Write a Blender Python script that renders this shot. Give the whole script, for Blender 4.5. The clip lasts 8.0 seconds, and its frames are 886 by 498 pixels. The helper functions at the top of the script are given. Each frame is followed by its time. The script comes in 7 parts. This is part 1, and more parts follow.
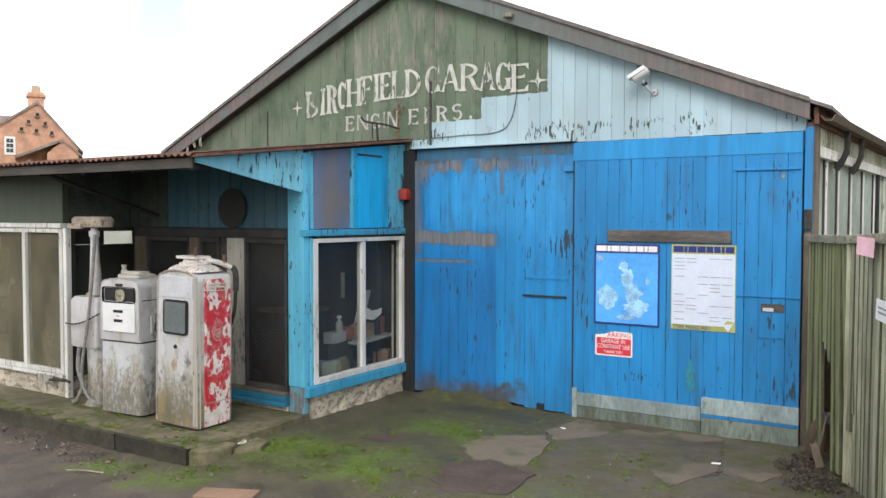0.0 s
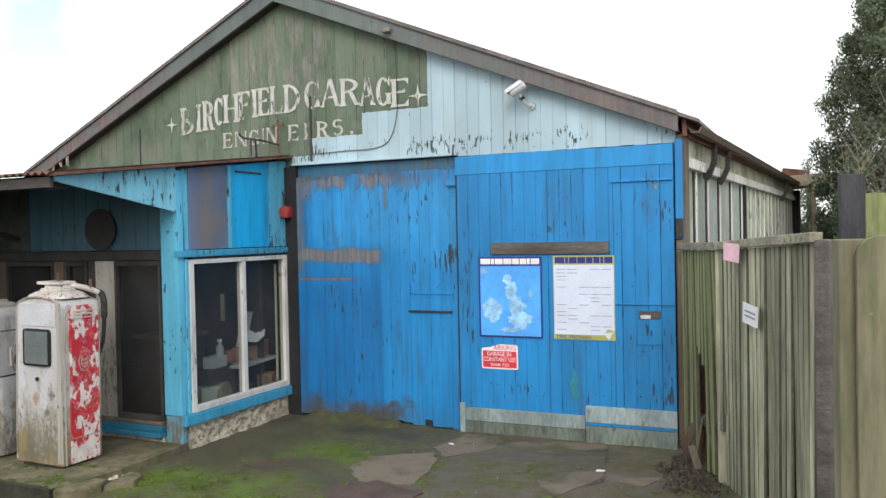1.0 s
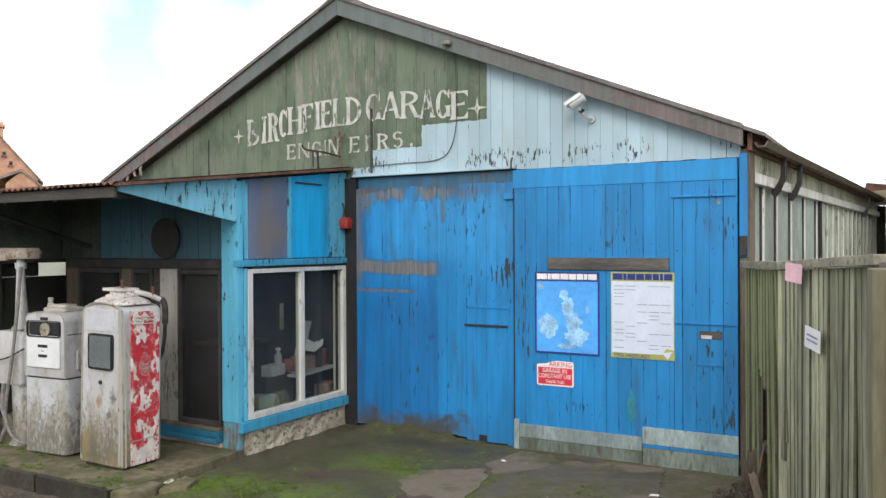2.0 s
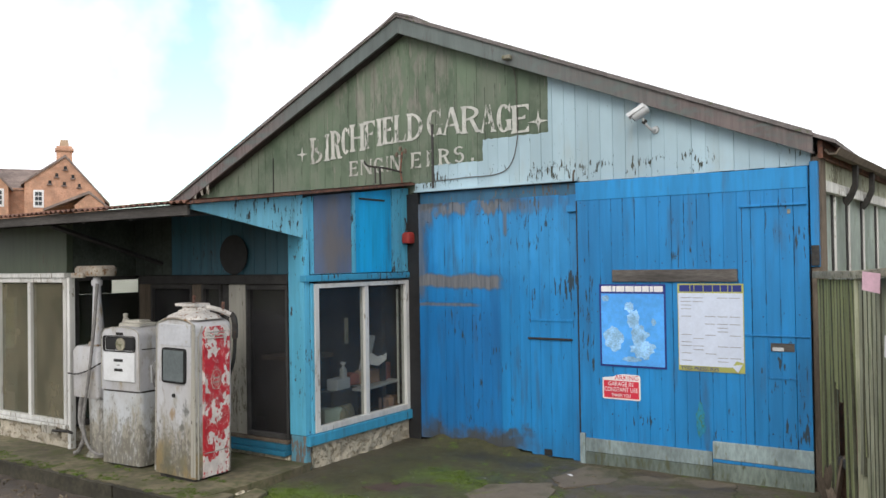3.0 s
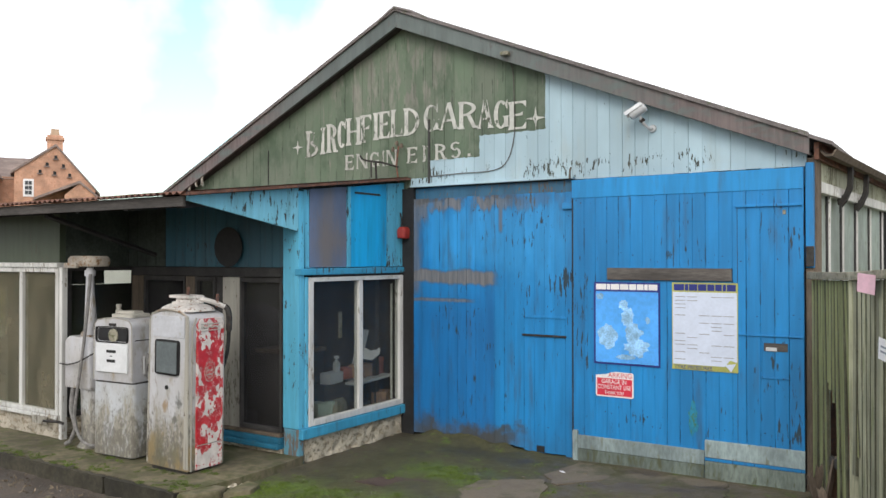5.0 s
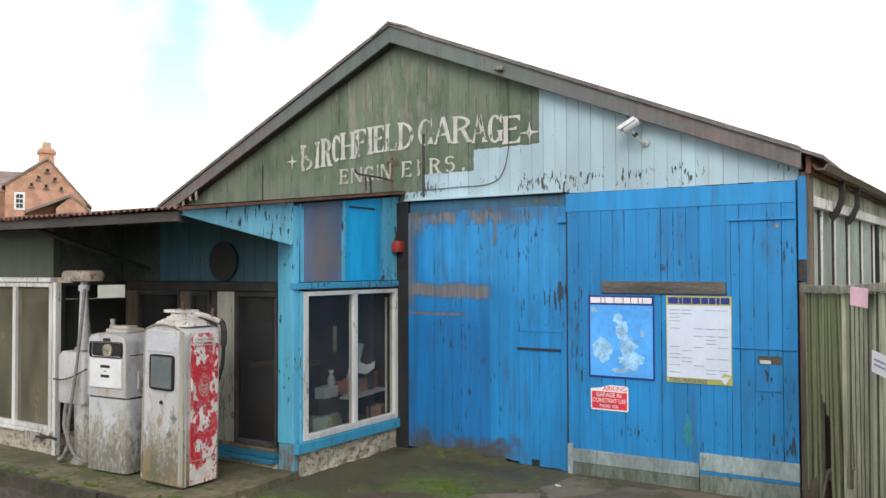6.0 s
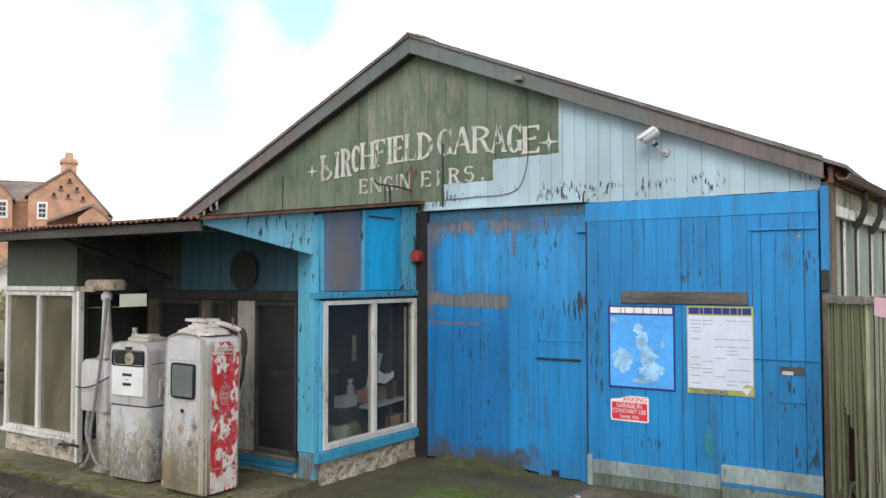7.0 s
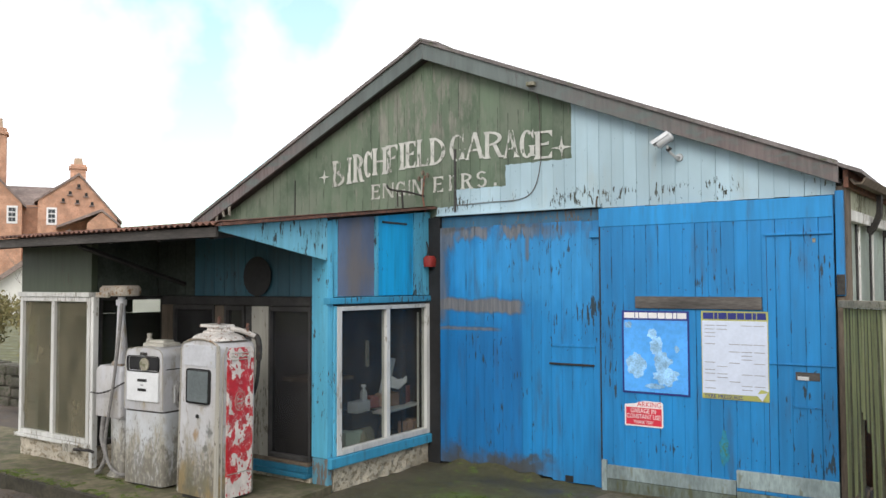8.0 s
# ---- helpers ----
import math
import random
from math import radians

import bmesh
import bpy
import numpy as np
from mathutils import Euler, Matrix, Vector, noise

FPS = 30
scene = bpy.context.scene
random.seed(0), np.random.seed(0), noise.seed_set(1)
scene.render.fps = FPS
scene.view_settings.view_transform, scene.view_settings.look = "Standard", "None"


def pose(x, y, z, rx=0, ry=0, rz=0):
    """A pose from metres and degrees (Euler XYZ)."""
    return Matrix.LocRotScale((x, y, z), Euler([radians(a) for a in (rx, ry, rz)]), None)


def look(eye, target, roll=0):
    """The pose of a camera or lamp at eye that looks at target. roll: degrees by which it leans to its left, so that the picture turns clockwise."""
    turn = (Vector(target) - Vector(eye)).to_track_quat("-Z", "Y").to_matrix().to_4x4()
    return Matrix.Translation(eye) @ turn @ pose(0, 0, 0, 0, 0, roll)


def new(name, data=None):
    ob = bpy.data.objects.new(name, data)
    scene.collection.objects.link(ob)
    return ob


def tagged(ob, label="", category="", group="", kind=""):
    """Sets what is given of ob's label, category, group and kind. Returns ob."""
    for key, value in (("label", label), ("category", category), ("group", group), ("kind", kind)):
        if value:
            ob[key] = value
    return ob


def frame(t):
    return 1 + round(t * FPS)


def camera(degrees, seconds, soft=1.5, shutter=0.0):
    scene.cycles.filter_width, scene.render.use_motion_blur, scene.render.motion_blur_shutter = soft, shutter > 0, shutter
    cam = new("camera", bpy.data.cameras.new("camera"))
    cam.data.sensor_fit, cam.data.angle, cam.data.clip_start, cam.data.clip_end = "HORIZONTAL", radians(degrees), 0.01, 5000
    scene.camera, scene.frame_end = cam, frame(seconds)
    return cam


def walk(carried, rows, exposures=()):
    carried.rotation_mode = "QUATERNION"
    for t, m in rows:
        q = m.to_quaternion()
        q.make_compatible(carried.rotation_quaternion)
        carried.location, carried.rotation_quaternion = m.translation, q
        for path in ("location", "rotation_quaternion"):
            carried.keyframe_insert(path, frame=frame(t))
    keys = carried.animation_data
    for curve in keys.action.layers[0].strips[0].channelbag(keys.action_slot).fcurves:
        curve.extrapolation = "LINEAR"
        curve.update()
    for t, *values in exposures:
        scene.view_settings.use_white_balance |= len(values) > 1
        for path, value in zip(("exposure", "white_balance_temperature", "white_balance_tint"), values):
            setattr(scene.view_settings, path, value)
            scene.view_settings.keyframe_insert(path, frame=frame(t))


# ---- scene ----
cam = camera(56.7, 8.0)

PATH = [
    (0, (4.87, -7.22, 1.854), (3.809, -5.526, 1.776), 0.1),
    (0.5, (4.87, -7.176, 1.845), (3.879, -5.439, 1.799), -0.3),
    (0.7, (4.877, -7.151, 1.853), (3.951, -5.379, 1.81), -0.9),
    (1, (4.917, -7.086, 1.83), (4.08, -5.27, 1.794), -1.2),
    (1.5, (4.994, -7.006, 1.85), (4.164, -5.186, 1.822), -0.4),
    (2, (5.045, -6.965, 1.856), (4.047, -5.232, 1.847), -0.3),
    (2.2, (5.041, -6.977, 1.841), (4.006, -5.266, 1.844), -0.1),
    (3.3, (4.977, -7.035, 1.837), (3.851, -5.383, 1.865), -0.9),
    (3.5, (4.968, -7.032, 1.837), (3.847, -5.376, 1.85), -0.4),
    (4, (4.965, -7.028, 1.836), (3.845, -5.37, 1.836), -0.5),
    (4.5, (4.961, -7.039, 1.832), (3.856, -5.373, 1.837), -0.1),
    (6, (4.951, -7.076, 1.85), (3.874, -5.391, 1.9), -0.2),
    (6.5, (4.939, -7.096, 1.848), (3.852, -5.418, 1.91), -0.3),
    (7, (4.944, -7.093, 1.852), (3.832, -5.433, 1.925), -0.1),
    (7.5, (4.919, -7.116, 1.854), (3.785, -5.471, 1.937), -0.3),
    (8, (4.903, -7.135, 1.86), (3.777, -5.485, 1.944), -0.2),
]
walk(cam, [(t, look(e, g, r)) for t, e, g, r in PATH],
     exposures=[(0.0, 0.19), (1.3, 0.14), (2.2, 0.06), (3.5, -0.16), (4.5, -0.06), (6.0, 0.03), (8.0, 0.0)])

# ---- world and sun ----
world = bpy.data.worlds.new("sky")
scene.world = world
world.use_nodes = True
wn, wl = world.node_tree.nodes, world.node_tree.links
wn.clear()
sky = wn.new("ShaderNodeTexSky")
sky.sky_type, sky.sun_disc = "NISHITA", False
sky.sun_elevation, sky.sun_rotation = radians(32), radians(157)
wgeo = wn.new("ShaderNodeTexCoord")
wnoise = wn.new("ShaderNodeTexNoise")
wnoise.inputs["Scale"].default_value, wnoise.inputs["Detail"].default_value = 2.6, 6.0
wl.new(wgeo.outputs["Generated"], wnoise.inputs["Vector"])
# a thinner part of the cloud, up to the north-west
wdot = wn.new("ShaderNodeVectorMath")
wdot.operation = "DOT_PRODUCT"
wdot.inputs[1].default_value = Vector((-0.76, 0.57, 0.37)).normalized()
wl.new(wgeo.outputs["Generated"], wdot.inputs[0])
wsum = wn.new("ShaderNodeMath")
wsum.operation = "MULTIPLY_ADD"
wsum.inputs[1].default_value = 0.16
wl.new(wnoise.outputs["Fac"], wsum.inputs[0])
wl.new(wdot.outputs["Value"], wsum.inputs[2])
wramp = wn.new("ShaderNodeMapRange")
wramp.inputs["From Min"].default_value, wramp.inputs["From Max"].default_value = 1.043, 1.058
wramp.inputs["To Min"].default_value, wramp.inputs["To Max"].default_value = 1.0, 0.12
wl.new(wsum.outputs[0], wramp.inputs["Value"])
wscale = wn.new("ShaderNodeVectorMath")
wscale.operation = "MULTIPLY"
wscale.inputs[1].default_value = (2.2, 2.4, 2.15)
wl.new(sky.outputs["Color"], wscale.inputs[0])
wmix = wn.new("ShaderNodeMix")
wmix.data_type = "RGBA"
wmix.inputs["B"].default_value = (11.85, 12.0, 12.35, 1)
wl.new(wramp.outputs["Result"], wmix.inputs["Factor"])
wl.new(wscale.outputs["Vector"], wmix.inputs["A"])
wbg = wn.new("ShaderNodeBackground")
wbg.inputs["Strength"].default_value = 0.12
wl.new(wmix.outputs["Result"], wbg.inputs["Color"])
wout = wn.new("ShaderNodeOutputWorld")
wl.new(wbg.outputs["Background"], wout.inputs["Surface"])

sun = new("sun", bpy.data.lights.new("sun", "SUN"))
sun.data.energy, sun.data.angle, sun.data.color = 1.5, radians(30), (1.0, 0.95, 0.88)
sun.matrix_world = look((5, -12, 8), (0, 0, 0))


# ---- node helpers ----
class Mat:
    """A small builder for procedural materials; positions are world metres."""

    def __init__(self, name, rough=0.7, metal=0.0):
        self.m = bpy.data.materials.new(name)
        self.m.use_nodes = True
        self.nt = self.m.node_tree
        self.bsdf = self.nt.nodes["Principled BSDF"]
        self.bsdf.inputs["Roughness"].default_value = rough
        self.bsdf.inputs["Metallic"].default_value = metal
        self.geo = self.nt.nodes.new("ShaderNodeNewGeometry")
        self.xyz = None

    def node(self, kind):
        return self.nt.nodes.new(kind)

    def set(self, socket, v):
        if isinstance(v, bpy.types.NodeSocket):
            self.nt.links.new(v, socket)
        elif isinstance(v, (tuple, list)) and len(v) == 3 and socket.type == "RGBA":
            socket.default_value = (*v, 1)
        else:
            socket.default_value = v

    def math(self, op, a, b=0.0, c=0.0):
        n = self.node("ShaderNodeMath")
        n.operation = op
        for s, v in zip(n.inputs, (a, b, c)):
            self.set(s, v)
        return n.outputs[0]

    def axis(self, k):
        if self.xyz is None:
            self.xyz = self.node("ShaderNodeSeparateXYZ")
            self.nt.links.new(self.geo.outputs["Position"], self.xyz.inputs[0])
        return self.xyz.outputs[k]

    def noise(self, scale, stretch=(1, 1, 1), detail=5.0, rough=0.55, shift=0.0):
        mp = self.node("ShaderNodeMapping")
        mp.inputs["Scale"].default_value = stretch
        mp.inputs["Location"].default_value = (shift, shift * 0.7, shift * 1.3)
        self.nt.links.new(self.geo.outputs["Position"], mp.inputs["Vector"])
        n = self.node("ShaderNodeTexNoise")
        n.inputs["Scale"].default_value, n.inputs["Detail"].default_value = scale, detail
        n.inputs["Roughness"].default_value = rough
        self.nt.links.new(mp.outputs[0], n.inputs["Vector"])
        return n.outputs["Fac"]

    def ramp(self, v, lo, hi, a=0.0, b=1.0):
        n = self.node("ShaderNodeMapRange")
        n.interpolation_type = "SMOOTHSTEP"
        for s, w in zip(n.inputs, (v, lo, hi, a, b)):
            self.set(s, w)
        return n.outputs[0]

    def mix(self, f, a, b):
        n = self.node("ShaderNodeMix")
        n.data_type = "RGBA"
        self.set(n.inputs["Factor"], f)
        self.set(n.inputs["A"], a)
        self.set(n.inputs["B"], b)
        return n.outputs["Result"]

    def shade(self, colour, amount, v):
        """colour made darker or lighter by the value v, which swings about 0.5."""
        f = self.ramp(v, 0.3, 0.7, 1 - amount, 1 + amount)
        n = self.node("ShaderNodeVectorMath")
        n.operation = "SCALE"
        self.set(n.inputs[0], colour if isinstance(colour, bpy.types.NodeSocket) else tuple(colour))
        self.set(n.inputs["Scale"], f)
        return n.outputs[0]

    def random(self):
        return self.node("ShaderNodeObjectInfo").outputs["Random"]

    def island(self):
        return self.geo.outputs["Random Per Island"]

    def within(self, k, lo, hi, soft, wobble=None):
        v = self.axis(k)
        if wobble is not None:
            v = self.math("ADD", v, wobble)
        return self.math("MULTIPLY", self.ramp(v, lo - soft, lo + soft), self.ramp(v, hi - soft, hi + soft, 1.0, 0.0))

    def times(self, *vs):
        out = vs[0]
        for v in vs[1:]:
            out = self.math("MULTIPLY", out, v)
        return out

    def most(self, *vs):
        out = vs[0]
        for v in vs[1:]:
            out = self.math("MAXIMUM", out, v)
        return out

    def done(self, colour, bump=None, strength=0.3, depth=0.004, rough=None):
        self.set(self.bsdf.inputs["Base Color"], colour)
        if rough is not None:
            self.set(self.bsdf.inputs["Roughness"], rough)
        if bump is not None:
            b = self.node("ShaderNodeBump")
            b.inputs["Strength"].default_value, b.inputs["Distance"].default_value = strength, depth
            self.nt.links.new(bump, b.inputs["Height"])
            self.nt.links.new(b.outputs[0], self.bsdf.inputs["Normal"])
        return self.m


def painted_wood(name, colour, bare=(0.16, 0.13, 0.11), wear=0.60, rough=0.55, dirt=(0.05, 0.05, 0.04), fade=0.16, patches=None, chip=None, mud=None, boost=None, seams=None, coat=None, grain=0.26, tone=0.16):
    """Old paint on boards: flakes off in upright slivers to bare grey wood, with streaks of dirt."""
    k = Mat(name, rough)
    fine = k.noise(38, (1, 1, grain), 6, 0.62)
    broad = k.noise(1.3, (1, 1, 0.5), 4)
    if coat is not None:
        colour = coat(k, colour)
    col = k.shade(colour, fade, broad)
    col = k.shade(col, 0.12, k.noise(9, (1.4, 1.4, 0.12), 5, 0.6, 3.0))
    col = k.shade(col, tone, k.math("MULTIPLY_ADD", k.random(), 0.16, 0.42))
    streak = k.ramp(k.noise(7, (1.6, 1.6, 0.2), 5, 0.6, 7.0), 0.52, 0.78, 0.0, 0.5)
    col = k.mix(streak, col, dirt)
    area = k.ramp(k.noise(1.9, (1, 1, 0.7), 3, 0.5, 11.0), 0.35, 0.75, -0.07, 0.10)
    if boost is not None:
        area = k.math("ADD", area, boost(k))
    flake = k.ramp(k.math("ADD", fine, area), wear, wear + 0.03)
    woodc = k.shade(bare, 0.24, k.noise(30, (1, 1, 0.08), 5, 0.6, 5.0))
    if patches is not None:
        worn = patches(k)
        woodc = k.mix(worn, chip or bare, woodc)
        flake = k.most(flake, worn)
    col = k.mix(flake, col, woodc)
    if seams is not None:
        col = k.mix(seams(k), col, (0.012, 0.022, 0.035))
    if mud is not None:
        col = k.mix(mud(k), col, (0.060, 0.052, 0.034))
    relief = k.math("SUBTRACT", k.math("MULTIPLY", fine, 0.35), k.math("MULTIPLY", flake, 0.6))
    return k.done(col, relief, 0.35, 0.003, k.ramp(flake, 0, 1, rough, 0.85))


def plain(name, colour, rough=0.6, metal=0.0, vary=0.18, scale=6.0, spots=None, level=0.62, bump=0.15, stretch=(1, 1, 1), soft=0.06):
    """A weathered surface with broad and fine variation and, if given, spots of a second colour."""
    k = Mat(name, rough, metal)
    col = k.shade(colour, vary, k.noise(scale, stretch, 4))
    col = k.shade(col, vary * 0.7, k.noise(scale * 9, stretch, 4, 0.6, 4.0))
    col = k.shade(col, vary * 0.5, k.random())
    fine = k.noise(scale * 5, stretch, 6, 0.62, 9.0)
    if spots is not None:
        col = k.mix(k.ramp(fine, level, level + soft), col, spots)
    return k.done(col, fine, bump, 0.004)


def glass(name, dirt=(0.16, 0.16, 0.12), film=0.16, tint=(0.85, 0.9, 0.88)):
    """A dirty window pane: see-through, with the gloss of glass and a film of grime and flat reflected tone."""
    k = Mat(name)
    nt = k.nt
    clear = k.node("ShaderNodeBsdfTransparent")
    clear.inputs[0].default_value = (*tint, 1)
    gloss = k.node("ShaderNodeBsdfGlossy")
    gloss.inputs["Roughness"].default_value = 0.03
    grime = k.node("ShaderNodeBsdfDiffuse")
    grime.inputs[0].default_value = (*dirt, 1)
    fr = k.node("ShaderNodeLayerWeight")
    fr.inputs["Blend"].default_value = 0.5
    mirror = k.math("MULTIPLY_ADD", k.math("POWER", fr.outputs["Facing"], 5.0), 0.8, 0.024)
    one, two = k.node("ShaderNodeMixShader"), k.node("ShaderNodeMixShader")
    nt.links.new(mirror, one.inputs[0])
    nt.links.new(clear.outputs[0], one.inputs[1])
    nt.links.new(gloss.outputs[0], one.inputs[2])
    nt.links.new(k.ramp(k.noise(3.0, (1, 1, 0.6), 5), 0.3, 0.75, film * 0.5, film * 1.6), two.inputs[0])
    nt.links.new(one.outputs[0], two.inputs[1])
    nt.links.new(grime.outputs[0], two.inputs[2])
    nt.links.new(two.outputs[0], nt.nodes["Material Output"].inputs["Surface"])
    return k.m


# ---- mesh helpers ----
def box(bm, x0, x1, y0, y1, z0, z1, bevel=0.0):
    vs = [bm.verts.new((x, y, z)) for x in (x0, x1) for y in (y0, y1) for z in (z0, z1)]
    fs = [bm.faces.new([vs[i] for i in f]) for f in ((0, 1, 3, 2), (4, 6, 7, 5), (0, 4, 5, 1), (2, 3, 7, 6), (0, 2, 6, 4), (1, 5, 7, 3))]
    if bevel:
        es = list({e for f in fs for e in f.edges})
        bmesh.ops.bevel(bm, geom=es, offset=bevel, segments=2, affect="EDGES", profile=0.6)
    return bm


def cube(x0, x1, y0, y1, z0, z1, bevel=0.0):
    return box(bmesh.new(), x0, x1, y0, y1, z0, z1, bevel)


def prism(points, axis, lo, hi, bevel=0.0):
    """The outline points, two coordinates each, pushed along an axis (0 x, 1 y, 2 z) from lo to hi."""
    bm = bmesh.new()

    def at(p, h):
        c = list(p)
        c.insert(axis, h)
        return bm.verts.new(c)
    a, b = [at(p, lo) for p in points], [at(p, hi) for p in points]
    bm.faces.new(a), bm.faces.new(b[::-1])
    for i in range(len(points)):
        j = (i + 1) % len(points)
        bm.faces.new((a[i], b[i], b[j], a[j]))
    if bevel:
        bmesh.ops.bevel(bm, geom=list(bm.edges), offset=bevel, segments=2, affect="EDGES", profile=0.6)
    bmesh.ops.recalc_face_normals(bm, faces=bm.faces)
    return bm


def ring(w, d, r, z, cx=0.0, cy=0.0, n=5):
    """A rounded rectangle, as corners of a loft."""
    r = min(r, w / 2 - 1e-4, d / 2 - 1e-4)
    out = []
    for sx, sy, a0 in ((1, 1, 0), (-1, 1, 90), (-1, -1, 180), (1, -1, 270)):
        for i in range(n):
            a = radians(a0 + 90 * i / (n - 1))
            out.append((cx + sx * (w / 2 - r) + r * math.cos(a), cy + sy * (d / 2 - r) + r * math.sin(a), z))
    return out


def loft(rings, bm=None):
    bm = bm or bmesh.new()
    rows = [[bm.verts.new(p) for p in q] for q in rings]
    for a, b in zip(rows, rows[1:]):
        for i in range(len(a)):
            j = (i + 1) % len(a)
            bm.faces.new((a[i], a[j], b[j], b[i]))
    bm.faces.new(rows[0][::-1]), bm.faces.new(rows[-1])
    return bm


def tube(points, radius, sides=8, bm=None):
    """A round bar through the points; radius is one number or one for each point."""
    bm = bm or bmesh.new()
    pts = [Vector(p) for p in points]
    rad = radius if isinstance(radius, (list, tuple)) else [radius] * len(pts)
    rows = []
    for i, p in enumerate(pts):
        d = (pts[min(i + 1, len(pts) - 1)] - pts[max(i - 1, 0)]).normalized()
        side = d.cross(Vector((0.31, 0.2, 0.93)))
        side = side.normalized() if side.length > 0.05 else d.cross(Vector((1, 0, 0))).normalized()
        up = side.cross(d)
        rows.append([bm.verts.new(p + rad[i] * (math.cos(a) * side + math.sin(a) * up)) for a in (2 * math.pi * j / sides for j in range(sides))])
    for a, b in zip(rows, rows[1:]):
        for j in range(sides):
            bm.faces.new((a[j], a[(j + 1) % sides], b[(j + 1) % sides], b[j]))
    bm.faces.new(rows[0]), bm.faces.new(rows[-1][::-1])
    bmesh.ops.recalc_face_normals(bm, faces=bm.faces)
    return bm


def curve_points(points, n=6):
    """Points of a smooth line through the given ones."""
    ps = [Vector(p) for p in points]
    out = []
    for i in range(len(ps) - 1):
        a, b, c, d = ps[max(i - 1, 0)], ps[i], ps[i + 1], ps[min(i + 2, len(ps) - 1)]
        for j in range(n):
            t = j / n
            out.append(0.5 * (2 * b + (c - a) * t + (2 * a - 5 * b + 4 * c - d) * t * t + (3 * b - a - 3 * c + d) * t ** 3))
    return out + [ps[-1]]


def rough_block(x0, x1, y0, y1, z0, z1, step=0.05, amp=0.014, seed=0.0):
    """A block of crumbling masonry whose faces are lumpy."""
    bm = cube(x0, x1, y0, y1, z0, z1)
    for ax in range(3):
        lo, hi = ((x0, x1), (y0, y1), (z0, z1))[ax]
        n = max(1, int((hi - lo) / step))
        nv = Vector([1.0 if i == ax else 0.0 for i in range(3)])
        for i in range(1, n):
            bmesh.ops.bisect_plane(bm, geom=list(bm.verts) + list(bm.edges) + list(bm.faces), plane_co=nv * (lo + (hi - lo) * i / n), plane_no=nv)
    bm.normal_update()
    for v in bm.verts:
        p = v.co * 11
        v.co += v.normal * (amp * (noise.noise(p + Vector((seed, 0, 0))) + 0.6 * noise.noise(p * 2.7)) - amp * 0.6)
    return bm


def mesh_of(name, bm, material, smooth=False):
    me = bpy.data.meshes.new(name)
    bm.to_mesh(me)
    bm.free()
    if smooth:
        me.shade_smooth()
        me.set_sharp_from_angle(angle=radians(38))
    me.materials.append(material)
    return me


def part(name, bm, material, parent, label="", smooth=False, at=None):
    ob = new(name, mesh_of(name, bm, material, smooth))
    ob.parent = parent
    if at is not None:
        ob.matrix_basis = at
    if label:
        tagged(ob, label)
    return ob


def thing(name, label, category, at=None, group="", kind=""):
    ob = new(name)
    ob.empty_display_size = 0.2
    if at is not None:
        ob.matrix_basis = at
    return tagged(ob, label, category, group, kind)


def single(name, bm, material, label, category, smooth=False, at=None, group="", kind=""):
    ob = new(name, mesh_of(name, bm, material, smooth))
    if at is not None:
        ob.matrix_basis = at
    return tagged(ob, label, category, group, kind)


def board(x0, x1, za0, za1, zb0, zb1, y_back, thick, v=0.004):
    """An upright board with chamfered front edges; bottom and top may slope (a at x0, b at x1). Front faces -y."""
    bm = bmesh.new()
    prof = ((x0, 0), (x0, thick - v), (x0 + v, thick), (x1 - v, thick), (x1, thick - v), (x1, 0))
    lo, hi = [], []
    for x, d in prof:
        f = (x - x0) / (x1 - x0)
        lo.append(bm.verts.new((x, y_back - d, za0 + (zb0 - za0) * f)))
        hi.append(bm.verts.new((x, y_back - d, za1 + (zb1 - za1) * f)))
    n = len(prof)
    for i in range(n):
        bm.faces.new((lo[i], lo[(i + 1) % n], hi[(i + 1) % n], hi[i]))
    bm.faces.new(lo[::-1]), bm.faces.new(hi)
    return bm


def letters(text, size, depth=0.004, squeeze=1.0, bold=0.0):
    """A mesh of the words in the built-in font, in the xz plane, facing -y, from x = 0."""
    cu = bpy.data.curves.new("words", "FONT")
    cu.body, cu.size, cu.extrude, cu.resolution_u, cu.offset = text, size, depth / 2, 3, bold
    ob = bpy.data.objects.new("words", cu)
    scene.collection.objects.link(ob)
    bpy.context.view_layer.update()
    me = bpy.data.meshes.new_from_object(ob.evaluated_get(bpy.context.evaluated_depsgraph_get()))
    bpy.data.objects.remove(ob)
    me.transform(pose(0, 0, 0, 90, 0, 0) @ Matrix.Diagonal((squeeze, 1, 1, 1)))
    return me


# ---- materials ----
def open_seams(k, start, width, reach, level, shift):
    """Joints between boards of one width, opened here and there in long slits."""
    f = k.math("FRACT", k.math("DIVIDE", k.math("SUBTRACT", k.axis("X"), start), width))
    near = k.math("ABSOLUTE", k.math("SUBTRACT", f, 0.5))
    wob = k.math("MULTIPLY", k.math("SUBTRACT", k.noise(30, (1, 1, 0.5), 3, 0.5, shift), 0.5), 0.10)
    return k.times(k.ramp(k.math("ADD", near, wob), 0.5 - reach, 0.5 - reach * 0.6), k.ramp(k.noise(5.5, (1.6, 1, 0.6), 5, 0.65, shift + 2.0), level, level + 0.06))


def door_seams(k):
    left = k.ramp(k.axis("X"), 1.853, 1.855, 1.0, 0.0)
    a = k.times(left, open_seams(k, 0.035, 1.825 / 17, 0.055, 0.56, 3.0))
    b = k.times(k.math("SUBTRACT", 1.0, left), open_seams(k, 1.85, 1.96 / 18, 0.055, 0.535, 9.0))
    return k.times(k.most(a, b), 0.65)


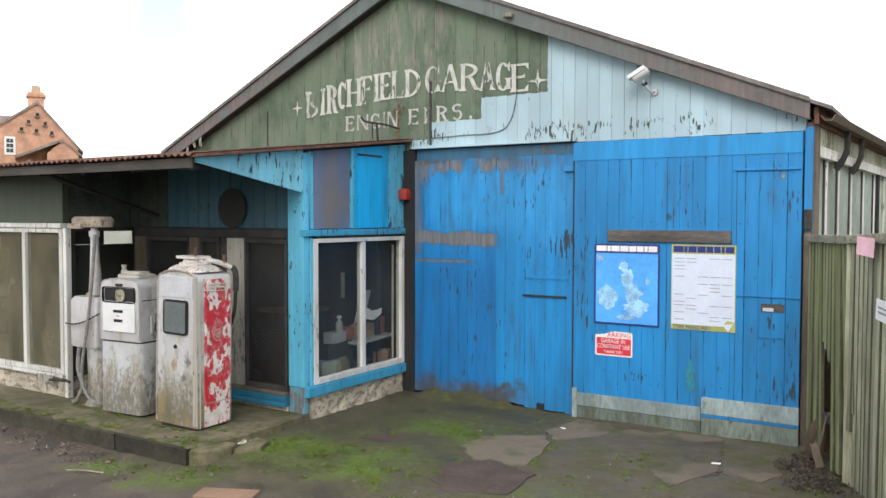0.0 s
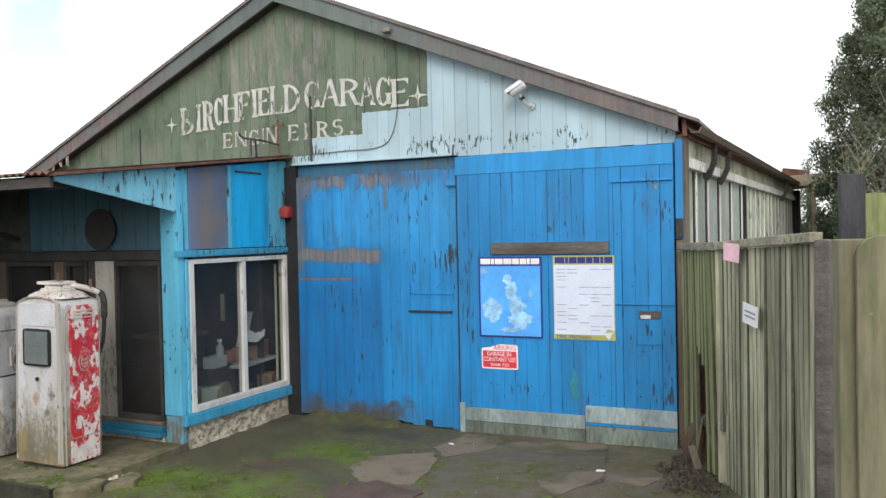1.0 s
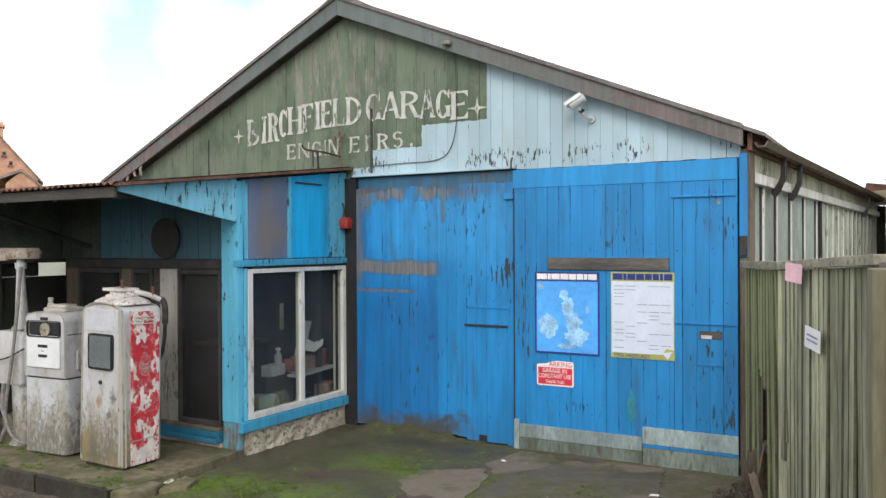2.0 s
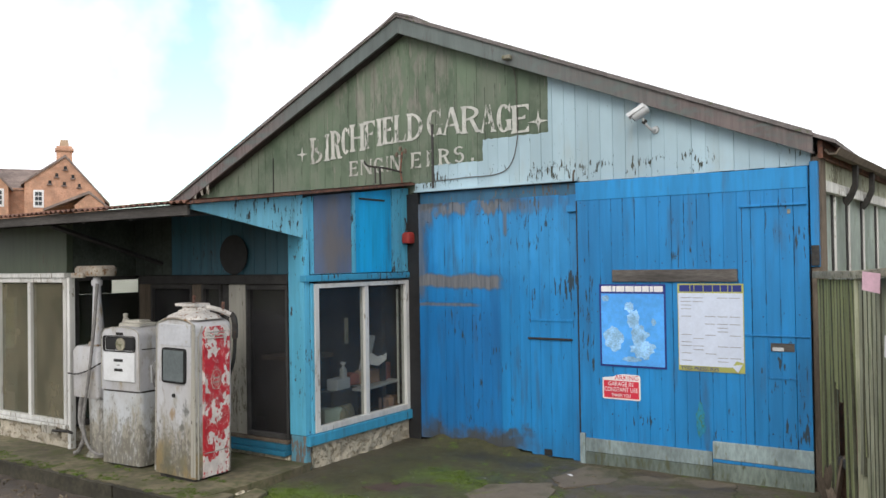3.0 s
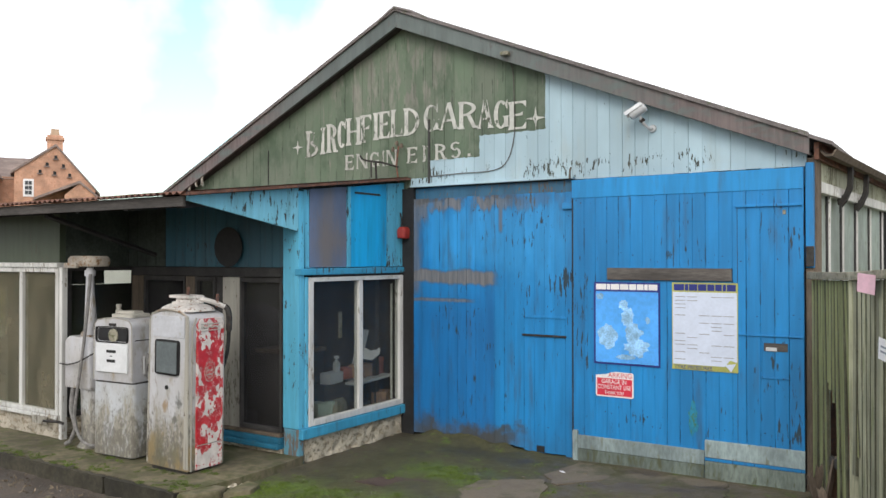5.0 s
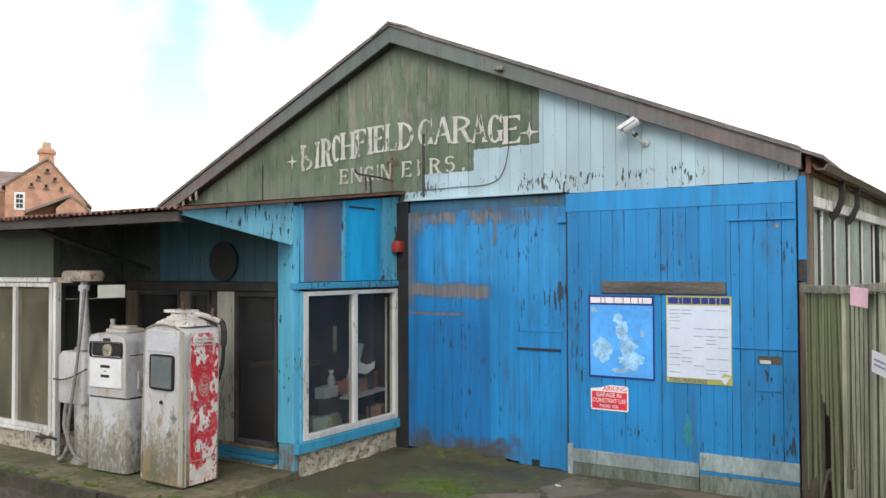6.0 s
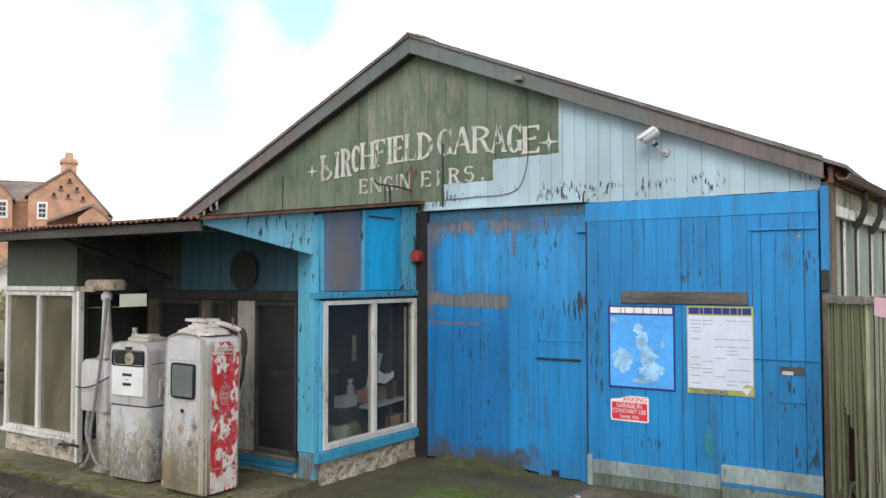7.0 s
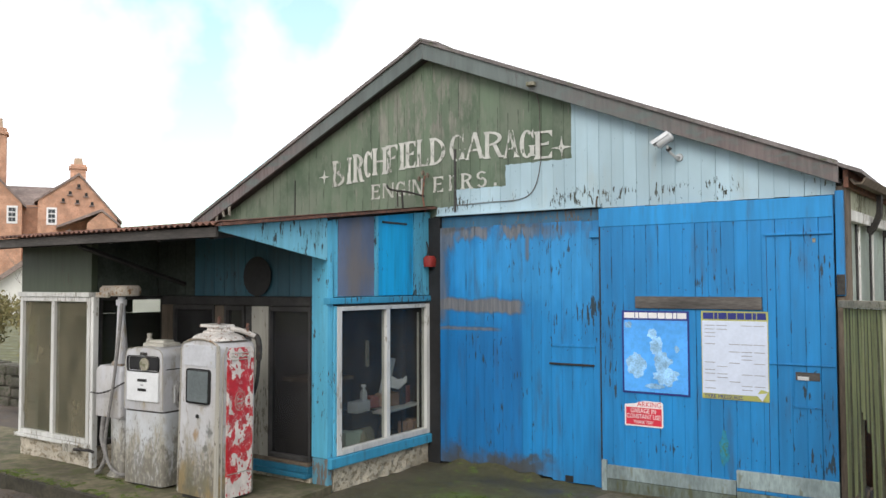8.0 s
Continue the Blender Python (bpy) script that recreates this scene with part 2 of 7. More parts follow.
def door_boost(k):
    """Where the doors have lost most paint: round the wicket, over the posters, by the edges."""
    spots = ((1.27, 1.76, 1.36, 1.64, 0.05), (1.32, 1.80, 0.12, 0.62, 0.07), (1.30, 1.8, 0.62, 1.06, 0.03), (1.70, 1.84, 1.5, 2.3, 0.05), (2.35, 3.2, 1.78, 2.2, 0.01),
             (1.86, 2.02, 0.25, 1.7, 0.05), (3.45, 3.8, 0.30, 1.0, 0.05), (3.70, 3.8, 1.2, 2.2, 0.08), (2.2, 3.0, 0.22, 0.5, 0.03))
    out = None
    for x0, x1, z0, z1, v in spots:
        m = k.times(k.within("X", x0, x1, 0.04), k.within("Z", z0, z1, 0.07), v)
        out = m if out is None else k.math("ADD", out, m)
    return out


def door_tones(k, base):
    """The sliding door is a deeper blue low on one half, and paler on its upper boards."""
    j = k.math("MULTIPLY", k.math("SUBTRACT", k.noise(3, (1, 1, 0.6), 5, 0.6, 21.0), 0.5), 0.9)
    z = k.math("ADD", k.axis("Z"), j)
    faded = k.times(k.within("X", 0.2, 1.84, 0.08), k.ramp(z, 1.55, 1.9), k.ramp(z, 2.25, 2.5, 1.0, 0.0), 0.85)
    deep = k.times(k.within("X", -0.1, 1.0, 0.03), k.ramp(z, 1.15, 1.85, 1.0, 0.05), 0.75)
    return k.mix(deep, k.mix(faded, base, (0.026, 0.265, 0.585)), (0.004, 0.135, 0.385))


def left_door_wear(k):
    w = k.math("MULTIPLY", k.math("SUBTRACT", k.noise(5, (1, 1, 0.5), 5), 0.5), 0.16)
    w2 = k.math("MULTIPLY", k.math("SUBTRACT", k.noise(11, (1, 1, 0.3), 5, 0.6, 2.0), 0.5), 0.3)
    door = k.ramp(k.axis("X"), 1.83, 1.84, 1.0, 0.0)
    strip = k.times(k.within("Z", 1.57, 1.70, 0.022, w), k.within("X", -0.2, 1.02, 0.06, w2), 0.95)
    thin = k.times(k.within("Z", 1.385, 1.42, 0.012, k.math("MULTIPLY", w, 0.2)), k.within("X", -0.2, 0.75, 0.1, w2), 0.8)
    drip = k.math("MULTIPLY", k.math("SUBTRACT", k.noise(13, (1, 1, 0.05), 6, 0.65, 4.0), 0.5), 0.30)
    top = k.times(k.within("Z", 2.31, 2.44, 0.03, drip), k.ramp(k.noise(7, (1, 1, 0.3), 5, 0.6, 8.0), 0.33, 0.52), k.ramp(k.axis("X"), 0.9, 1.5, 0.92, 0.4))
    corner = k.times(k.ramp(k.math("ADD", k.axis("Z"), w2), 2.12, 2.26), k.ramp(k.math("ADD", k.axis("X"), w2), 0.16, 0.3, 1.0, 0.0), 0.8)
    edge = k.times(k.within("Z", 1.48, 2.40, 0.08, w2), k.ramp(k.math("ADD", k.axis("X"), k.math("MULTIPLY", w2, 0.35)), 0.07, 0.17, 0.75, 0.0))
    run = k.times(k.within("Z", 2.10, 2.38, 0.03, w), k.within("X", 1.045, 1.085, 0.012, k.math("MULTIPLY", w2, 0.12)), 0.8)
    foot = k.times(k.ramp(k.math("ADD", k.axis("Z"), k.math("MULTIPLY", w2, 1.3)), 0.02, 0.26, 0.5, 0.0), k.ramp(k.axis("X"), 1.0, 1.5, 1.0, 0.3))
    return k.times(door, k.most(strip, thin, top, corner, edge, run, foot))


def splashed_mud(k):
    """Dried mud thrown up in ragged patches on one door's foot, and dark smudges at its head."""
    n = k.math("MULTIPLY", k.math("SUBTRACT", k.noise(4.5, (1, 1, 0.9), 6, 0.62, 3.0), 0.5), 0.75)
    z = k.math("ADD", k.axis("Z"), n)
    low = k.times(k.ramp(z, 0.10, 0.22, 0.85, 0.0), k.within("X", 0.05, 1.25, 0.2, n))
    high = k.times(k.ramp(z, 2.34, 2.46, 0.0, 0.6), k.within("X", 0.0, 1.3, 0.3, n))
    seam = k.times(k.ramp(k.noise(8, (1.5, 1, 0.25), 6, 0.62, 6.0), 0.60, 0.76, 0, 0.3), k.ramp(k.axis("X"), 1.80, 1.86, 1.0, 0.25))
    return k.most(low, high, seam)


def gable_paint():
    """Dark green lettering ground with a newer pale blue coat below and beside it."""
    k = Mat("gable_paint", 0.7)
    j = k.math("MULTIPLY", k.math("SUBTRACT", k.noise(14, (1, 1, 1), 4), 0.5), 0.05)
    x, z = k.math("ADD", k.axis("X"), k.math("MULTIPLY", j, 0.5)), k.math("ADD", k.axis("Z"), j)
    over = lambda v, t: k.math("GREATER_THAN", v, t)
    under = lambda v, t: k.math("LESS_THAN", v, t)
    pale = k.most(over(x, 1.535), k.times(over(x, 0.81), under(z, 3.045)), k.times(over(x, 0.22), under(z, 2.835)), k.times(over(x, -0.02), under(z, 2.655)))
    broad, fine = k.noise(1.1, (1, 1, 0.5), 5), k.noise(24, (1, 1, 0.12), 6, 0.6)
    green = k.shade((0.105, 0.146, 0.096), 0.25, broad)
    green = k.shade(green, 0.10, k.random())
    green = k.mix(k.ramp(k.noise(3.2, (1, 1, 0.6), 6, 0.66, 6.0), 0.42, 0.66, 0, 0.75), green, (0.155, 0.180, 0.135))
    green = k.mix(k.ramp(k.noise(3.4, (1, 1, 0.55), 6, 0.68, 16.0), 0.50, 0.68, 0, 0.75), green, (0.058, 0.095, 0.055))
    bare = k.times(k.within("X", -1.15, 0.45, 0.35), k.within("Z", 3.38, 4.05, 0.16), k.ramp(k.noise(7, (1.5, 1, 0.4), 6, 0.68, 2.0), 0.46, 0.62), 0.75)
    green = k.mix(bare, green, k.shade((0.225, 0.215, 0.185), 0.25, fine))
    green = k.mix(k.ramp(fine, 0.63, 0.68, 0, 0.7), green, (0.19, 0.195, 0.155))
    green = k.mix(k.times(open_seams(k, -3.76, 0.118, 0.06, 0.53, 5.0), 0.6), green, (0.014, 0.018, 0.012))
    blue = k.shade((0.385, 0.52, 0.585), 0.14, broad)
    blue = k.shade(blue, 0.04, k.random())
    low = k.math("SUBTRACT", k.times(k.within("Z", 2.58, 2.76, 0.07), k.ramp(k.noise(2.2, (1, 1, 1), 3, 0.5, 14.0), 0.36, 0.54), 0.15), 0.035)
    flake = k.ramp(k.math("ADD", k.noise(48, (1, 1, 0.26), 5, 0.62, 3.0), low), 0.655, 0.675)
    blue = k.mix(flake, blue, (0.035, 0.042, 0.03))
    blue = k.mix(k.ramp(k.noise(3, (1.5, 1, 0.35), 5, 0.6, 1.0), 0.50, 0.8, 0, 0.5), blue, (0.36, 0.37, 0.32))
    return k.done(k.mix(pale, green, blue), fine, 0.3, 0.003)


def barge_weather(k):
    """The barge boards have lost their paint towards both eaves and keep it near the ridge."""
    j = k.math("MULTIPLY", k.noise(2.0, (1, 1, 1), 4), 2.0)
    right = k.ramp(k.math("ADD", k.axis("X"), j), 1.2, 4.2)
    left = k.ramp(k.math("ADD", k.axis("X"), j), -1.6, 0.4, 1.0, 0.0)
    return k.times(k.most(right, left), k.ramp(k.noise(8, (0.4, 1, 1), 5, 0.6, 2.0), 0.3, 0.55))


def lettering(name, colour, level):
    """Sign writer's paint, flaked so that the boards show through."""
    k = Mat(name, 0.75)
    worn = k.ramp(k.math("ADD", k.noise(16, (1.3, 1, 0.35), 6, 0.65), k.math("MULTIPLY", k.noise(2.3, (1, 1, 1), 2, 0.5, 5.0), 0.25)), level, level + 0.05)
    k.set(k.bsdf.inputs["Base Color"], k.shade(colour, 0.15, k.noise(8)))
    k.set(k.bsdf.inputs["Alpha"], k.math("SUBTRACT", 1.0, worn))
    return k.m


def pump_paint(name, rust, chip, base=(0.51, 0.51, 0.53), blots=()):
    """White stove enamel gone dull, with washed-down grime and rust on the lower casing."""
    k = Mat(name, 0.45)
    col = k.shade(base, 0.10, k.noise(3))
    col = k.mix(k.ramp(k.noise(4, (1, 1, 0.35), 5, 0.6, 2.0), 0.40, 0.70, 0, 0.75), col, (0.37, 0.34, 0.30))
    col = k.mix(k.ramp(k.noise(20, (1, 1, 0.5), 6, 0.7, 13.0), 0.60, 0.70, 0, 0.7), col, (0.20, 0.15, 0.10))
    low = k.ramp(k.axis("Z"), 0.05, 0.85, 0.24, -0.03)
    k1 = k.math("ADD", k.noise(9, (1, 1, 0.4), 6, 0.66, 4.0), low)
    col = k.mix(k.ramp(k1, chip - 0.08, chip + 0.14, 0, 0.8), col, (0.27, 0.24, 0.175))
    fine = k.noise(34, (1, 1, 0.45), 6, 0.7, 6.0)
    col = k.mix(k.ramp(k.math("ADD", fine, k.math("MULTIPLY", low, 0.8)), 0.565, 0.70, 0, 0.75), col, (0.13, 0.12, 0.10))
    col = k.mix(k.ramp(k.math("ADD", k.noise(5, (1, 1, 0.7), 5, 0.6, 9.0), k.math("MULTIPLY", low, 0.5)), rust, rust + 0.14, 0, 0.75), col, (0.30, 0.22, 0.10))
    for px, pz, size, tone in blots:
        far = k.math("ADD", k.math("ABSOLUTE", k.math("SUBTRACT", k.axis("X"), px)), k.math("MULTIPLY", k.math("ABSOLUTE", k.math("SUBTRACT", k.axis("Z"), pz)), 0.55))
        far = k.math("ADD", far, k.math("MULTIPLY", k.math("SUBTRACT", k.noise(26, (1, 1, 0.7), 5, 0.65, px * 9), 0.5), size * 2.2))
        col = k.mix(k.ramp(far, size * 0.2, size, 0.8, 0.0), col, tone)
    return k.done(col, k1, 0.2, 0.002)


def red_peel():
    """Red enamel that has come off in lumps to a chalky white, ringed by thin pale lines."""
    k = Mat("peeling_red_enamel", 0.45)
    big = k.noise(8.5, (1, 1, 0.85), 5, 0.58)
    fine = k.noise(30, (1, 1, 0.7), 5, 0.68, 2.0)
    n = k.math("MULTIPLY_ADD", fine, 0.34, big)
    red = k.shade((0.47, 0.022, 0.032), 0.2, k.noise(12))
    white = k.shade((0.64, 0.59, 0.55), 0.14, k.noise(9, (1, 1, 1), 4, 0.5, 7.0))
    white = k.mix(k.ramp(k.noise(26, (1, 1, 0.5), 5, 0.65, 5.0), 0.58, 0.70, 0, 0.6), white, (0.30, 0.25, 0.20))
    f = k.ramp(n, 0.690, 0.700)
    line = k.times(k.ramp(k.math("ABSOLUTE", k.math("SUBTRACT", n, 0.635)), 0.004, 0.010, 0.8, 0.0), k.ramp(fine, 0.45, 0.55))
    foot = k.times(k.ramp(k.math("MULTIPLY_ADD", big, 0.5, k.axis("Z")), 0.38, 0.46, 1.0, 0.0), k.ramp(fine, 0.40, 0.48))
    red = k.mix(k.ramp(n, 0.655, 0.690, 0, 0.45), red, (0.50, 0.15, 0.14))
    return k.done(k.mix(k.most(f, line, foot), red, white), f, 0.4, 0.003)


def ground_mix():
    """Wet tarmac and worn concrete with moss and mud."""
    k = Mat("yard_ground", 0.8)
    x, y = k.axis("X"), k.axis("Y")
    big, mid = k.noise(0.7, (1, 1, 1), 5), k.noise(2.6, (1, 1, 1), 7, 0.66, 3.0)
    small, grit = k.noise(14, (1, 1, 1), 6, 0.7, 5.0), k.noise(85, (1, 1, 1), 4, 0.7)
    tar = k.shade((0.080, 0.063, 0.050), 0.45, mid)
    silt = k.shade((0.118, 0.094, 0.068), 0.3, mid)
    yard = k.times(k.ramp(y, -3.9, -2.4), k.ramp(x, -0.6, 0.5))
    dry = k.times(yard, k.ramp(k.math("ADD", k.noise(1.3, (1, 1, 1), 6, 0.6, 9.0), k.ramp(x, 0.8, 2.4, -0.14, 0.08)), 0.40, 0.60))
    col = k.mix(dry, tar, silt)
    col = k.mix(k.ramp(small, 0.55, 0.75, 0, 0.55), col, (0.030, 0.027, 0.022))
    # dull film of algae over most of the yard
    algae = k.times(yard, k.ramp(k.math("ADD", mid, k.ramp(x, 0.6, 3.0, 0.14, -0.02)), 0.38, 0.60, 0, 0.85))
    col = k.mix(algae, col, k.shade((0.060, 0.060, 0.021), 0.35, small))
    wob = k.math("MULTIPLY", k.math("SUBTRACT", mid, 0.5), 0.9)
    near = k.most(k.times(k.within("X", -0.05, 1.45, 0.2, wob), k.within("Y", -2.70, -2.0, 0.2, wob)), k.times(k.within("X", 0.7, 1.7, 0.2, wob), k.within("Y", -1.5, -0.85, 0.2, wob), 0.8),
                  k.times(k.within("X", 2.2, 3.3, 0.3, wob), k.within("Y", -2.9, -2.1, 0.25, wob), 0.6), k.times(k.within("X", -0.9, 0.4, 0.2, wob), k.within("Y", -3.45, -3.05, 0.12, wob), 0.8))
    moss = k.times(near, k.ramp(k.math("MULTIPLY_ADD", small, 0.4, k.noise(2.6, (1, 1, 1), 6, 0.6, 6.0)), 0.50, 0.84))
    speck = k.times(yard, k.ramp(k.math("MULTIPLY_ADD", mid, 0.5, k.noise(9, (1, 1, 1), 5, 0.65, 12.0)), 0.86, 0.94, 0, 0.8))
    col = k.mix(k.most(moss, speck), col, k.shade((0.088, 0.135, 0.016), 0.4, k.noise(50, (1, 1, 1), 3)))
    col = k.shade(col, 0.35, grit)
    col = k.mix(k.ramp(k.noise(120, (1, 1, 1), 2, 0.5, 8.0), 0.72, 0.76, 0, 0.7), col, (0.26, 0.24, 0.21))
    far = k.ramp(k.math("ADD", y, k.math("MULTIPLY", big, 1.0)), -13.5, -12.5, 1.0, 0.0)
    far = k.most(far, k.ramp(y, 0.8, 1.4))
    col = k.mix(far, col, k.shade((0.11, 0.11, 0.045), 0.3, k.noise(2, (1, 1, 1), 5)))
    bumpy = k.math("ADD", k.math("MULTIPLY", grit, 0.6), k.math("MULTIPLY_ADD", moss, 0.8, small))
    return k.done(col, bumpy, 0.6, 0.012, k.ramp(mid, 0.35, 0.6, 0.55, 0.9))


def crumbled(name, face, core):
    """Lime render that has broken away in flakes to a brown gritty core."""
    k = Mat(name, 0.92)
    grit = k.noise(60, (1, 1, 1), 5, 0.7)
    lump = k.noise(17, (1, 1, 1.3), 6, 0.7, 3.0)
    top = k.shade(k.shade(face, 0.18, k.noise(4, (1, 1, 1), 4, 0.5, 8.0)), 0.16, grit)
    under = k.shade(k.shade(core, 0.35, k.noise(22, (1, 1, 1), 5, 0.6, 6.0)), 0.3, grit)
    lost = k.ramp(lump, 0.50, 0.60)
    col = k.mix(lost, top, under)
    pit = k.ramp(k.noise(30, (1, 1, 0.8), 5, 0.65, 11.0), 0.62, 0.70, 0, 0.7)
    col = k.mix(pit, col, (0.10, 0.085, 0.055))
    h = k.math("ADD", k.math("SUBTRACT", k.math("MULTIPLY", grit, 0.4), k.math("MULTIPLY", lost, 0.7)), k.math("MULTIPLY", pit, -0.6))
    return k.done(col, h, 0.9, 0.012)


def rusty_panel():
    """Faded violet-blue sheet with a rust bloom rising from its lower edge."""
    k = Mat("faded_rusty_panel_paint", 0.65)
    col = k.shade((0.115, 0.15, 0.235), 0.2, k.noise(2.2, (1, 1, 0.5), 5))
    j = k.math("MULTIPLY", k.math("SUBTRACT", k.noise(5, (1, 1, 0.35), 6, 0.62, 4.0), 0.5), 0.9)
    away = k.math("ADD", k.math("ADD", k.math("ABSOLUTE", k.math("MULTIPLY", k.math("ADD", k.axis("Y"), 1.22), 1.5)), k.math("MULTIPLY", k.math("ABSOLUTE", k.math("SUBTRACT", k.axis("Z"), 1.98)), 0.8)), j)
    col = k.mix(k.ramp(away, 0.05, 0.55, 0.7, 0.0), col, (0.185, 0.150, 0.120))
    col = k.mix(k.ramp(k.noise(40, (1, 1, 0.2), 5, 0.65, 8.0), 0.60, 0.70, 0, 0.5), col, (0.16, 0.10, 0.06))
    return k.done(col, k.noise(30), 0.12, 0.002)


M_DOOR = painted_wood("door_blue_paint", (0.008, 0.20, 0.485), bare=(0.165, 0.158, 0.155), wear=0.668, fade=0.14, patches=left_door_wear, mud=splashed_mud, chip=(0.03, 0.055, 0.075), boost=door_boost, seams=door_seams, coat=door_tones, grain=0.15, tone=0.08)
M_TRIM = painted_wood("sky_blue_paint", (0.10, 0.42, 0.61), bare=(0.05, 0.06, 0.06), wear=0.612)
# trim blue made paler so the end board looks sunlit
M_VALANCE = painted_wood("sunlit_sky_blue_paint", (0.17, 0.47, 0.61), bare=(0.04, 0.05, 0.05), wear=0.60)
M_RAILBLUE = painted_wood("smooth_rail_blue_paint", (0.010, 0.225, 0.52), bare=(0.05, 0.09, 0.12), wear=0.70, fade=0.10)
# weathered blue, with the shade under the gable overhang put into the colour
M_HEADRAIL = painted_wood("shaded_weathered_rail_paint", (0.03, 0.12, 0.21), bare=(0.10, 0.10, 0.10), wear=0.60)
M_BELT = painted_wood("worn_mid_blue_paint", (0.045, 0.29, 0.47), bare=(0.06, 0.07, 0.07), wear=0.61)
M_ROTTEN = painted_wood("rotten_post_paint", (0.10, 0.26, 0.34), bare=(0.15, 0.135, 0.12), wear=0.44, rough=0.85)
M_PANEL = painted_wood("bright_blue_panel_paint", (0.006, 0.36, 0.70), bare=(0.03, 0.12, 0.22), wear=0.72, fade=0.06)
M_SLATE = rusty_panel()
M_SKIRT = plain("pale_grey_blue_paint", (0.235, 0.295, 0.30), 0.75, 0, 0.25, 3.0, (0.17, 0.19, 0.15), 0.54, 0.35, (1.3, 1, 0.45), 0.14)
# lower kick planks: the pale paint in a darker, greener tone
M_SKIRTGREEN = plain("greener_pale_paint", (0.135, 0.165, 0.145), 0.8, 0, 0.3, 3.0, (0.08, 0.09, 0.05), 0.50, 0.4, (1.3, 1, 0.4), 0.16)
M_GABLE = gable_paint()
M_BARGE = painted_wood("barge_board_paint", (0.105, 0.128, 0.122), bare=(0.150, 0.122, 0.118), wear=0.60, patches=barge_weather, chip=(0.12, 0.125, 0.12))
M_WHITE = painted_wood("white_frame_paint", (0.62, 0.615, 0.59), bare=(0.30, 0.27, 0.22), wear=0.63, dirt=(0.25, 0.24, 0.19))
M_CREAM = painted_wood("old_cream_paint", (0.38, 0.36, 0.31), bare=(0.15, 0.13, 0.1), wear=0.60)
M_EAVES = painted_wood("greenish_cream_paint", (0.36, 0.37, 0.27), bare=(0.13, 0.12, 0.08), wear=0.56, dirt=(0.10, 0.11, 0.06), fade=0.3)
M_SILL = painted_wood("deep_sky_blue_paint", (0.022, 0.165, 0.275), bare=(0.05, 0.06, 0.06), wear=0.64)
M_GREEN = painted_wood("olive_green_paint", (0.058, 0.074, 0.046), bare=(0.10, 0.09, 0.07), wear=0.66)
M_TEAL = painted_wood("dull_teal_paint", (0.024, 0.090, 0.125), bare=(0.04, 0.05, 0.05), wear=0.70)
# green darkened to hold the deep shade at the canopy's inner end
M_GREENDARK = plain("shaded_green_boards", (0.045, 0.056, 0.046), 0.85, 0, 0.3, 4.0)
M_BROWN = plain("brown_timber", (0.115, 0.088, 0.064), 0.8, 0, 0.3, 8.0, stretch=(1, 1, 0.15))
M_GREYWOOD = plain("weathered_plank", (0.115, 0.10, 0.088), 0.85, 0, 0.3, 9.0, stretch=(0.15, 1, 1))
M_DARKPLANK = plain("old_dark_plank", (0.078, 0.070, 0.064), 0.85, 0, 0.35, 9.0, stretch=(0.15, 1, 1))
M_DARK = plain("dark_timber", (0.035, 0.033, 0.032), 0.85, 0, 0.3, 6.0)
M_WALLSTONE = plain("mossy_dark_stone", (0.085, 0.075, 0.06), 0.9, 0, 0.35, 5.0, (0.05, 0.055, 0.03), 0.5, 0.9)
M_EARTH = plain("damp_earth", (0.035, 0.032, 0.02), 0.9, 0, 0.3, 9.0)
# near-black that paints in the shade of narrow recesses
M_RECESSBLACK = plain("recess_black", (0.011, 0.011, 0.012), 0.8, 0, 0.3, 9.0)
M_SLEEPER = plain("weathered_tarred_sleeper", (0.05, 0.05, 0.058), 0.85, 0, 0.25, 5.0, stretch=(1, 1, 0.2))
# one dark tone for the room and crates behind the glass
M_INNERDARK = plain("dark_inner_surface", (0.055, 0.05, 0.045), 0.9, 0, 0.25, 3.0)
M_IRON = plain("dark_iron", (0.04, 0.038, 0.036), 0.6, 0.5, 0.3, 20.0, (0.12, 0.06, 0.03), 0.6)
M_GREYIRON = plain("dull_grey_iron", (0.15, 0.145, 0.14), 0.6, 0.3, 0.25, 20.0)
M_RUST = plain("rusty_sheet", (0.16, 0.075, 0.05), 0.8, 0.1, 0.35, 6.0, (0.07, 0.05, 0.05), 0.55)
M_ROOF = plain("weathered_roof_sheet", (0.17, 0.15, 0.145), 0.85, 0, 0.25, 4.0, (0.10, 0.11, 0.07), 0.58)
M_STONE = crumbled("rendered_plinth", (0.54, 0.48, 0.37), (0.33, 0.28, 0.20))
M_WASH = crumbled("old_whitewash", (0.48, 0.43, 0.35), (0.30, 0.25, 0.18))
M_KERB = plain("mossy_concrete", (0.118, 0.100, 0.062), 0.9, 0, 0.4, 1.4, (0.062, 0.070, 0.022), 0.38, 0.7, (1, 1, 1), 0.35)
# kerb stones, darker than the island top, with mossy spots
M_KERBFACE = plain("dark_mossy_kerb_stone", (0.036, 0.032, 0.021), 0.85, 0, 0.35, 3.0, (0.07, 0.07, 0.03), 0.58, 0.7, (1, 1, 1), 0.2)
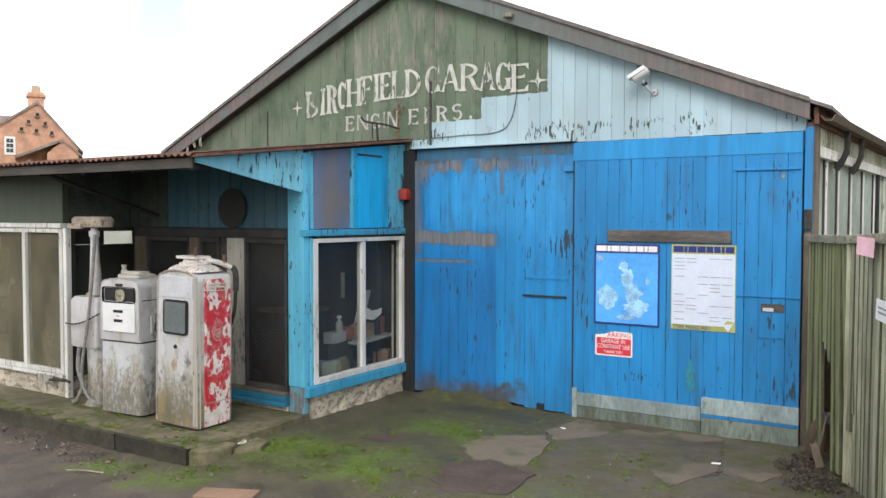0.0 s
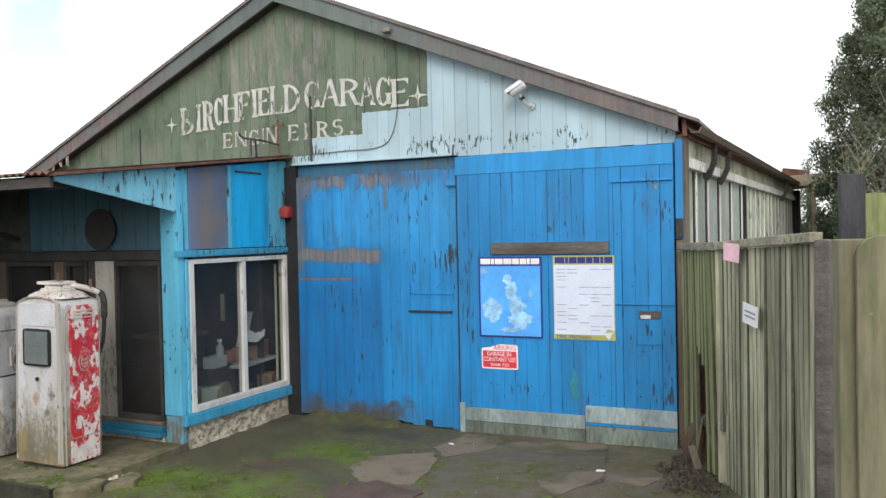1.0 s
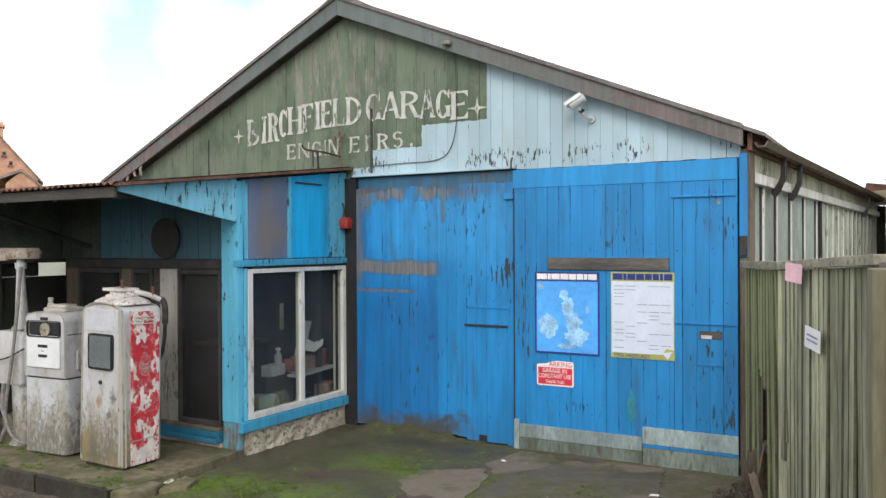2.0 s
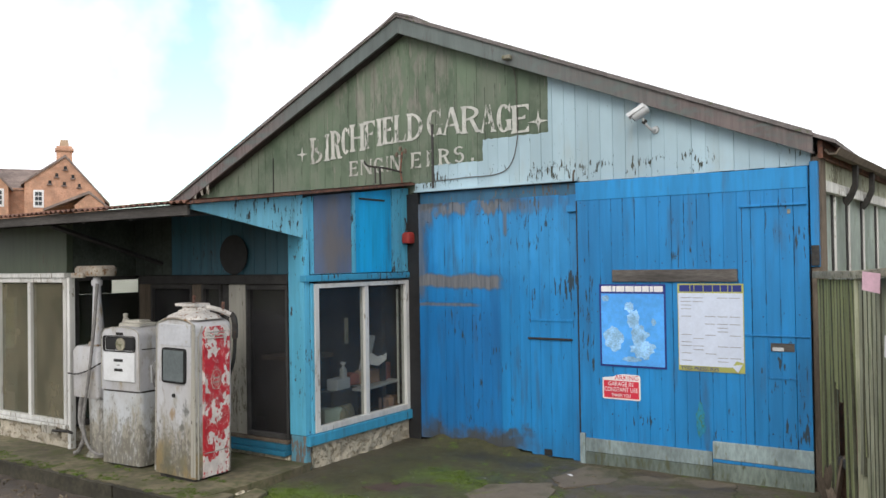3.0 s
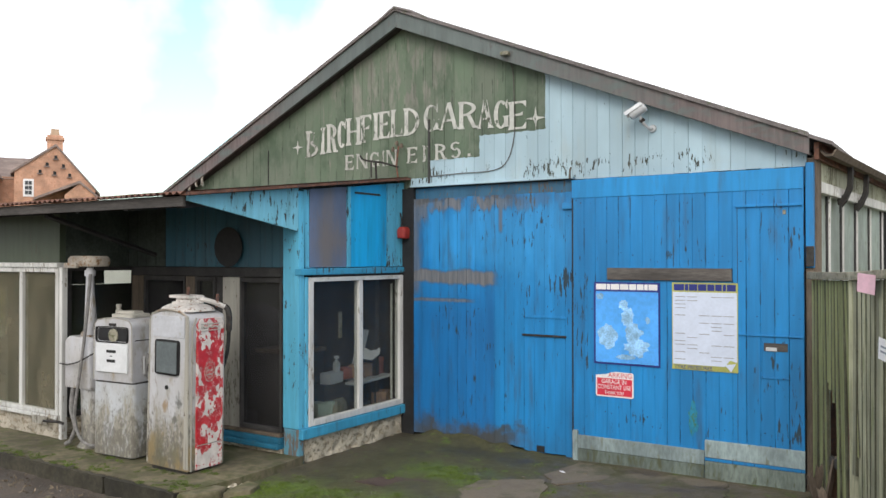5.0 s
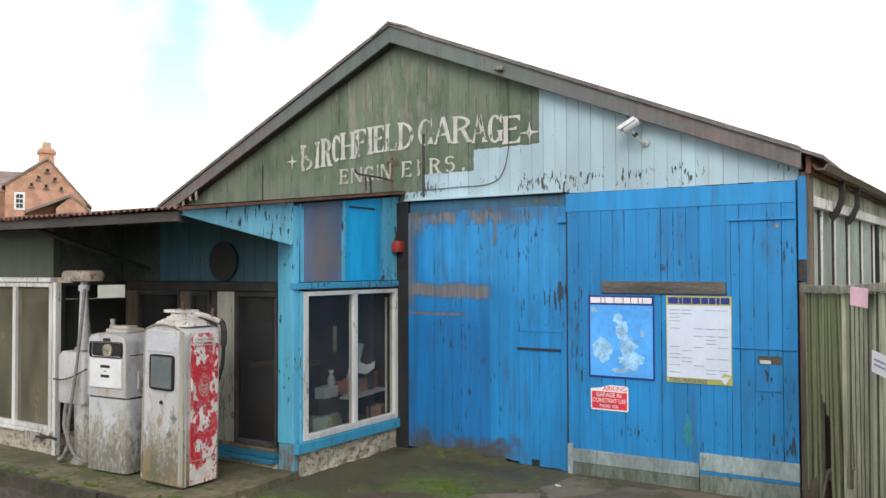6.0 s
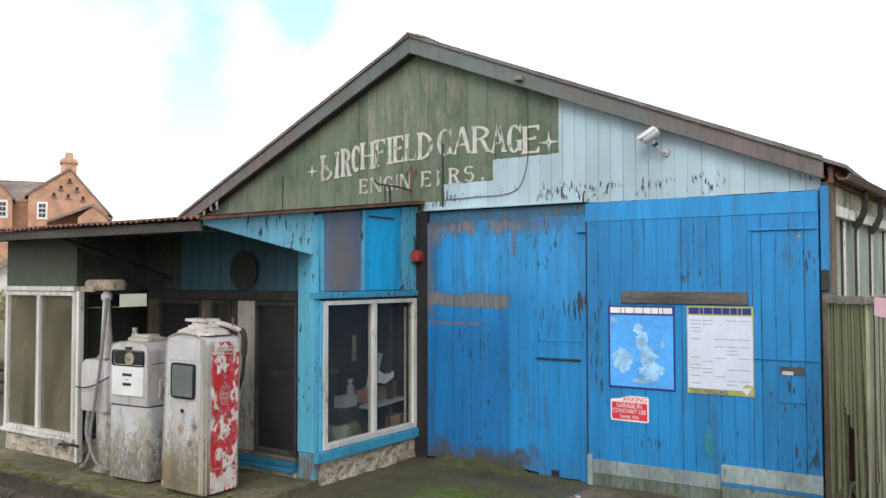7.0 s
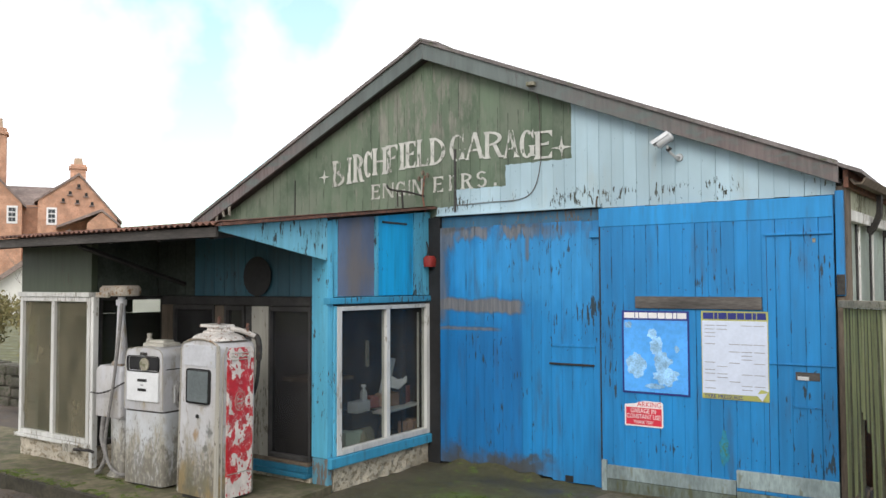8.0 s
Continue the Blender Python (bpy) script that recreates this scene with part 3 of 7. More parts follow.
def slab_mix():
    """Pale worn concrete under the same film of algae as the yard."""
    k = Mat("worn_concrete", 0.8)
    mid, small, grit = k.noise(2.6, (1, 1, 1), 7, 0.66, 3.0), k.noise(14, (1, 1, 1), 6, 0.7, 5.0), k.noise(85, (1, 1, 1), 4, 0.7)
    col = k.shade((0.165, 0.134, 0.098), 0.3, mid)
    col = k.mix(k.ramp(small, 0.55, 0.75, 0, 0.45), col, (0.07, 0.06, 0.045))
    col = k.mix(k.ramp(k.math("ADD", mid, k.times(k.within("X", 2.45, 3.15, 0.3), k.within("Y", -1.25, -0.45, 0.25), 0.26)), 0.46, 0.66, 0, 0.85), col, k.shade((0.056, 0.056, 0.026), 0.35, small))
    return k.done(k.shade(col, 0.3, grit), grit, 0.4, 0.006)


M_CARD = plain("brown_cardboard", (0.30, 0.19, 0.13), 0.85, 0, 0.2, 6.0)
M_REDCARD = plain("faded_red_cardboard", (0.34, 0.13, 0.11), 0.8, 0, 0.25, 8.0, (0.30, 0.24, 0.2), 0.6)
M_PALEGREEN = plain("pale_green_carton", (0.42, 0.50, 0.44), 0.7, 0, 0.15, 8.0, (0.22, 0.30, 0.28), 0.6)
M_SLAB = slab_mix()
M_TAN = plain("wet_tan_board", (0.24, 0.15, 0.10), 0.6, 0, 0.15, 3.0)
M_PALEWOOD = plain("sun_bleached_timber", (0.38, 0.31, 0.22), 0.85, 0, 0.2, 4.0)
M_SMEAR = plain("older_green_paint", (0.012, 0.185, 0.30), 0.6, 0, 0.2, 8.0, (0.05, 0.17, 0.09), 0.50, 0.15, (1, 1, 0.5), 0.12)
M_COVER = plain("rusted_cover_plate", (0.072, 0.047, 0.037), 0.7, 0.1, 0.25, 5.0, (0.045, 0.05, 0.03), 0.58, 0.3)
M_PUMP = pump_paint("pump_enamel", 0.57, 0.59)
M_PUMP1 = pump_paint("stained_pump_enamel", 0.62, 0.575, (0.51, 0.51, 0.525), ((-0.72, 0.60, 0.055, (0.30, 0.19, 0.08)), (-0.555, 0.64, 0.06, (0.07, 0.075, 0.06)), (-0.60, 0.50, 0.05, (0.09, 0.09, 0.065)), (-0.80, 0.30, 0.10, (0.20, 0.18, 0.125)), (-0.78, 0.16, 0.13, (0.13, 0.125, 0.085)), (-0.60, 0.22, 0.10, (0.17, 0.16, 0.11))))
M_PUMP2 = pump_paint("scratched_pump_enamel", 0.74, 0.595, (0.49, 0.51, 0.53))
M_PUMPTOP = plain("chipped_enamel", (0.53, 0.50, 0.47), 0.5, 0, 0.2, 6.0, (0.20, 0.11, 0.065), 0.575, 0.3, (1, 1, 1), 0.05)
M_PUMPPLATE = plain("clean_white_plate", (0.72, 0.73, 0.74), 0.35, 0, 0.06, 5.0)
M_GREYPANEL = plain("pale_grey_panel", (0.52, 0.53, 0.56), 0.4, 0, 0.08, 4.0, (0.4, 0.38, 0.34), 0.62)
M_RED = red_peel()
M_BLACK = plain("black_rubber", (0.014, 0.014, 0.014), 0.7, 0, 0.2, 20.0)
M_HOSE = plain("grey_perished_hose", (0.22, 0.21, 0.20), 0.75, 0, 0.25, 20.0)
M_DIAL = plain("grey_dial_glass", (0.125, 0.145, 0.15), 0.15, 0, 0.1, 6.0)
M_AMBER = plain("rust_stained_shade", (0.34, 0.30, 0.25), 0.5, 0, 0.25, 6.0, (0.22, 0.12, 0.05), 0.55)
M_ALARM = plain("red_plastic", (0.30, 0.03, 0.022), 0.45, 0, 0.15, 15.0)
M_PALE = plain("pale_grey_metal", (0.55, 0.56, 0.57), 0.4, 0.2, 0.1, 15.0)
M_NAVY = plain("navy_print", (0.02, 0.03, 0.20), 0.4, 0, 0.05, 8.0)
M_SEA = plain("map_blue_print", (0.085, 0.37, 0.86), 0.35, 0, 0.12, 3.0)
M_LAND = plain("faded_map_land", (0.27, 0.50, 0.76), 0.4, 0, 0.3, 9.0)
M_PAPER = plain("white_poster_paper", (0.60, 0.66, 0.79), 0.45, 0, 0.05, 4.0)
M_YELLOW = plain("yellow_print", (0.42, 0.43, 0.12), 0.5, 0, 0.1, 6.0)
M_INK = plain("faded_ink", (0.30, 0.31, 0.34), 0.6, 0, 0.1, 9.0)
M_SIGNRED = plain("red_sign_print", (0.62, 0.03, 0.06), 0.4, 0, 0.06, 6.0)
M_SIGNWHITE = plain("white_sign_print", (0.78, 0.76, 0.76), 0.4, 0, 0.05, 6.0)
M_PINK = plain("pink_card", (0.66, 0.42, 0.50), 0.6, 0, 0.08, 6.0)
M_FENCE = plain("algae_grey_fence_wood", (0.25, 0.25, 0.172), 0.85, 0, 0.42, 4.0, (0.17, 0.19, 0.09), 0.52, 0.5, (1, 1, 0.1), 0.2)
M_FENCE2 = plain("green_stained_timber", (0.165, 0.155, 0.095), 0.85, 0, 0.3, 4.0, (0.105, 0.115, 0.05), 0.50, 0.4, (1, 1, 0.15), 0.2)
M_FENCEGREEN = plain("moss_green_board", (0.20, 0.215, 0.09), 0.85, 0, 0.25, 3.0, (0.26, 0.255, 0.17), 0.55, 0.4, (1, 1, 0.15), 0.2)
# slat sides painted dark for the shade in the narrow gaps
M_EDGE = plain("shaded_slat_edge", (0.085, 0.085, 0.055), 0.9, 0, 0.25, 6.0)
M_RAIL = plain("grey_fence_rail", (0.27, 0.25, 0.19), 0.85, 0, 0.25, 6.0, (0.14, 0.14, 0.08), 0.55)
M_PANE_SIDE = plain("obscured_greenhouse_glass", (0.37, 0.43, 0.39), 0.3, 0, 0.25, 2.0, (0.20, 0.25, 0.16), 0.58, 0.1, (1, 1, 0.4))
M_GLASS = glass("dirty_window_glass", (0.15, 0.145, 0.135), 0.09, (0.82, 0.84, 0.82))
# grey film paints the dim reflections and haze on the recess panes
M_GLASS_D = glass("dim_shop_glass", (0.15, 0.15, 0.158), 0.075, (0.74, 0.74, 0.75))
# film colour holds the olive ground reflected in the kiosk panes
M_GLASS_K = glass("reflection_toned_kiosk_glass", (0.185, 0.165, 0.115), 0.47)
M_LETTER = lettering("worn_white_lettering", (0.50, 0.50, 0.46), 0.695)
M_FAINT = lettering("ghosted_white_lettering", (0.42, 0.42, 0.38), 0.60)
M_LETTER2 = lettering("worn_small_lettering", (0.43, 0.43, 0.39), 0.69)
M_BRICK = plain("orange_red_brick", (0.54, 0.31, 0.21), 0.9, 0, 0.2, 1.2, (0.46, 0.23, 0.14), 0.56)
M_TILE = plain("brown_roof_tile", (0.23, 0.18, 0.16), 0.9, 0, 0.2, 1.0, (0.17, 0.12, 0.10), 0.56)
M_POT = plain("buff_clay_pot", (0.50, 0.36, 0.25), 0.8, 0, 0.1, 2.0)
M_RENDER = plain("white_house_render", (0.68, 0.67, 0.63), 0.8, 0, 0.05, 0.8)
M_HOUSEGLASS = plain("dark_house_pane", (0.05, 0.055, 0.06), 0.2, 0, 0.1, 1.0)
M_GROUND = ground_mix()
M_BARK = plain("bark", (0.10, 0.075, 0.055), 0.9, 0, 0.3, 6.0)
M_TWIG = plain("bare_twig", (0.24, 0.20, 0.165), 0.9, 0, 0.25, 6.0)


def leaf_material(name, a, b):
    k = Mat(name, 0.7)
    col = k.mix(k.island(), a, b)
    return k.done(k.shade(col, 0.3, k.noise(0.8, (1, 1, 1), 3)))


M_CONIFER = leaf_material("conifer_foliage", (0.06, 0.085, 0.05), (0.125, 0.16, 0.085))
M_LITTER = leaf_material("rotting_leaves", (0.035, 0.028, 0.02), (0.075, 0.06, 0.04))
M_MOSS = leaf_material("moss", (0.065, 0.105, 0.012), (0.13, 0.185, 0.022))
M_GRIT = leaf_material("pale_grit", (0.25, 0.23, 0.2), (0.45, 0.43, 0.4))
M_LITTER2 = leaf_material("leaf_scraps", (0.10, 0.075, 0.045), (0.24, 0.19, 0.13))
M_DRY = leaf_material("dry_shrub_foliage", (0.26, 0.21, 0.09), (0.16, 0.16, 0.06))


def leaf_cloud(seed, centres, per, spread, size, flat=0.8):
    """Many small leaf clumps round the given centres, as one mesh."""
    g = np.random.default_rng(seed)
    c = np.repeat(np.array([tuple(p) for p, _ in centres]), per, axis=0)
    s = np.repeat(np.array([q for _, q in centres]), per)[:, None]
    d = g.normal(size=c.shape)
    d /= np.linalg.norm(d, axis=1, keepdims=True)
    p = c + d * (g.random((len(c), 1)) ** 0.5) * np.array((1, 1, flat)) * spread * s
    a = g.normal(size=c.shape)
    a /= np.linalg.norm(a, axis=1, keepdims=True)
    b = np.cross(a, g.normal(size=c.shape))
    b /= np.linalg.norm(b, axis=1, keepdims=True)
    q = size * g.uniform(0.6, 1.5, (len(c), 1))
    verts = np.stack((p - a * q, p + b * q * 0.4, p + a * q, p - b * q * 0.4), axis=1).reshape(-1, 3)
    me = bpy.data.meshes.new("crown")
    me.from_pydata(verts.tolist(), [], np.arange(len(verts)).reshape(-1, 4).tolist())
    return me


# ---- ground, island and road ----
def height(x, y):
    """The yard is level; the road by the pumps lies lower, and an added bank, out of view, rises across the road for
    the panes to reflect.
    """
    s = lambda v, a, b: max(0.0, min(1.0, (v - a) / (b - a))) ** 2 * (3 - 2 * max(0.0, min(1.0, (v - a) / (b - a))))
    z = -0.085 * s(-x, -0.9, 0.3) * s(-y, 2.6, 3.0)
    z += 0.018 * (noise.noise(Vector((x * 0.9, y * 0.9, 0.3))) - 0.1) + 0.007 * noise.noise(Vector((x * 4, y * 4, 2.0)))
    z += 3.0 * s(-y, 13, 24)
    return z


def ground_sheet():
    far = [12, 18, 26, 40, 70, 120, 220, 500, 1200]
    xs = sorted([-v for v in far] + [-6 + 0.14 * i for i in range(108)] + far)
    ys = sorted([-v for v in far] + [-9.5 + 0.14 * i for i in range(80)] + [3, 5, 8] + far)
    verts = [(x, y, height(x, y)) for y in ys for x in xs]
    n = len(xs)
    faces = [(j * n + i, j * n + i + 1, (j + 1) * n + i + 1, (j + 1) * n + i) for j in range(len(ys) - 1) for i in range(n - 1)]
    me = bpy.data.meshes.new("ground")
    me.from_pydata(verts, [], faces)
    me.shade_smooth()
    me.materials.append(M_GROUND)
    return tagged(new("ground", me), "mossy worn tarmac and concrete yard with mud", "ground", kind="structure")


GROUND = ground_sheet()


def flat_piece(outline, z0, z1, seed):
    """A slab whose edge is broken up a little."""
    rnd = random.Random(seed)
    pts = []
    for (ax, ay), (bx, by) in zip(outline, outline[1:] + outline[:1]):
        for t in (0, 0.25, 0.5, 0.75):
            j = 0.0 if t == 0 else 0.025
            pts.append((ax + (bx - ax) * t + rnd.uniform(-j, j), ay + (by - ay) * t + rnd.uniform(-j, j)))
    return prism(pts, 2, z0, z1)


for seed, line in enumerate((
        [(1.50, -1.60), (1.50, -1.2), (1.92, -0.9), (2.08, -1.14), (2.17, -1.72), (1.81, -1.86)],
        [(1.87, -0.75), (1.96, -0.22), (2.38, -0.20), (2.34, -0.68), (2.09, -0.98)],
        [(2.41, -0.20), (3.24, -0.18), (3.42, -1.13), (3.22, -1.66), (2.95, -1.25), (2.38, -0.74)],
        [(3.28, -0.18), (3.82, -0.14), (3.95, -0.45), (3.75, -1.2), (3.46, -1.15)])):
    part("concrete_slab", flat_piece(line, -0.03, 0.001 - 0.0006 * seed, seed), M_SLAB, GROUND)
single("cover_plate", flat_piece([(1.74, -2.40), (1.67, -1.97), (1.87, -1.75), (2.33, -1.90), (2.36, -2.40), (2.0, -2.57)], -0.02, 0.0035, 11), M_COVER,
       "dark rusty brown cover plate sunk in the yard", "cover plate", group="plates in the yard")
single("cover_plate", flat_piece([(0.66, -1.79), (0.83, -1.53), (1.19, -1.46), (1.2, -1.86)], -0.02, 0.005, 12), M_COVER,
       "small mossy brown cover plate beside the shop bay", "cover plate", group="plates in the yard")

def soil_bank(x0, x1, y0, y1, high, seed):
    """Silt and moss washed up in a low uneven bank against the foot of a door."""
    bm = bmesh.new()
    nx, ny = int((x1 - x0) / 0.04), 8
    rows = []
    for i in range(nx + 1):
        row = []
        for j in range(ny + 1):
            u, v = i / nx, j / ny
            x, y = x0 + (x1 - x0) * u, y0 + (y1 - y0) * v
            q = 0.55 + 0.9 * noise.noise(Vector((x * 3.1, seed, 0.4))) + 0.35 * noise.noise(Vector((x * 11, y * 11, seed)))
            z = height(x, y) - 0.012 + high * max(0.0, q) * v * v * min(1.0, 6 * u, 4 * (1 - u))
            row.append(bm.verts.new((x, y, z)))
        rows.append(row)
    for a, b in zip(rows, rows[1:]):
        for j in range(ny):
            bm.faces.new((a[j], b[j], b[j + 1], a[j + 1]))
    return bm


single("soil_bank", soil_bank(0.0, 1.62, -0.42, -0.058, 0.085, 3.0), M_GROUND, "mossy silt washed up against the door foot", "ground", True, kind="structure")

ISLAND = single("pump_island", flat_piece([(-6.5, -2.925), (-0.14, -2.925), (-0.06, -2.65), (-0.05, -2.30), (-0.1, -1.58), (-6.5, -1.58)], -0.1, 0.062, 3), M_KERB,
                "low mossy concrete island under the pumps", "pavement", kind="structure")
kx = -6.5
rnd = random.Random(5)
while kx < -0.2:
    kw = min(rnd.uniform(2.4, 2.9), -0.12 - kx)
    dz = rnd.uniform(-0.004, 0.004)
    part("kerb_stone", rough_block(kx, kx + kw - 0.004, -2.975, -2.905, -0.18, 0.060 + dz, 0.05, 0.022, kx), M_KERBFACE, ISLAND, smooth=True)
    kx += kw
part("kerb_stone", prism([(-0.11, -2.96), (0.02, -2.90), (0.10, -2.72), (0.05, -2.6), (-0.06, -2.62), (-0.11, -2.78)], 2, -0.15, 0.058, 0.02), M_KERB, ISLAND)
part("kerb_stone", prism([(0.06, -2.59), (0.11, -2.70), (0.22, -2.52), (0.16, -2.36), (0.0, -2.34)], 2, -0.1, 0.035, 0.012), M_KERB, ISLAND)


def rubble(x, y, size, seed, material=None, label="broken grey stone lying by the kerb", name="stone"):
    r = random.Random(seed)
    bm = bmesh.new()
    bmesh.ops.create_icosphere(bm, subdivisions=2, radius=size)
    for v in bm.verts:
        v.co *= 0.75 + 0.4 * r.random()
        v.co.z *= 0.5
    return single(name, bm, material or M_STONE, label, "stone", at=pose(x, y, height(x, y) + size * 0.3, 0, 0, r.uniform(0, 180)), group="loose stones")


for i, (sx, sy, ss) in enumerate(((-0.06, -2.46, 0.05), (0.03, -2.42, 0.045), (0.10, -2.47, 0.03), (-0.75, -3.2, 0.025), (-1.3, -3.25, 0.03), (-1.9, -3.22, 0.025), (0.3, -3.1, 0.02),
                                 (2.16, -0.55, 0.018), (3.2, -0.95, 0.02), (1.75, -0.9, 0.015), (0.6, -2.9, 0.018), (1.35, -2.75, 0.02), (4.0, -0.62, 0.03), (4.12, -0.95, 0.035), (3.95, -0.9, 0.025), (4.25, -1.3, 0.03))):
    rubble(sx, sy, ss, i, M_STONE if i < 3 else M_SLAB if i < 12 else M_DARK, "broken pale stone on the yard" if i < 12 else "clod of dark earth at the fence foot")
single("loose_plank", cube(-0.2, 0.2, -0.09, 0.09, 0, 0.018, 0.004), M_TAN, "pale thin offcut of board lying on the tarmac", "board", at=pose(0.80, -3.42, 0.005, 0, 0, 24))
single("stick", tube([(-0.16, 0, 0.01), (0, 0.012, 0.014), (0.15, 0, 0.01)], 0.007, 6), M_TWIG, "dry pale stick on the tarmac", "stick", at=pose(-0.68, -3.45, height(-0.68, -3.45), 0, 0, 20))
single("crushed_bag", loft([ring(0.34, 0.24, 0.1, 0.0), ring(0.36, 0.22, 0.1, 0.10, 0.02), ring(0.26, 0.16, 0.07, 0.2, -0.02), ring(0.08, 0.05, 0.02, 0.27)]), M_SIGNWHITE,
       "crumpled white plastic bag against the fence", "bag", True, at=pose(4.93, -3.0, -0.01, 0, 6, 30))

def crack(points, seed):
    """A jagged dark crack between slabs."""
    r = random.Random(seed)
    pts = []
    for p in curve_points([(x, y, 0.0) for x, y in points], 7):
        x, y = p.x + r.uniform(-0.022, 0.022), p.y + r.uniform(-0.015, 0.015)
        pts.append((x, y, height(x, y) - 0.002))
    return tube(pts, [r.uniform(0.003, 0.008) for _ in pts], 5)


part("crack", crack([(3.25, -0.2), (3.31, -0.5), (3.38, -0.8), (3.44, -1.15), (3.36, -1.3)], 1), M_EARTH, GROUND)
single("paper_scrap", prism([(-0.035, -0.012), (0.03, -0.018), (0.04, 0.012), (-0.02, 0.02)], 2, 0.0, 0.004), M_SIGNWHITE, "small white paper scrap on the concrete", "paper", at=pose(3.37, -0.96, 0.006, 4, 0, 20))
single("paper_scrap", prism([(-0.03, -0.012), (0.02, -0.014), (0.026, 0.01), (-0.015, 0.016)], 2, 0.0, 0.004), M_SIGNWHITE, "small white paper scrap near the door joint", "paper", at=pose(1.98, -0.62, 0.006, 0, 3, -30))
for bx, by, bh, ba, bt in ((3.93, -0.42, 0.34, 10, 12), (3.97, -0.5, 0.26, -14, 40), (4.02, -0.56, 0.42, 8, 70), (4.06, -0.68, 0.22, -20, 20)):
    single("broken_slat", prism([(-0.03, 0.0), (0.03, 0.0), (0.028, bh * 0.8), (0.012, bh), (-0.006, bh * 0.86), (-0.026, bh * 0.95)], 1, -0.008, 0.008, 0.002), M_BROWN, "splintered brown end of a broken fence slat", "slat",
           at=pose(bx, by, -0.01, ba, ba * 0.6, bt), group="broken slats")

g1 = random.Random(77)
tufts, pale_bits, brown_bits = [], [], []
for cx, cy, rx, ry, n in ((0.7, -2.35, 0.75, 0.3, 150), (1.2, -1.15, 0.45, 0.25, 60), (-0.3, -3.2, 0.55, 0.15, 60), (2.8, -2.5, 0.5, 0.3, 40), (1.6, -2.6, 0.5, 0.2, 30), (2.2, -1.6, 1.2, 0.7, 60), (0.1, -2.95, 0.3, 0.1, 25)):
    for _ in range(n):
        px, py = g1.gauss(cx, rx * 0.55), g1.gauss(cy, ry * 0.6)
        if noise.noise(Vector((px * 2.6, py * 2.6, 4.0))) > -0.12 and not (px < 0.05 and py > -2.98):
            tufts.append(((px, py, height(px, py) + 0.003), g1.uniform(0.5, 1.2)))
for _ in range(150):
    px = g1.uniform(-4.2, -0.1)
    py = -2.93 + abs(g1.gauss(0, 0.09))
    if noise.noise(Vector((px * 2.2, py * 4, 9.0))) > -0.05:
        tufts.append(((px, py, 0.062), g1.uniform(0.4, 0.9)))
for cx, cy in ((-0.70, -2.61), (-1.50, -2.56), (-0.42, -2.4), (-0.25, -2.75), (-2.05, -2.52)):
    for _ in range(9):
        tufts.append(((g1.gauss(cx, 0.13), g1.gauss(cy, 0.025), 0.062), g1.uniform(0.4, 0.8)))
for _ in range(130):
    px, py = g1.uniform(-3.5, 4.2), g1.uniform(-4.6, -0.4)
    if px > 0.2 or py < -3.05:
        pale_bits.append(((px, py, height(px, py) + 0.004), 1.0))
for _ in range(150):
    px, py = g1.uniform(-4.0, 0.2), -3.03 - abs(g1.gauss(0, 0.18))
    brown_bits.append(((px, py, height(px, py) + 0.004), 1.0))
for nm, cs, per, spread, size, flat, mt, lab in (("moss_tufts", tufts, 75, 0.07, 0.006, 0.16, M_MOSS, "bright green moss cushions on the wet yard"),
                                                 ("grit", pale_bits, 3, 0.06, 0.006, 0.05, M_GRIT, "pale grit and chips scattered over the yard"),
                                                 ("leaf_scraps", brown_bits, 5, 0.09, 0.014, 0.06, M_LITTER2, "brown leaf scraps along the kerb foot")):
    me = leaf_cloud(len(nm), cs, per, spread, size, flat)
    me.materials.append(mt)
    tagged(new(nm, me), lab, "moss" if mt is M_MOSS else "litter", kind="stuff")

# ---- main shed ----
APEX = (-0.13, 4.43)
LEFT_END, RIGHT_END = (-3.82, 2.67), (3.86, 2.79)


def roof_z(x):
    e = LEFT_END if x < APEX[0] else RIGHT_END
    return APEX[1] + (e[1] - APEX[1]) * (x - APEX[0]) / (e[0] - APEX[0])


WALL = single("wall_front", prism([(-3.78, -0.1), (0.0, -0.1), (0.0, 2.56), (3.84, 2.56), (3.84, roof_z(3.84) - 0.12), (APEX[0], APEX[1] - 0.12), (-3.78, roof_z(-3.78) - 0.12)], 1, 0.0, 0.1), M_DARK,
              "timber gable wall of an old garage, dark behind its boards", "wall", kind="structure")
single("door_head_rail", cube(0.035, 3.82, -0.02, -0.002, 2.40, 2.552, 0.004), M_HEADRAIL, "weathered blue sliding rail housing, darkened for the overhang's shade", "trim", kind="structure")
# black strip in place of the shaded gap beside the bay
single("door_jamb", cube(-0.13, 0.03, -0.06, -0.002, -0.05, 2.55, 0.006), M_RECESSBLACK, "black strip for the shaded gap between bay and doors", "trim", kind="structure")
RJ = single("door_jamb", cube(3.82, 3.88, -0.085, -0.002, 1.75, 2.58, 0.006), M_DOOR, "blue painted corner post beside the doors", "trim", kind="structure")

single("door_jamb", cube(3.82, 3.875, -0.07, -0.002, -0.03, 1.745, 0.006), M_BROWN, "rusty brown foot of the corner post", "trim", kind="structure")

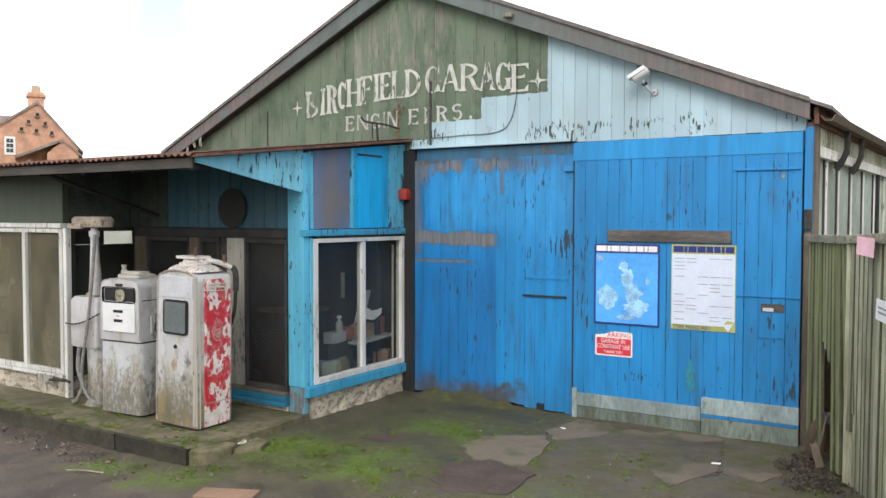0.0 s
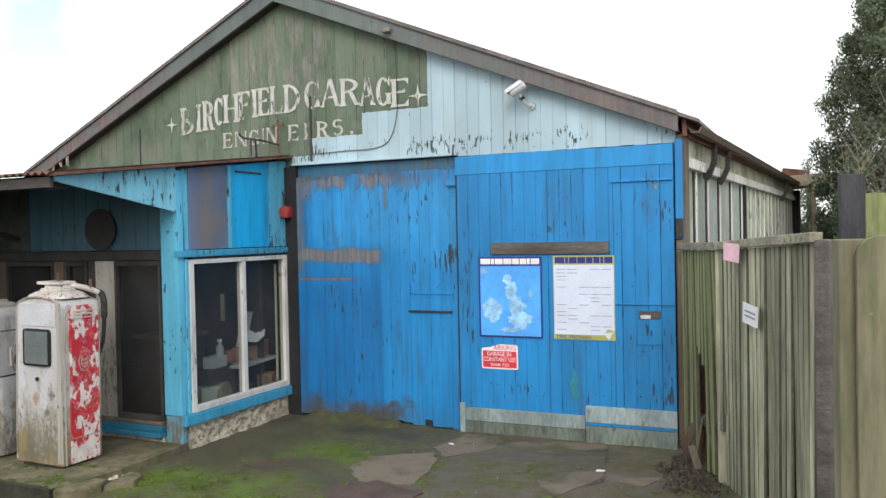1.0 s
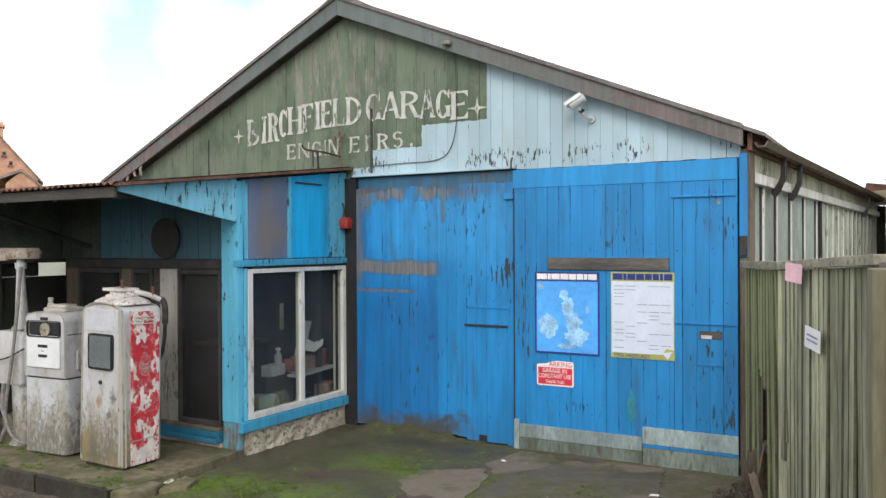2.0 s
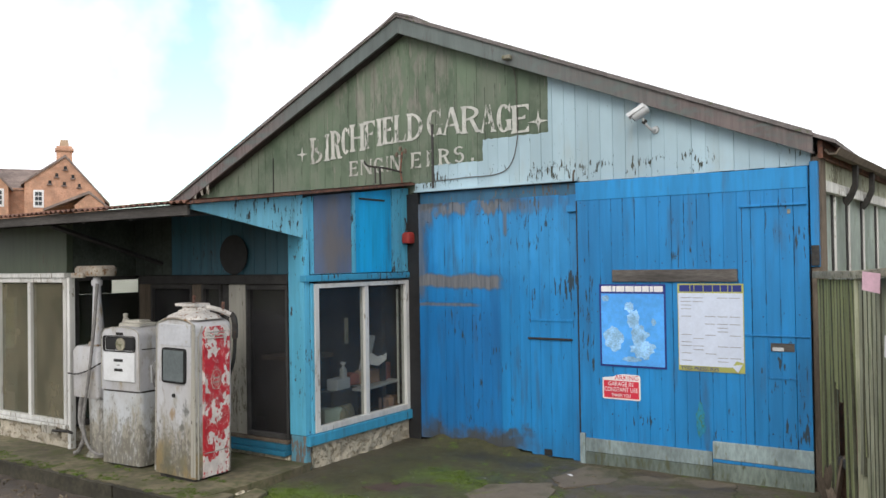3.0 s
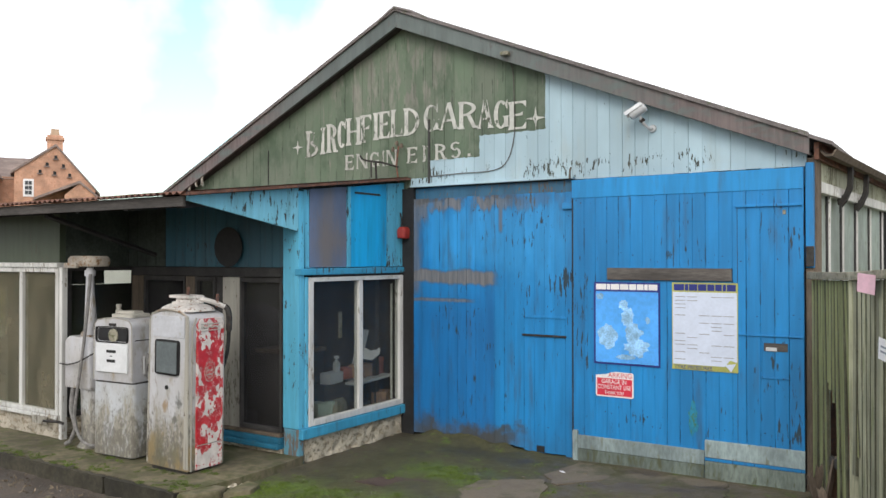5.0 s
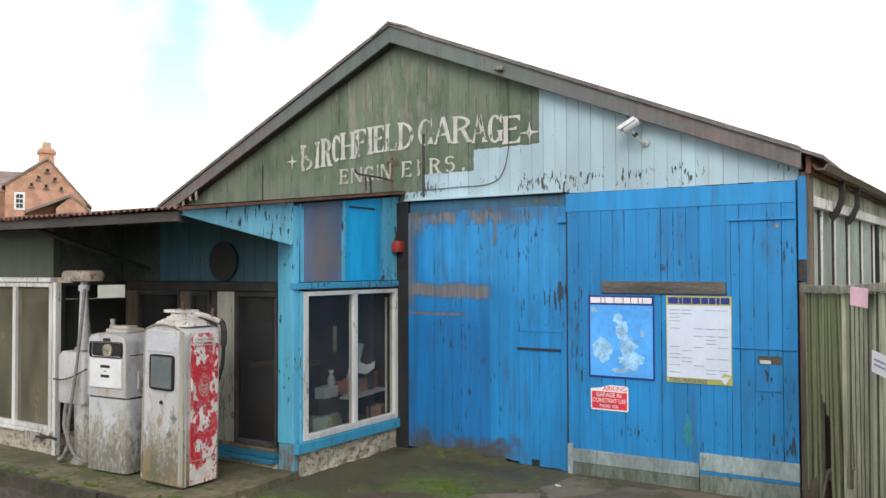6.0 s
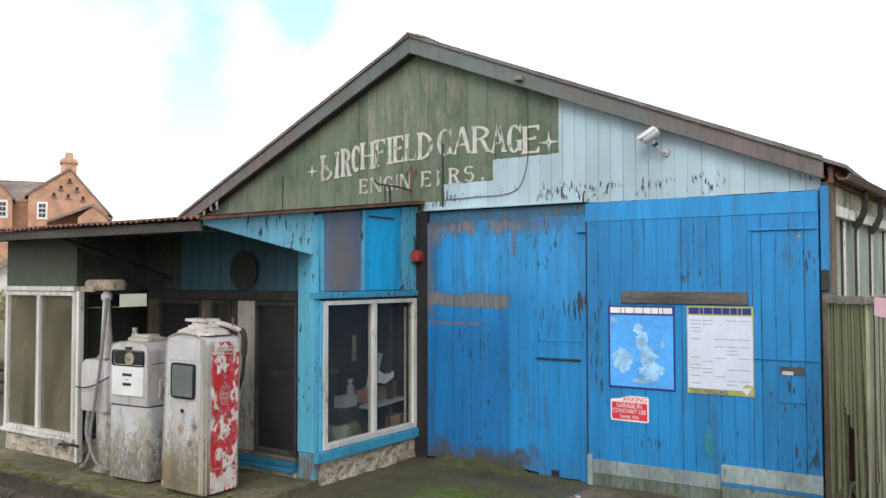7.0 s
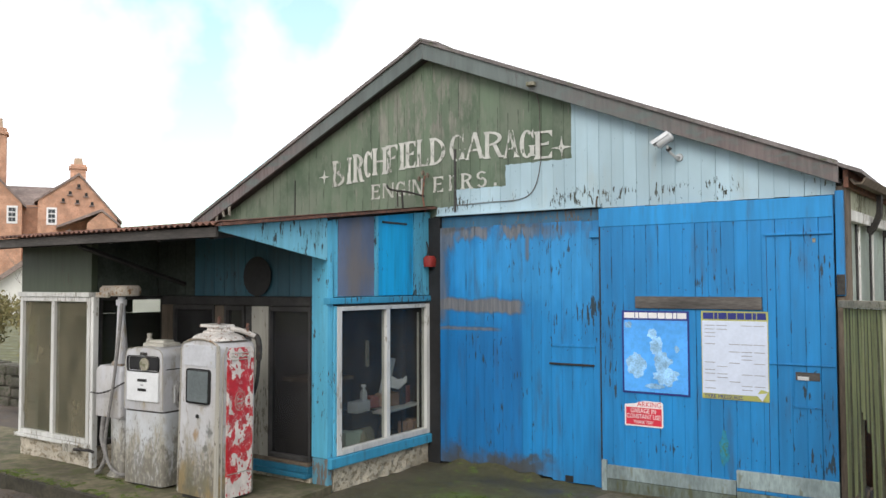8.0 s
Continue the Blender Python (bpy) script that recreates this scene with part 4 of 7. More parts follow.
# weatherboards of the gable, each cut to the slope
bx = -3.76
r1 = random.Random(21)
while bx < 3.78:
    bw = min(0.118 + r1.uniform(-0.006, 0.006), 3.83 - bx)
    z0 = 2.575 if bx > -0.1 else 2.50
    z0 += r1.uniform(-0.012, 0.004) if bx > -0.1 and bx < 1.8 else r1.uniform(-0.022, -0.016) if bx > 1.8 else r1.uniform(-0.012, 0.008)
    a, b = roof_z(bx) - 0.13, roof_z(bx + bw) - 0.13
    if a > z0 + 0.02 and b > z0 + 0.02:
        part("board", board(bx, bx + bw - r1.choice((0.0006, 0.001, 0.003)), z0, a, z0, b, -0.002, 0.022 + r1.uniform(-0.0015, 0.0015), 0.0018), M_GABLE, WALL)
    bx += bw
single("drip_board", cube(0.0, 1.84, -0.082, -0.027, 2.562, 2.582, 0.003), M_GABLE, "pale blue weathered drip board under the gable", "trim", kind="structure")

ROOF = single("roof", prism([(-3.95, 2.60), (APEX[0], APEX[1] + 0.008), (4.02, 2.73), (4.02, 2.70), (APEX[0], APEX[1] - 0.03), (-3.95, 2.56)], 1, -0.13, 10.9), M_ROOF,
              "weathered grey sheet roof of the garage", "roof", kind="structure")


def barge(e, label):
    """One sloping fascia board with its moulding and cover strip."""
    dx, dz = e[0] - APEX[0], e[1] - APEX[1]
    top = [(APEX[0], APEX[1] + 0.012), (e[0], e[1] + 0.012)]
    ob = single("barge_board", prism([top[0], top[1], (e[0], e[1] - 0.16), (APEX[0], APEX[1] - 0.19)], 1, -0.155, -0.125, 0.004), M_BARGE, label, "barge board", group="barge boards", kind="structure")
    part("capping", prism([(APEX[0], APEX[1] + 0.018), (e[0], e[1] + 0.018), (e[0], e[1] - 0.022), (APEX[0], APEX[1] - 0.022)], 1, -0.178, -0.157, 0.004), M_ROOF, ob)
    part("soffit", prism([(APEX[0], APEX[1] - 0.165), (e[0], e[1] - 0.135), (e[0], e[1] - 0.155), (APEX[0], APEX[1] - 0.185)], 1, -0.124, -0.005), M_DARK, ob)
    return ob


barge(LEFT_END, "long weathered grey-green barge board on the gable")
barge(RIGHT_END, "grey-green barge board turned purple-brown near the eaves")
part("ridge_cap", prism([(-0.34, 4.335), (-0.13, 4.455), (0.10, 4.375), (0.10, 4.355), (-0.13, 4.432), (-0.34, 4.315)], 1, -0.19, 10.8), M_ROOF, ROOF)


for fx, fl, tilt in ((-3.36, 0.11, 14), (-3.25, 0.08, -9), (-3.13, 0.13, 6), (-3.52, 0.07, -4)):
    part("torn_felt", prism([(-0.02, 0.0), (0.025, 0.01), (0.018, -fl), (-0.004, -fl * 0.8), (-0.016, -fl * 0.95)], 1, -0.008, 0.0), M_CREAM, ROOF, "pale torn strip hanging under the eaves", at=pose(fx, -0.135, roof_z(fx) - 0.15, 8, tilt, 0))


def sliding_door(x0, x1, z0, z1, y, count, seed, label, lift, gap, v):
    """A boarded sliding door: back ledges and upright boards, each board a piece."""
    d = thing("sliding_door", label, "door", pose(x0, y, z0), "garage doors")
    for lz in (0.25, (z1 - z0) * 0.52, z1 - z0 - 0.2):
        part("ledge", cube(0.02, x1 - x0 - 0.02, -0.004, 0.018, lz - 0.06, lz + 0.06), M_DOOR, d)
    r = random.Random(seed)
    w = (x1 - x0) / count
    for i in range(count):
        lo = lift(i / (count - 1)) + r.uniform(0, 0.012)
        hi = z1 - z0 + r.uniform(-0.006, 0.004)
        part("board", board(i * w, (i + 1) * w - r.choice((0.0004, 0.0008, gap)), lo, hi, lo + r.uniform(-0.006, 0.006), hi, -0.005, 0.022 + r.uniform(-0.0006, 0.001), v), M_DOOR, d)
    return d


LD = sliding_door(0.035, 1.86, 0.0, 2.44, -0.03, 17, 3, "blue boarded sliding door with bare worn streaks", lambda f: 0.02 if f < 0.7 else -0.01, 0.0015, 0.0014)
RD = sliding_door(1.85, 3.81, 0.0, 2.545, -0.075, 18, 4, "blue boarded sliding door carrying posters and a wicket", lambda f: 0.03, 0.003, 0.0024)
# left door: latch bar, bottom rail end and patch of the wicket
part("latch_bar", cube(1.27, 1.73, -0.046, -0.03, 1.088, 1.107, 0.004), M_IRON, LD, "dark latch bar")
part("hinge_strip", cube(1.28, 1.74, -0.036, -0.028, 1.26, 1.285, 0.003), M_DOOR, LD)
part("stop_block", cube(1.70, 1.80, -0.06, -0.03, 2.28, 2.34, 0.004), M_DOOR, LD)
part("hole", cube(1.42, 1.5, -0.033, -0.02, 0.0, 0.06, 0.003), M_BLACK, LD, "dark rotted notch at the foot")
# right door: head rail, wicket outline, letter slot, skirting planks, edge stile
part("head_rail", cube(-0.01, 1.955, -0.033, -0.026, 2.375, 2.541, 0.002), M_RAILBLUE, RD)
part("edge_stile", cube(-0.012, 0.0, -0.03, 0.03, 0.02, 2.53, 0.003), M_DARK, RD)
part("wicket_rail", cube(1.44, 1.95, -0.046, -0.028, 2.24, 2.262, 0.004), M_DOOR, RD)
part("wicket_rail", cube(1.46, 1.96, -0.042, -0.028, 1.197, 1.209, 0.003), M_DOOR, RD)
part("wicket_edge", cube(1.453, 1.4565, -0.0295, -0.02, 0.28, 2.24), M_DARK, RD)
part("letter_slot", cube(1.66, 1.84, -0.034, -0.028, 1.08, 1.145, 0.004), M_DARKPLANK, RD, "brown rusted letter slot plate")
part("slot_flap", cube(1.675, 1.76, -0.04, -0.034, 1.082, 1.112, 0.003), M_PALE, RD, "pale metal flap hanging in the slot")
part("letter_surround", cube(1.64, 1.86, -0.036, -0.026, 0.86, 0.875, 0.002), M_DOOR, RD)
part("letter_surround", cube(1.635, 1.645, -0.036, -0.026, 0.86, 1.17, 0.002), M_DOOR, RD)
part("keyhole_plate", cube(1.805, 1.83, -0.034, -0.028, 2.175, 2.21, 0.003), M_RAIL, RD)
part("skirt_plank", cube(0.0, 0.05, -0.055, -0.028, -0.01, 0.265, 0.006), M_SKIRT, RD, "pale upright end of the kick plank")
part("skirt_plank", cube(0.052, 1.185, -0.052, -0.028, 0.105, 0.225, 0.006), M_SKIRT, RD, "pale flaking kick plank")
part("skirt_plank", cube(0.052, 1.185, -0.050, -0.028, -0.01, 0.103, 0.006), M_SKIRTGREEN, RD, "pale flaking kick plank, darker and greener")
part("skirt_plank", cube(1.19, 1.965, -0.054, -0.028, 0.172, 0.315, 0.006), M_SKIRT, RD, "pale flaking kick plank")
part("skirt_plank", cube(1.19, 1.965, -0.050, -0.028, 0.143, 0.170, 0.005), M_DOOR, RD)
part("skirt_plank", cube(1.19, 1.965, -0.054, -0.028, -0.01, 0.141, 0.006), M_SKIRTGREEN, RD, "pale flaking kick plank, darker and greener")
single("notice_plank", cube(2.185, 3.265, -0.125, -0.104, 1.635, 1.74, 0.005), M_DARKPLANK, "bare dark grey plank nailed above the posters", "plank")
single("door_hasp", cube(3.825, 3.885, -0.105, -0.087, 1.76, 1.92, 0.006), M_IRON, "rusty iron hasp on the corner post", "hasp")
single("door_hook", tube(curve_points([(1.81, -0.055, 2.66), (1.815, -0.09, 2.63), (1.81, -0.085, 2.57), (1.80, -0.06, 2.56)]), 0.009, 8), M_BROWN, "rusty hook above the door joint", "hook", True)

def nail_heads(door, count, w, heights, y, seed):
    """Rust spots of the nails that hold the boards."""
    r = random.Random(seed)
    bm = bmesh.new()
    for i in range(count):
        for z in heights:
            for f in (0.28, 0.72):
                if r.random() < 0.32:
                    cx, cz, q = (i + f) * w + r.uniform(-0.016, 0.016), z + r.uniform(-0.06, 0.06), r.uniform(0.002, 0.0045)
                    box(bm, cx - q, cx + q, y - 0.0015, y + 0.002, cz - q, cz + q * 1.6)
    return tagged(part("nail_heads", bm, M_IRON, door), kind="stuff")


nail_heads(LD, 17, 1.825 / 17, (0.25, 1.27, 2.24), -0.029, 1)
nail_heads(RD, 18, 1.96 / 18, (0.42, 1.32, 2.34, 1.85), -0.029, 2)

r4 = random.Random(14)
for gx, gz, gw, gh in ((1.09, 0.47, 0.045, 0.17),):
    pts = [(gx + gw * (0.6 + 0.5 * r4.random()) * math.cos(a), gz + gh * (0.6 + 0.5 * r4.random()) * math.sin(a)) for a in (2 * math.pi * i / 16 for i in range(16))]
    part("green_smear", prism(pts, 1, -0.0305, -0.026), M_SMEAR, RD, "patch of older green paint")

# ---- painted sign ----
def roman(ch, w, h, stem, thin):
    """One sign writer's letter, w wide and h high, of flared stems, thin bars and swelling bowls."""
    bm, layer = bmesh.new(), [0]

    def poly(pts):
        layer[0] += 1
        y0 = -0.003 - 0.0002 * layer[0]
        a, b = [bm.verts.new((x, y0, z)) for x, z in pts], [bm.verts.new((x, 0.001, z)) for x, z in pts]
        bm.faces.new(a), bm.faces.new(b[::-1])
        for i in range(len(pts)):
            j = (i + 1) % len(pts)
            bm.faces.new((a[i], b[i], b[j], a[j]))

    def post(x, t=stem, z0=0.0, z1=h):
        f, q = t * 0.42, (z1 - z0) * 0.13
        poly([(x - f, z0), (x + t + f, z0), (x + t, z0 + q), (x + t, z1 - q), (x + t + f, z1), (x - f, z1), (x, z1 - q), (x, z0 + q)])

    def arm(x0, x1, z, drop):
        """A thin bar whose free end widens into a wedge; drop is how far the wedge goes below or above."""
        t = thin
        poly([(x0, z - t / 2), (x1 - w * 0.22, z - t / 2), (x1, z - t / 2 + min(drop, 0)), (x1, z + t / 2 + max(drop, 0)), (x1 - w * 0.22, z + t / 2), (x0, z + t / 2)])

    def bowl(cx, cz, ra, rb, a0, a1, side=stem):
        n = 14
        an = [radians(a0 + (a1 - a0) * i / n) for i in range(n + 1)]
        poly([(cx + ra * math.cos(a), cz + rb * math.sin(a)) for a in an] + [(cx + (ra - side) * math.cos(a), cz + (rb - thin) * math.sin(a)) for a in reversed(an)])

    def slant(x0, z0, x1, z1, t):
        poly([(x0, z0), (x0 + t, z0), (x1 + t, z1), (x1, z1)])

    if ch in "BDEFHILR":
        post(0.0 if ch != "I" else w / 2 - stem / 2)
    if ch == "B":
        bowl(stem * 0.6, h * 0.745, w * 0.9 - stem * 0.6, h * 0.255, -90, 90)
        bowl(stem * 0.6, h * 0.27, w - stem * 0.6, h * 0.27, -90, 90)
    elif ch == "R":
        bowl(stem * 0.6, h * 0.73, w * 0.95 - stem * 0.6, h * 0.27, -90, 90)
        slant(w - stem, 0.0, w * 0.42, h * 0.49, stem)
        arm(w - stem, w + stem * 0.3, thin / 2, 0)
    elif ch in "CG":
        bowl(w / 2, h / 2, w / 2, h / 2, 48, 312)
        poly([(w * 0.78, h * 0.80), (w * 0.95, h * 0.66), (w * 0.95, h), (w * 0.86, h * 0.94)])
        if ch == "G":
            post(w - stem, stem, h * 0.06, h * 0.44)
    elif ch == "H":
        post(w - stem)
        arm(stem, w - stem, h * 0.5, 0)
    elif ch in "EF":
        arm(stem, w, h - thin / 2, -h * 0.16)
        arm(stem, w * 0.8, h * 0.52, h * 0.06)
        if ch == "E":
            arm(stem, w, thin / 2, h * 0.17)
    elif ch == "L":
        arm(stem, w, thin / 2, h * 0.22)
    elif ch == "D":
        bowl(stem * 0.5, h / 2, w - stem * 0.5, h / 2, -90, 90)
    elif ch == "A":
        slant(0.0, 0.0, w / 2 - thin * 0.9, h, thin)
        slant(w - stem, 0.0, w / 2 - stem * 0.55, h, stem)
        arm(w * 0.2, w * 0.8, h * 0.34, 0)
        poly([(-0.014, 0), (thin + 0.016, 0), (thin + 0.004, thin * 0.7), (0.0, thin * 0.7)])
        poly([(w - stem - 0.012, 0), (w + 0.014, 0), (w, thin * 0.7), (w - stem, thin * 0.7)])
    elif ch == "N":
        post(0.0, thin)
        post(w - thin, thin)
        slant(w - stem, 0.0, 0.0, h, stem)
    elif ch == "S":
        bowl(w / 2, h * 0.735, w / 2, h * 0.265, 35, 270, stem * 0.85)
        bowl(w / 2, h * 0.265 + thin * 0.5, w / 2, h * 0.265 + thin * 0.5, -150, 90, stem * 0.85)
    elif ch == ".":
        poly([(0, 0), (0.03, 0), (0.03, 0.03), (0, 0.03)])
    bmesh.ops.recalc_face_normals(bm, faces=bm.faces)
    return bm


SIGN = thing("painted_sign", "worn white hand-painted garage name on green boards", "sign", pose(0, -0.03, 0))
# letter, left, right, foot, head
for ch, lx, rx, zb, zt in (("B", -1.48, -1.31, 2.98, 3.28), ("I", -1.262, -1.215, 3.0, 3.30), ("R", -1.17, -1.03, 3.01, 3.33), ("C", -1.02, -0.90, 3.05, 3.35), ("H", -0.885, -0.70, 3.07, 3.37),
                           ("F", -0.685, -0.545, 3.085, 3.385), ("I", -0.515, -0.45, 3.10, 3.395), ("E", -0.43, -0.30, 3.11, 3.40), ("L", -0.275, -0.13, 3.115, 3.405), ("D", -0.10, 0.09, 3.115, 3.405),
                           ("G", 0.145, 0.325, 3.13, 3.41), ("A", 0.35, 0.56, 3.135, 3.41), ("R", 0.58, 0.785, 3.125, 3.40), ("A", 0.80, 0.965, 3.11, 3.385), ("G", 0.98, 1.14, 3.09, 3.37), ("E", 1.155, 1.335, 3.07, 3.34)):
    part("letter", roman(ch, rx - lx, zt - zb, 0.046, 0.021), M_FAINT if lx < -1.3 else M_LETTER, SIGN, at=pose(lx, 0, zb))
for ch, lx, rx, fade in (("E", -0.905, -0.79, 0), ("N", -0.745, -0.60, 0), ("G", -0.565, -0.44, 0), ("I", -0.415, -0.37, 1), ("N", -0.335, -0.21, 0), ("E", -0.06, 0.06, 0), ("E", 0.14, 0.2, 1), ("R", 0.29, 0.42, 0), ("S", 0.475, 0.595, 0), (".", 0.68, 0.71, 0)):
    part("letter", roman(ch, rx - lx, 0.165, 0.032, 0.016), M_FAINT if fade else M_LETTER2, SIGN, at=pose(lx, 0, 2.80 + 0.028 * (lx + 0.9)))
for sx, sz, s in ((-1.62, 3.105, 0.085), (1.435, 3.16, 0.11)):
    pts = []
    for i in range(16):
        a, q = math.pi * i / 8, (1.0 if i % 4 == 0 else 0.27 if i % 2 == 0 else 0.3)
        pts.append((sx + s * q * math.cos(a), sz + s * q * math.sin(a)))
    part("star", prism(pts, 1, -0.003, 0.001), M_LETTER, SIGN)

# ---- fittings on the gable ----
CCTV = thing("security_camera", "pale grey security camera on a wall bracket", "camera", pose(2.635, -0.03, 2.975))
part("bracket", tube(curve_points([(-0.06, -0.01, -0.015), (-0.07, -0.07, -0.02), (-0.10, -0.12, 0.02), (-0.12, -0.15, 0.075)]), 0.013, 8), M_PALE, CCTV, smooth=True)
part("wall_plate", loft([ring(0.07, 0.07, 0.033, 0.0), ring(0.06, 0.06, 0.029, 0.018)]), M_PALE, CCTV, at=pose(-0.06, 0.0, -0.015, 90, 0, 0), smooth=True)
part("joint", loft([ring(0.04, 0.04, 0.019, -0.02), ring(0.04, 0.04, 0.019, 0.02)]), M_IRON, CCTV, at=pose(-0.11, -0.13, 0.045, 0, 40, 0))
AIM = pose(-0.14, -0.15, 0.125, -10, 58, 0)
part("housing", loft([ring(0.078, 0.078, 0.037, -0.075), ring(0.086, 0.086, 0.041, -0.06), ring(0.086, 0.086, 0.041, 0.06), ring(0.06, 0.06, 0.028, 0.075)]), M_PALE, CCTV, at=AIM, smooth=True)
part("hood", prism([(-0.048, -0.045), (-0.048, 0.045), (-0.042, 0.052), (-0.012, 0.052), (-0.012, 0.048), (-0.040, 0.047), (-0.044, 0.042), (-0.044, -0.042), (-0.040, -0.047), (-0.012, -0.048), (-0.012, -0.052), (-0.042, -0.052)], 2, -0.105, 0.062), M_PALE, CCTV, at=AIM)
part("lens_window", loft(ring(0.066, 0.066, 0.031, z) for z in (-0.079, -0.076)), M_BLACK, CCTV, at=AIM)
single("cable", tube(curve_points([(1.18, -0.10, 3.78), (1.195, -0.034, 3.62), (1.205, -0.034, 3.4), (1.21, -0.034, 3.05), (1.14, -0.034, 2.79), (0.98, -0.034, 2.69), (0.6, -0.034, 2.68), (0.23, -0.034, 2.67)]), 0.0045, 6), M_GREYWOOD,
       "thin dark cable sagging over the gable boards", "cable", True)
single("floodlight", cube(1.15, 1.235, -0.22, -0.158, 3.755, 3.795, 0.012), M_RAIL, "small grey lamp fixed on the barge board", "lamp")
AER = thing("wall_bracket", "rusty aerial bracket with loose wires", "bracket", pose(-0.15, -0.03, 2.7))
part("post", tube([(0.02, -0.05, -0.16), (0.0, -0.08, 0.1), (0.02, -0.07, 0.30)], 0.011, 6), M_RUST, AER)
part("arm", tube(curve_points([(0.02, -0.07, 0.08), (-0.14, -0.14, 0.13), (-0.36, -0.16, 0.17), (-0.42, -0.16, 0.22)]), 0.011, 6), M_IRON, AER)
part("arm", tube([(-0.22, -0.15, 0.14), (-0.2, -0.16, -0.06)], 0.012, 6), M_IRON, AER)
part("arm", tube([(-0.28, -0.15, 0.15), (-0.27, -0.16, -0.02)], 0.009, 6), M_IRON, AER)
for ix, iz in ((-0.06, 0.25), (0.05, 0.28), (-0.01, 0.31)):
    part("insulator", loft([ring(0.03, 0.03, 0.014, iz), ring(0.04, 0.04, 0.018, iz + 0.025), ring(0.02, 0.02, 0.009, iz + 0.05)]), M_BROWN, AER, at=pose(ix, -0.06, 0))
# thin raised strip in place of a dark stain on the boards
single("gable_post", cube(0.195, 0.222, -0.034, -0.022, 2.60, 3.26, 0.003), M_DARK, "narrow dark stain strip on the gable boards", "batten")
single("gable_crack", cube(-2.10, -2.088, -0.030, -0.022, 2.68, 3.1), M_BLACK, "black gap between gable boards", "gap", kind="structure")

# ---- posters and signs on the door ----
P1 = thing("map_poster", "blue map poster with dark border on the door", "poster", pose(2.055, -0.106, 0.885), "posters")
part("backing", cube(0, 0.607, -0.005, 0, -0.003, 0.728, 0.002), M_NAVY, P1, "dark blue border")
part("print", cube(0.018, 0.592, -0.0075, -0.0052, 0.015, 0.645), M_SEA, P1, "bright blue printed sea")
BARS = (0.098, 0.030, 0.078, 0.078, 0.064, 0.060, 0.030, 0.080)


def title_bars(parent, start, scale, y0, y1, z0, z1, material):
    """A printed heading as a row of plain bars of uneven width."""
    x = start
    for w in BARS:
        part("title_block", cube(x, x + w * scale, y0, y1, z0, z1), material, parent)
        x += w * scale + 0.0075


title_bars(P1, 0.022, 0.985, -0.0075, -0.0052, 0.662, 0.712, M_SIGNWHITE)


def blob(cx, cz, w, h, seed, material, parent, lift):
    r = random.Random(seed)
    pts = []
    for i in range(22):
        a = 2 * math.pi * i / 22
        q = 0.72 + 0.4 * r.random()
        pts.append((cx + w / 2 * q * math.cos(a), cz + h / 2 * q * math.sin(a)))
    return part("land", prism(pts, 1, -lift - 0.0015, -lift), material, parent)


for i, (cx, cz, w, h) in enumerate(((0.13, 0.25, 0.19, 0.22), (0.40, 0.16, 0.24, 0.17), (0.37, 0.28, 0.17, 0.18), (0.32, 0.42, 0.12, 0.2), (0.50, 0.40, 0.05, 0.06), (0.06, 0.60, 0.07, 0.06), (0.30, 0.07, 0.18, 0.05), (0.28, 0.53, 0.1, 0.1))):
    blob(cx, cz, w, h, i, M_LAND, P1, 0.0076 + 0.0004 * i)
P2 = thing("chart_poster", "white chart poster with yellow border, lower corner torn", "poster", pose(2.765, -0.106, 0.885), "posters")
part("backing", cube(0, 0.545, -0.004, 0, 0, 0.735, 0.002), M_YELLOW, P2, "yellow-green border")
part("sheet", prism([(0.007, 0.045), (0.44, 0.045), (0.48, 0.10), (0.538, 0.085), (0.538, 0.655), (0.007, 0.655)], 1, -0.007, -0.0042), M_PAPER, P2, "white printed sheet")
part("torn_corner", prism([(0.44, 0.06), (0.53, 0.075), (0.49, 0.005)], 1, -0.012, -0.0072), M_PAPER, P2)
title_bars(P2, 0.018, 0.885, -0.0065, -0.0042, 0.668, 0.722, M_NAVY)
r2 = random.Random(8)
for i in range(5):
    for row in range(18):
        if r2.random() < 0.3:
            part("text_bar", cube(0.03 + i * 0.1, 0.03 + i * 0.1 + 0.085, -0.0082, -0.0072, 0.085 + row * 0.031, 0.085 + row * 0.031 + 0.006), M_INK, P2)
me = letters("TYRE PRESSURES", 0.043, 0.002)
me.materials.append(M_NAVY)
ob = new("caption", me)
ob.parent, ob.matrix_basis = P2, pose(0.02, -0.0055, 0.007)
P3 = thing("warning_sign", "red and white warning sign, torn at the top", "sign", pose(2.072, -0.106, 0.592) @ Matrix.Diagonal((0.93, 1, 0.96, 1)))
part("plate", prism([(0.0, 0.012), (0.012, 0.0), (0.365, 0.0), (0.377, 0.012), (0.377, 0.215), (0.365, 0.232), (0.20, 0.236), (0.15, 0.225), (0.1, 0.208), (0.0, 0.195)], 1, -0.005, 0.0), M_SIGNWHITE, P3)
part("field", cube(0.014, 0.363, -0.0068, -0.0052, 0.014, 0.172), M_SIGNRED, P3, "red printed field")
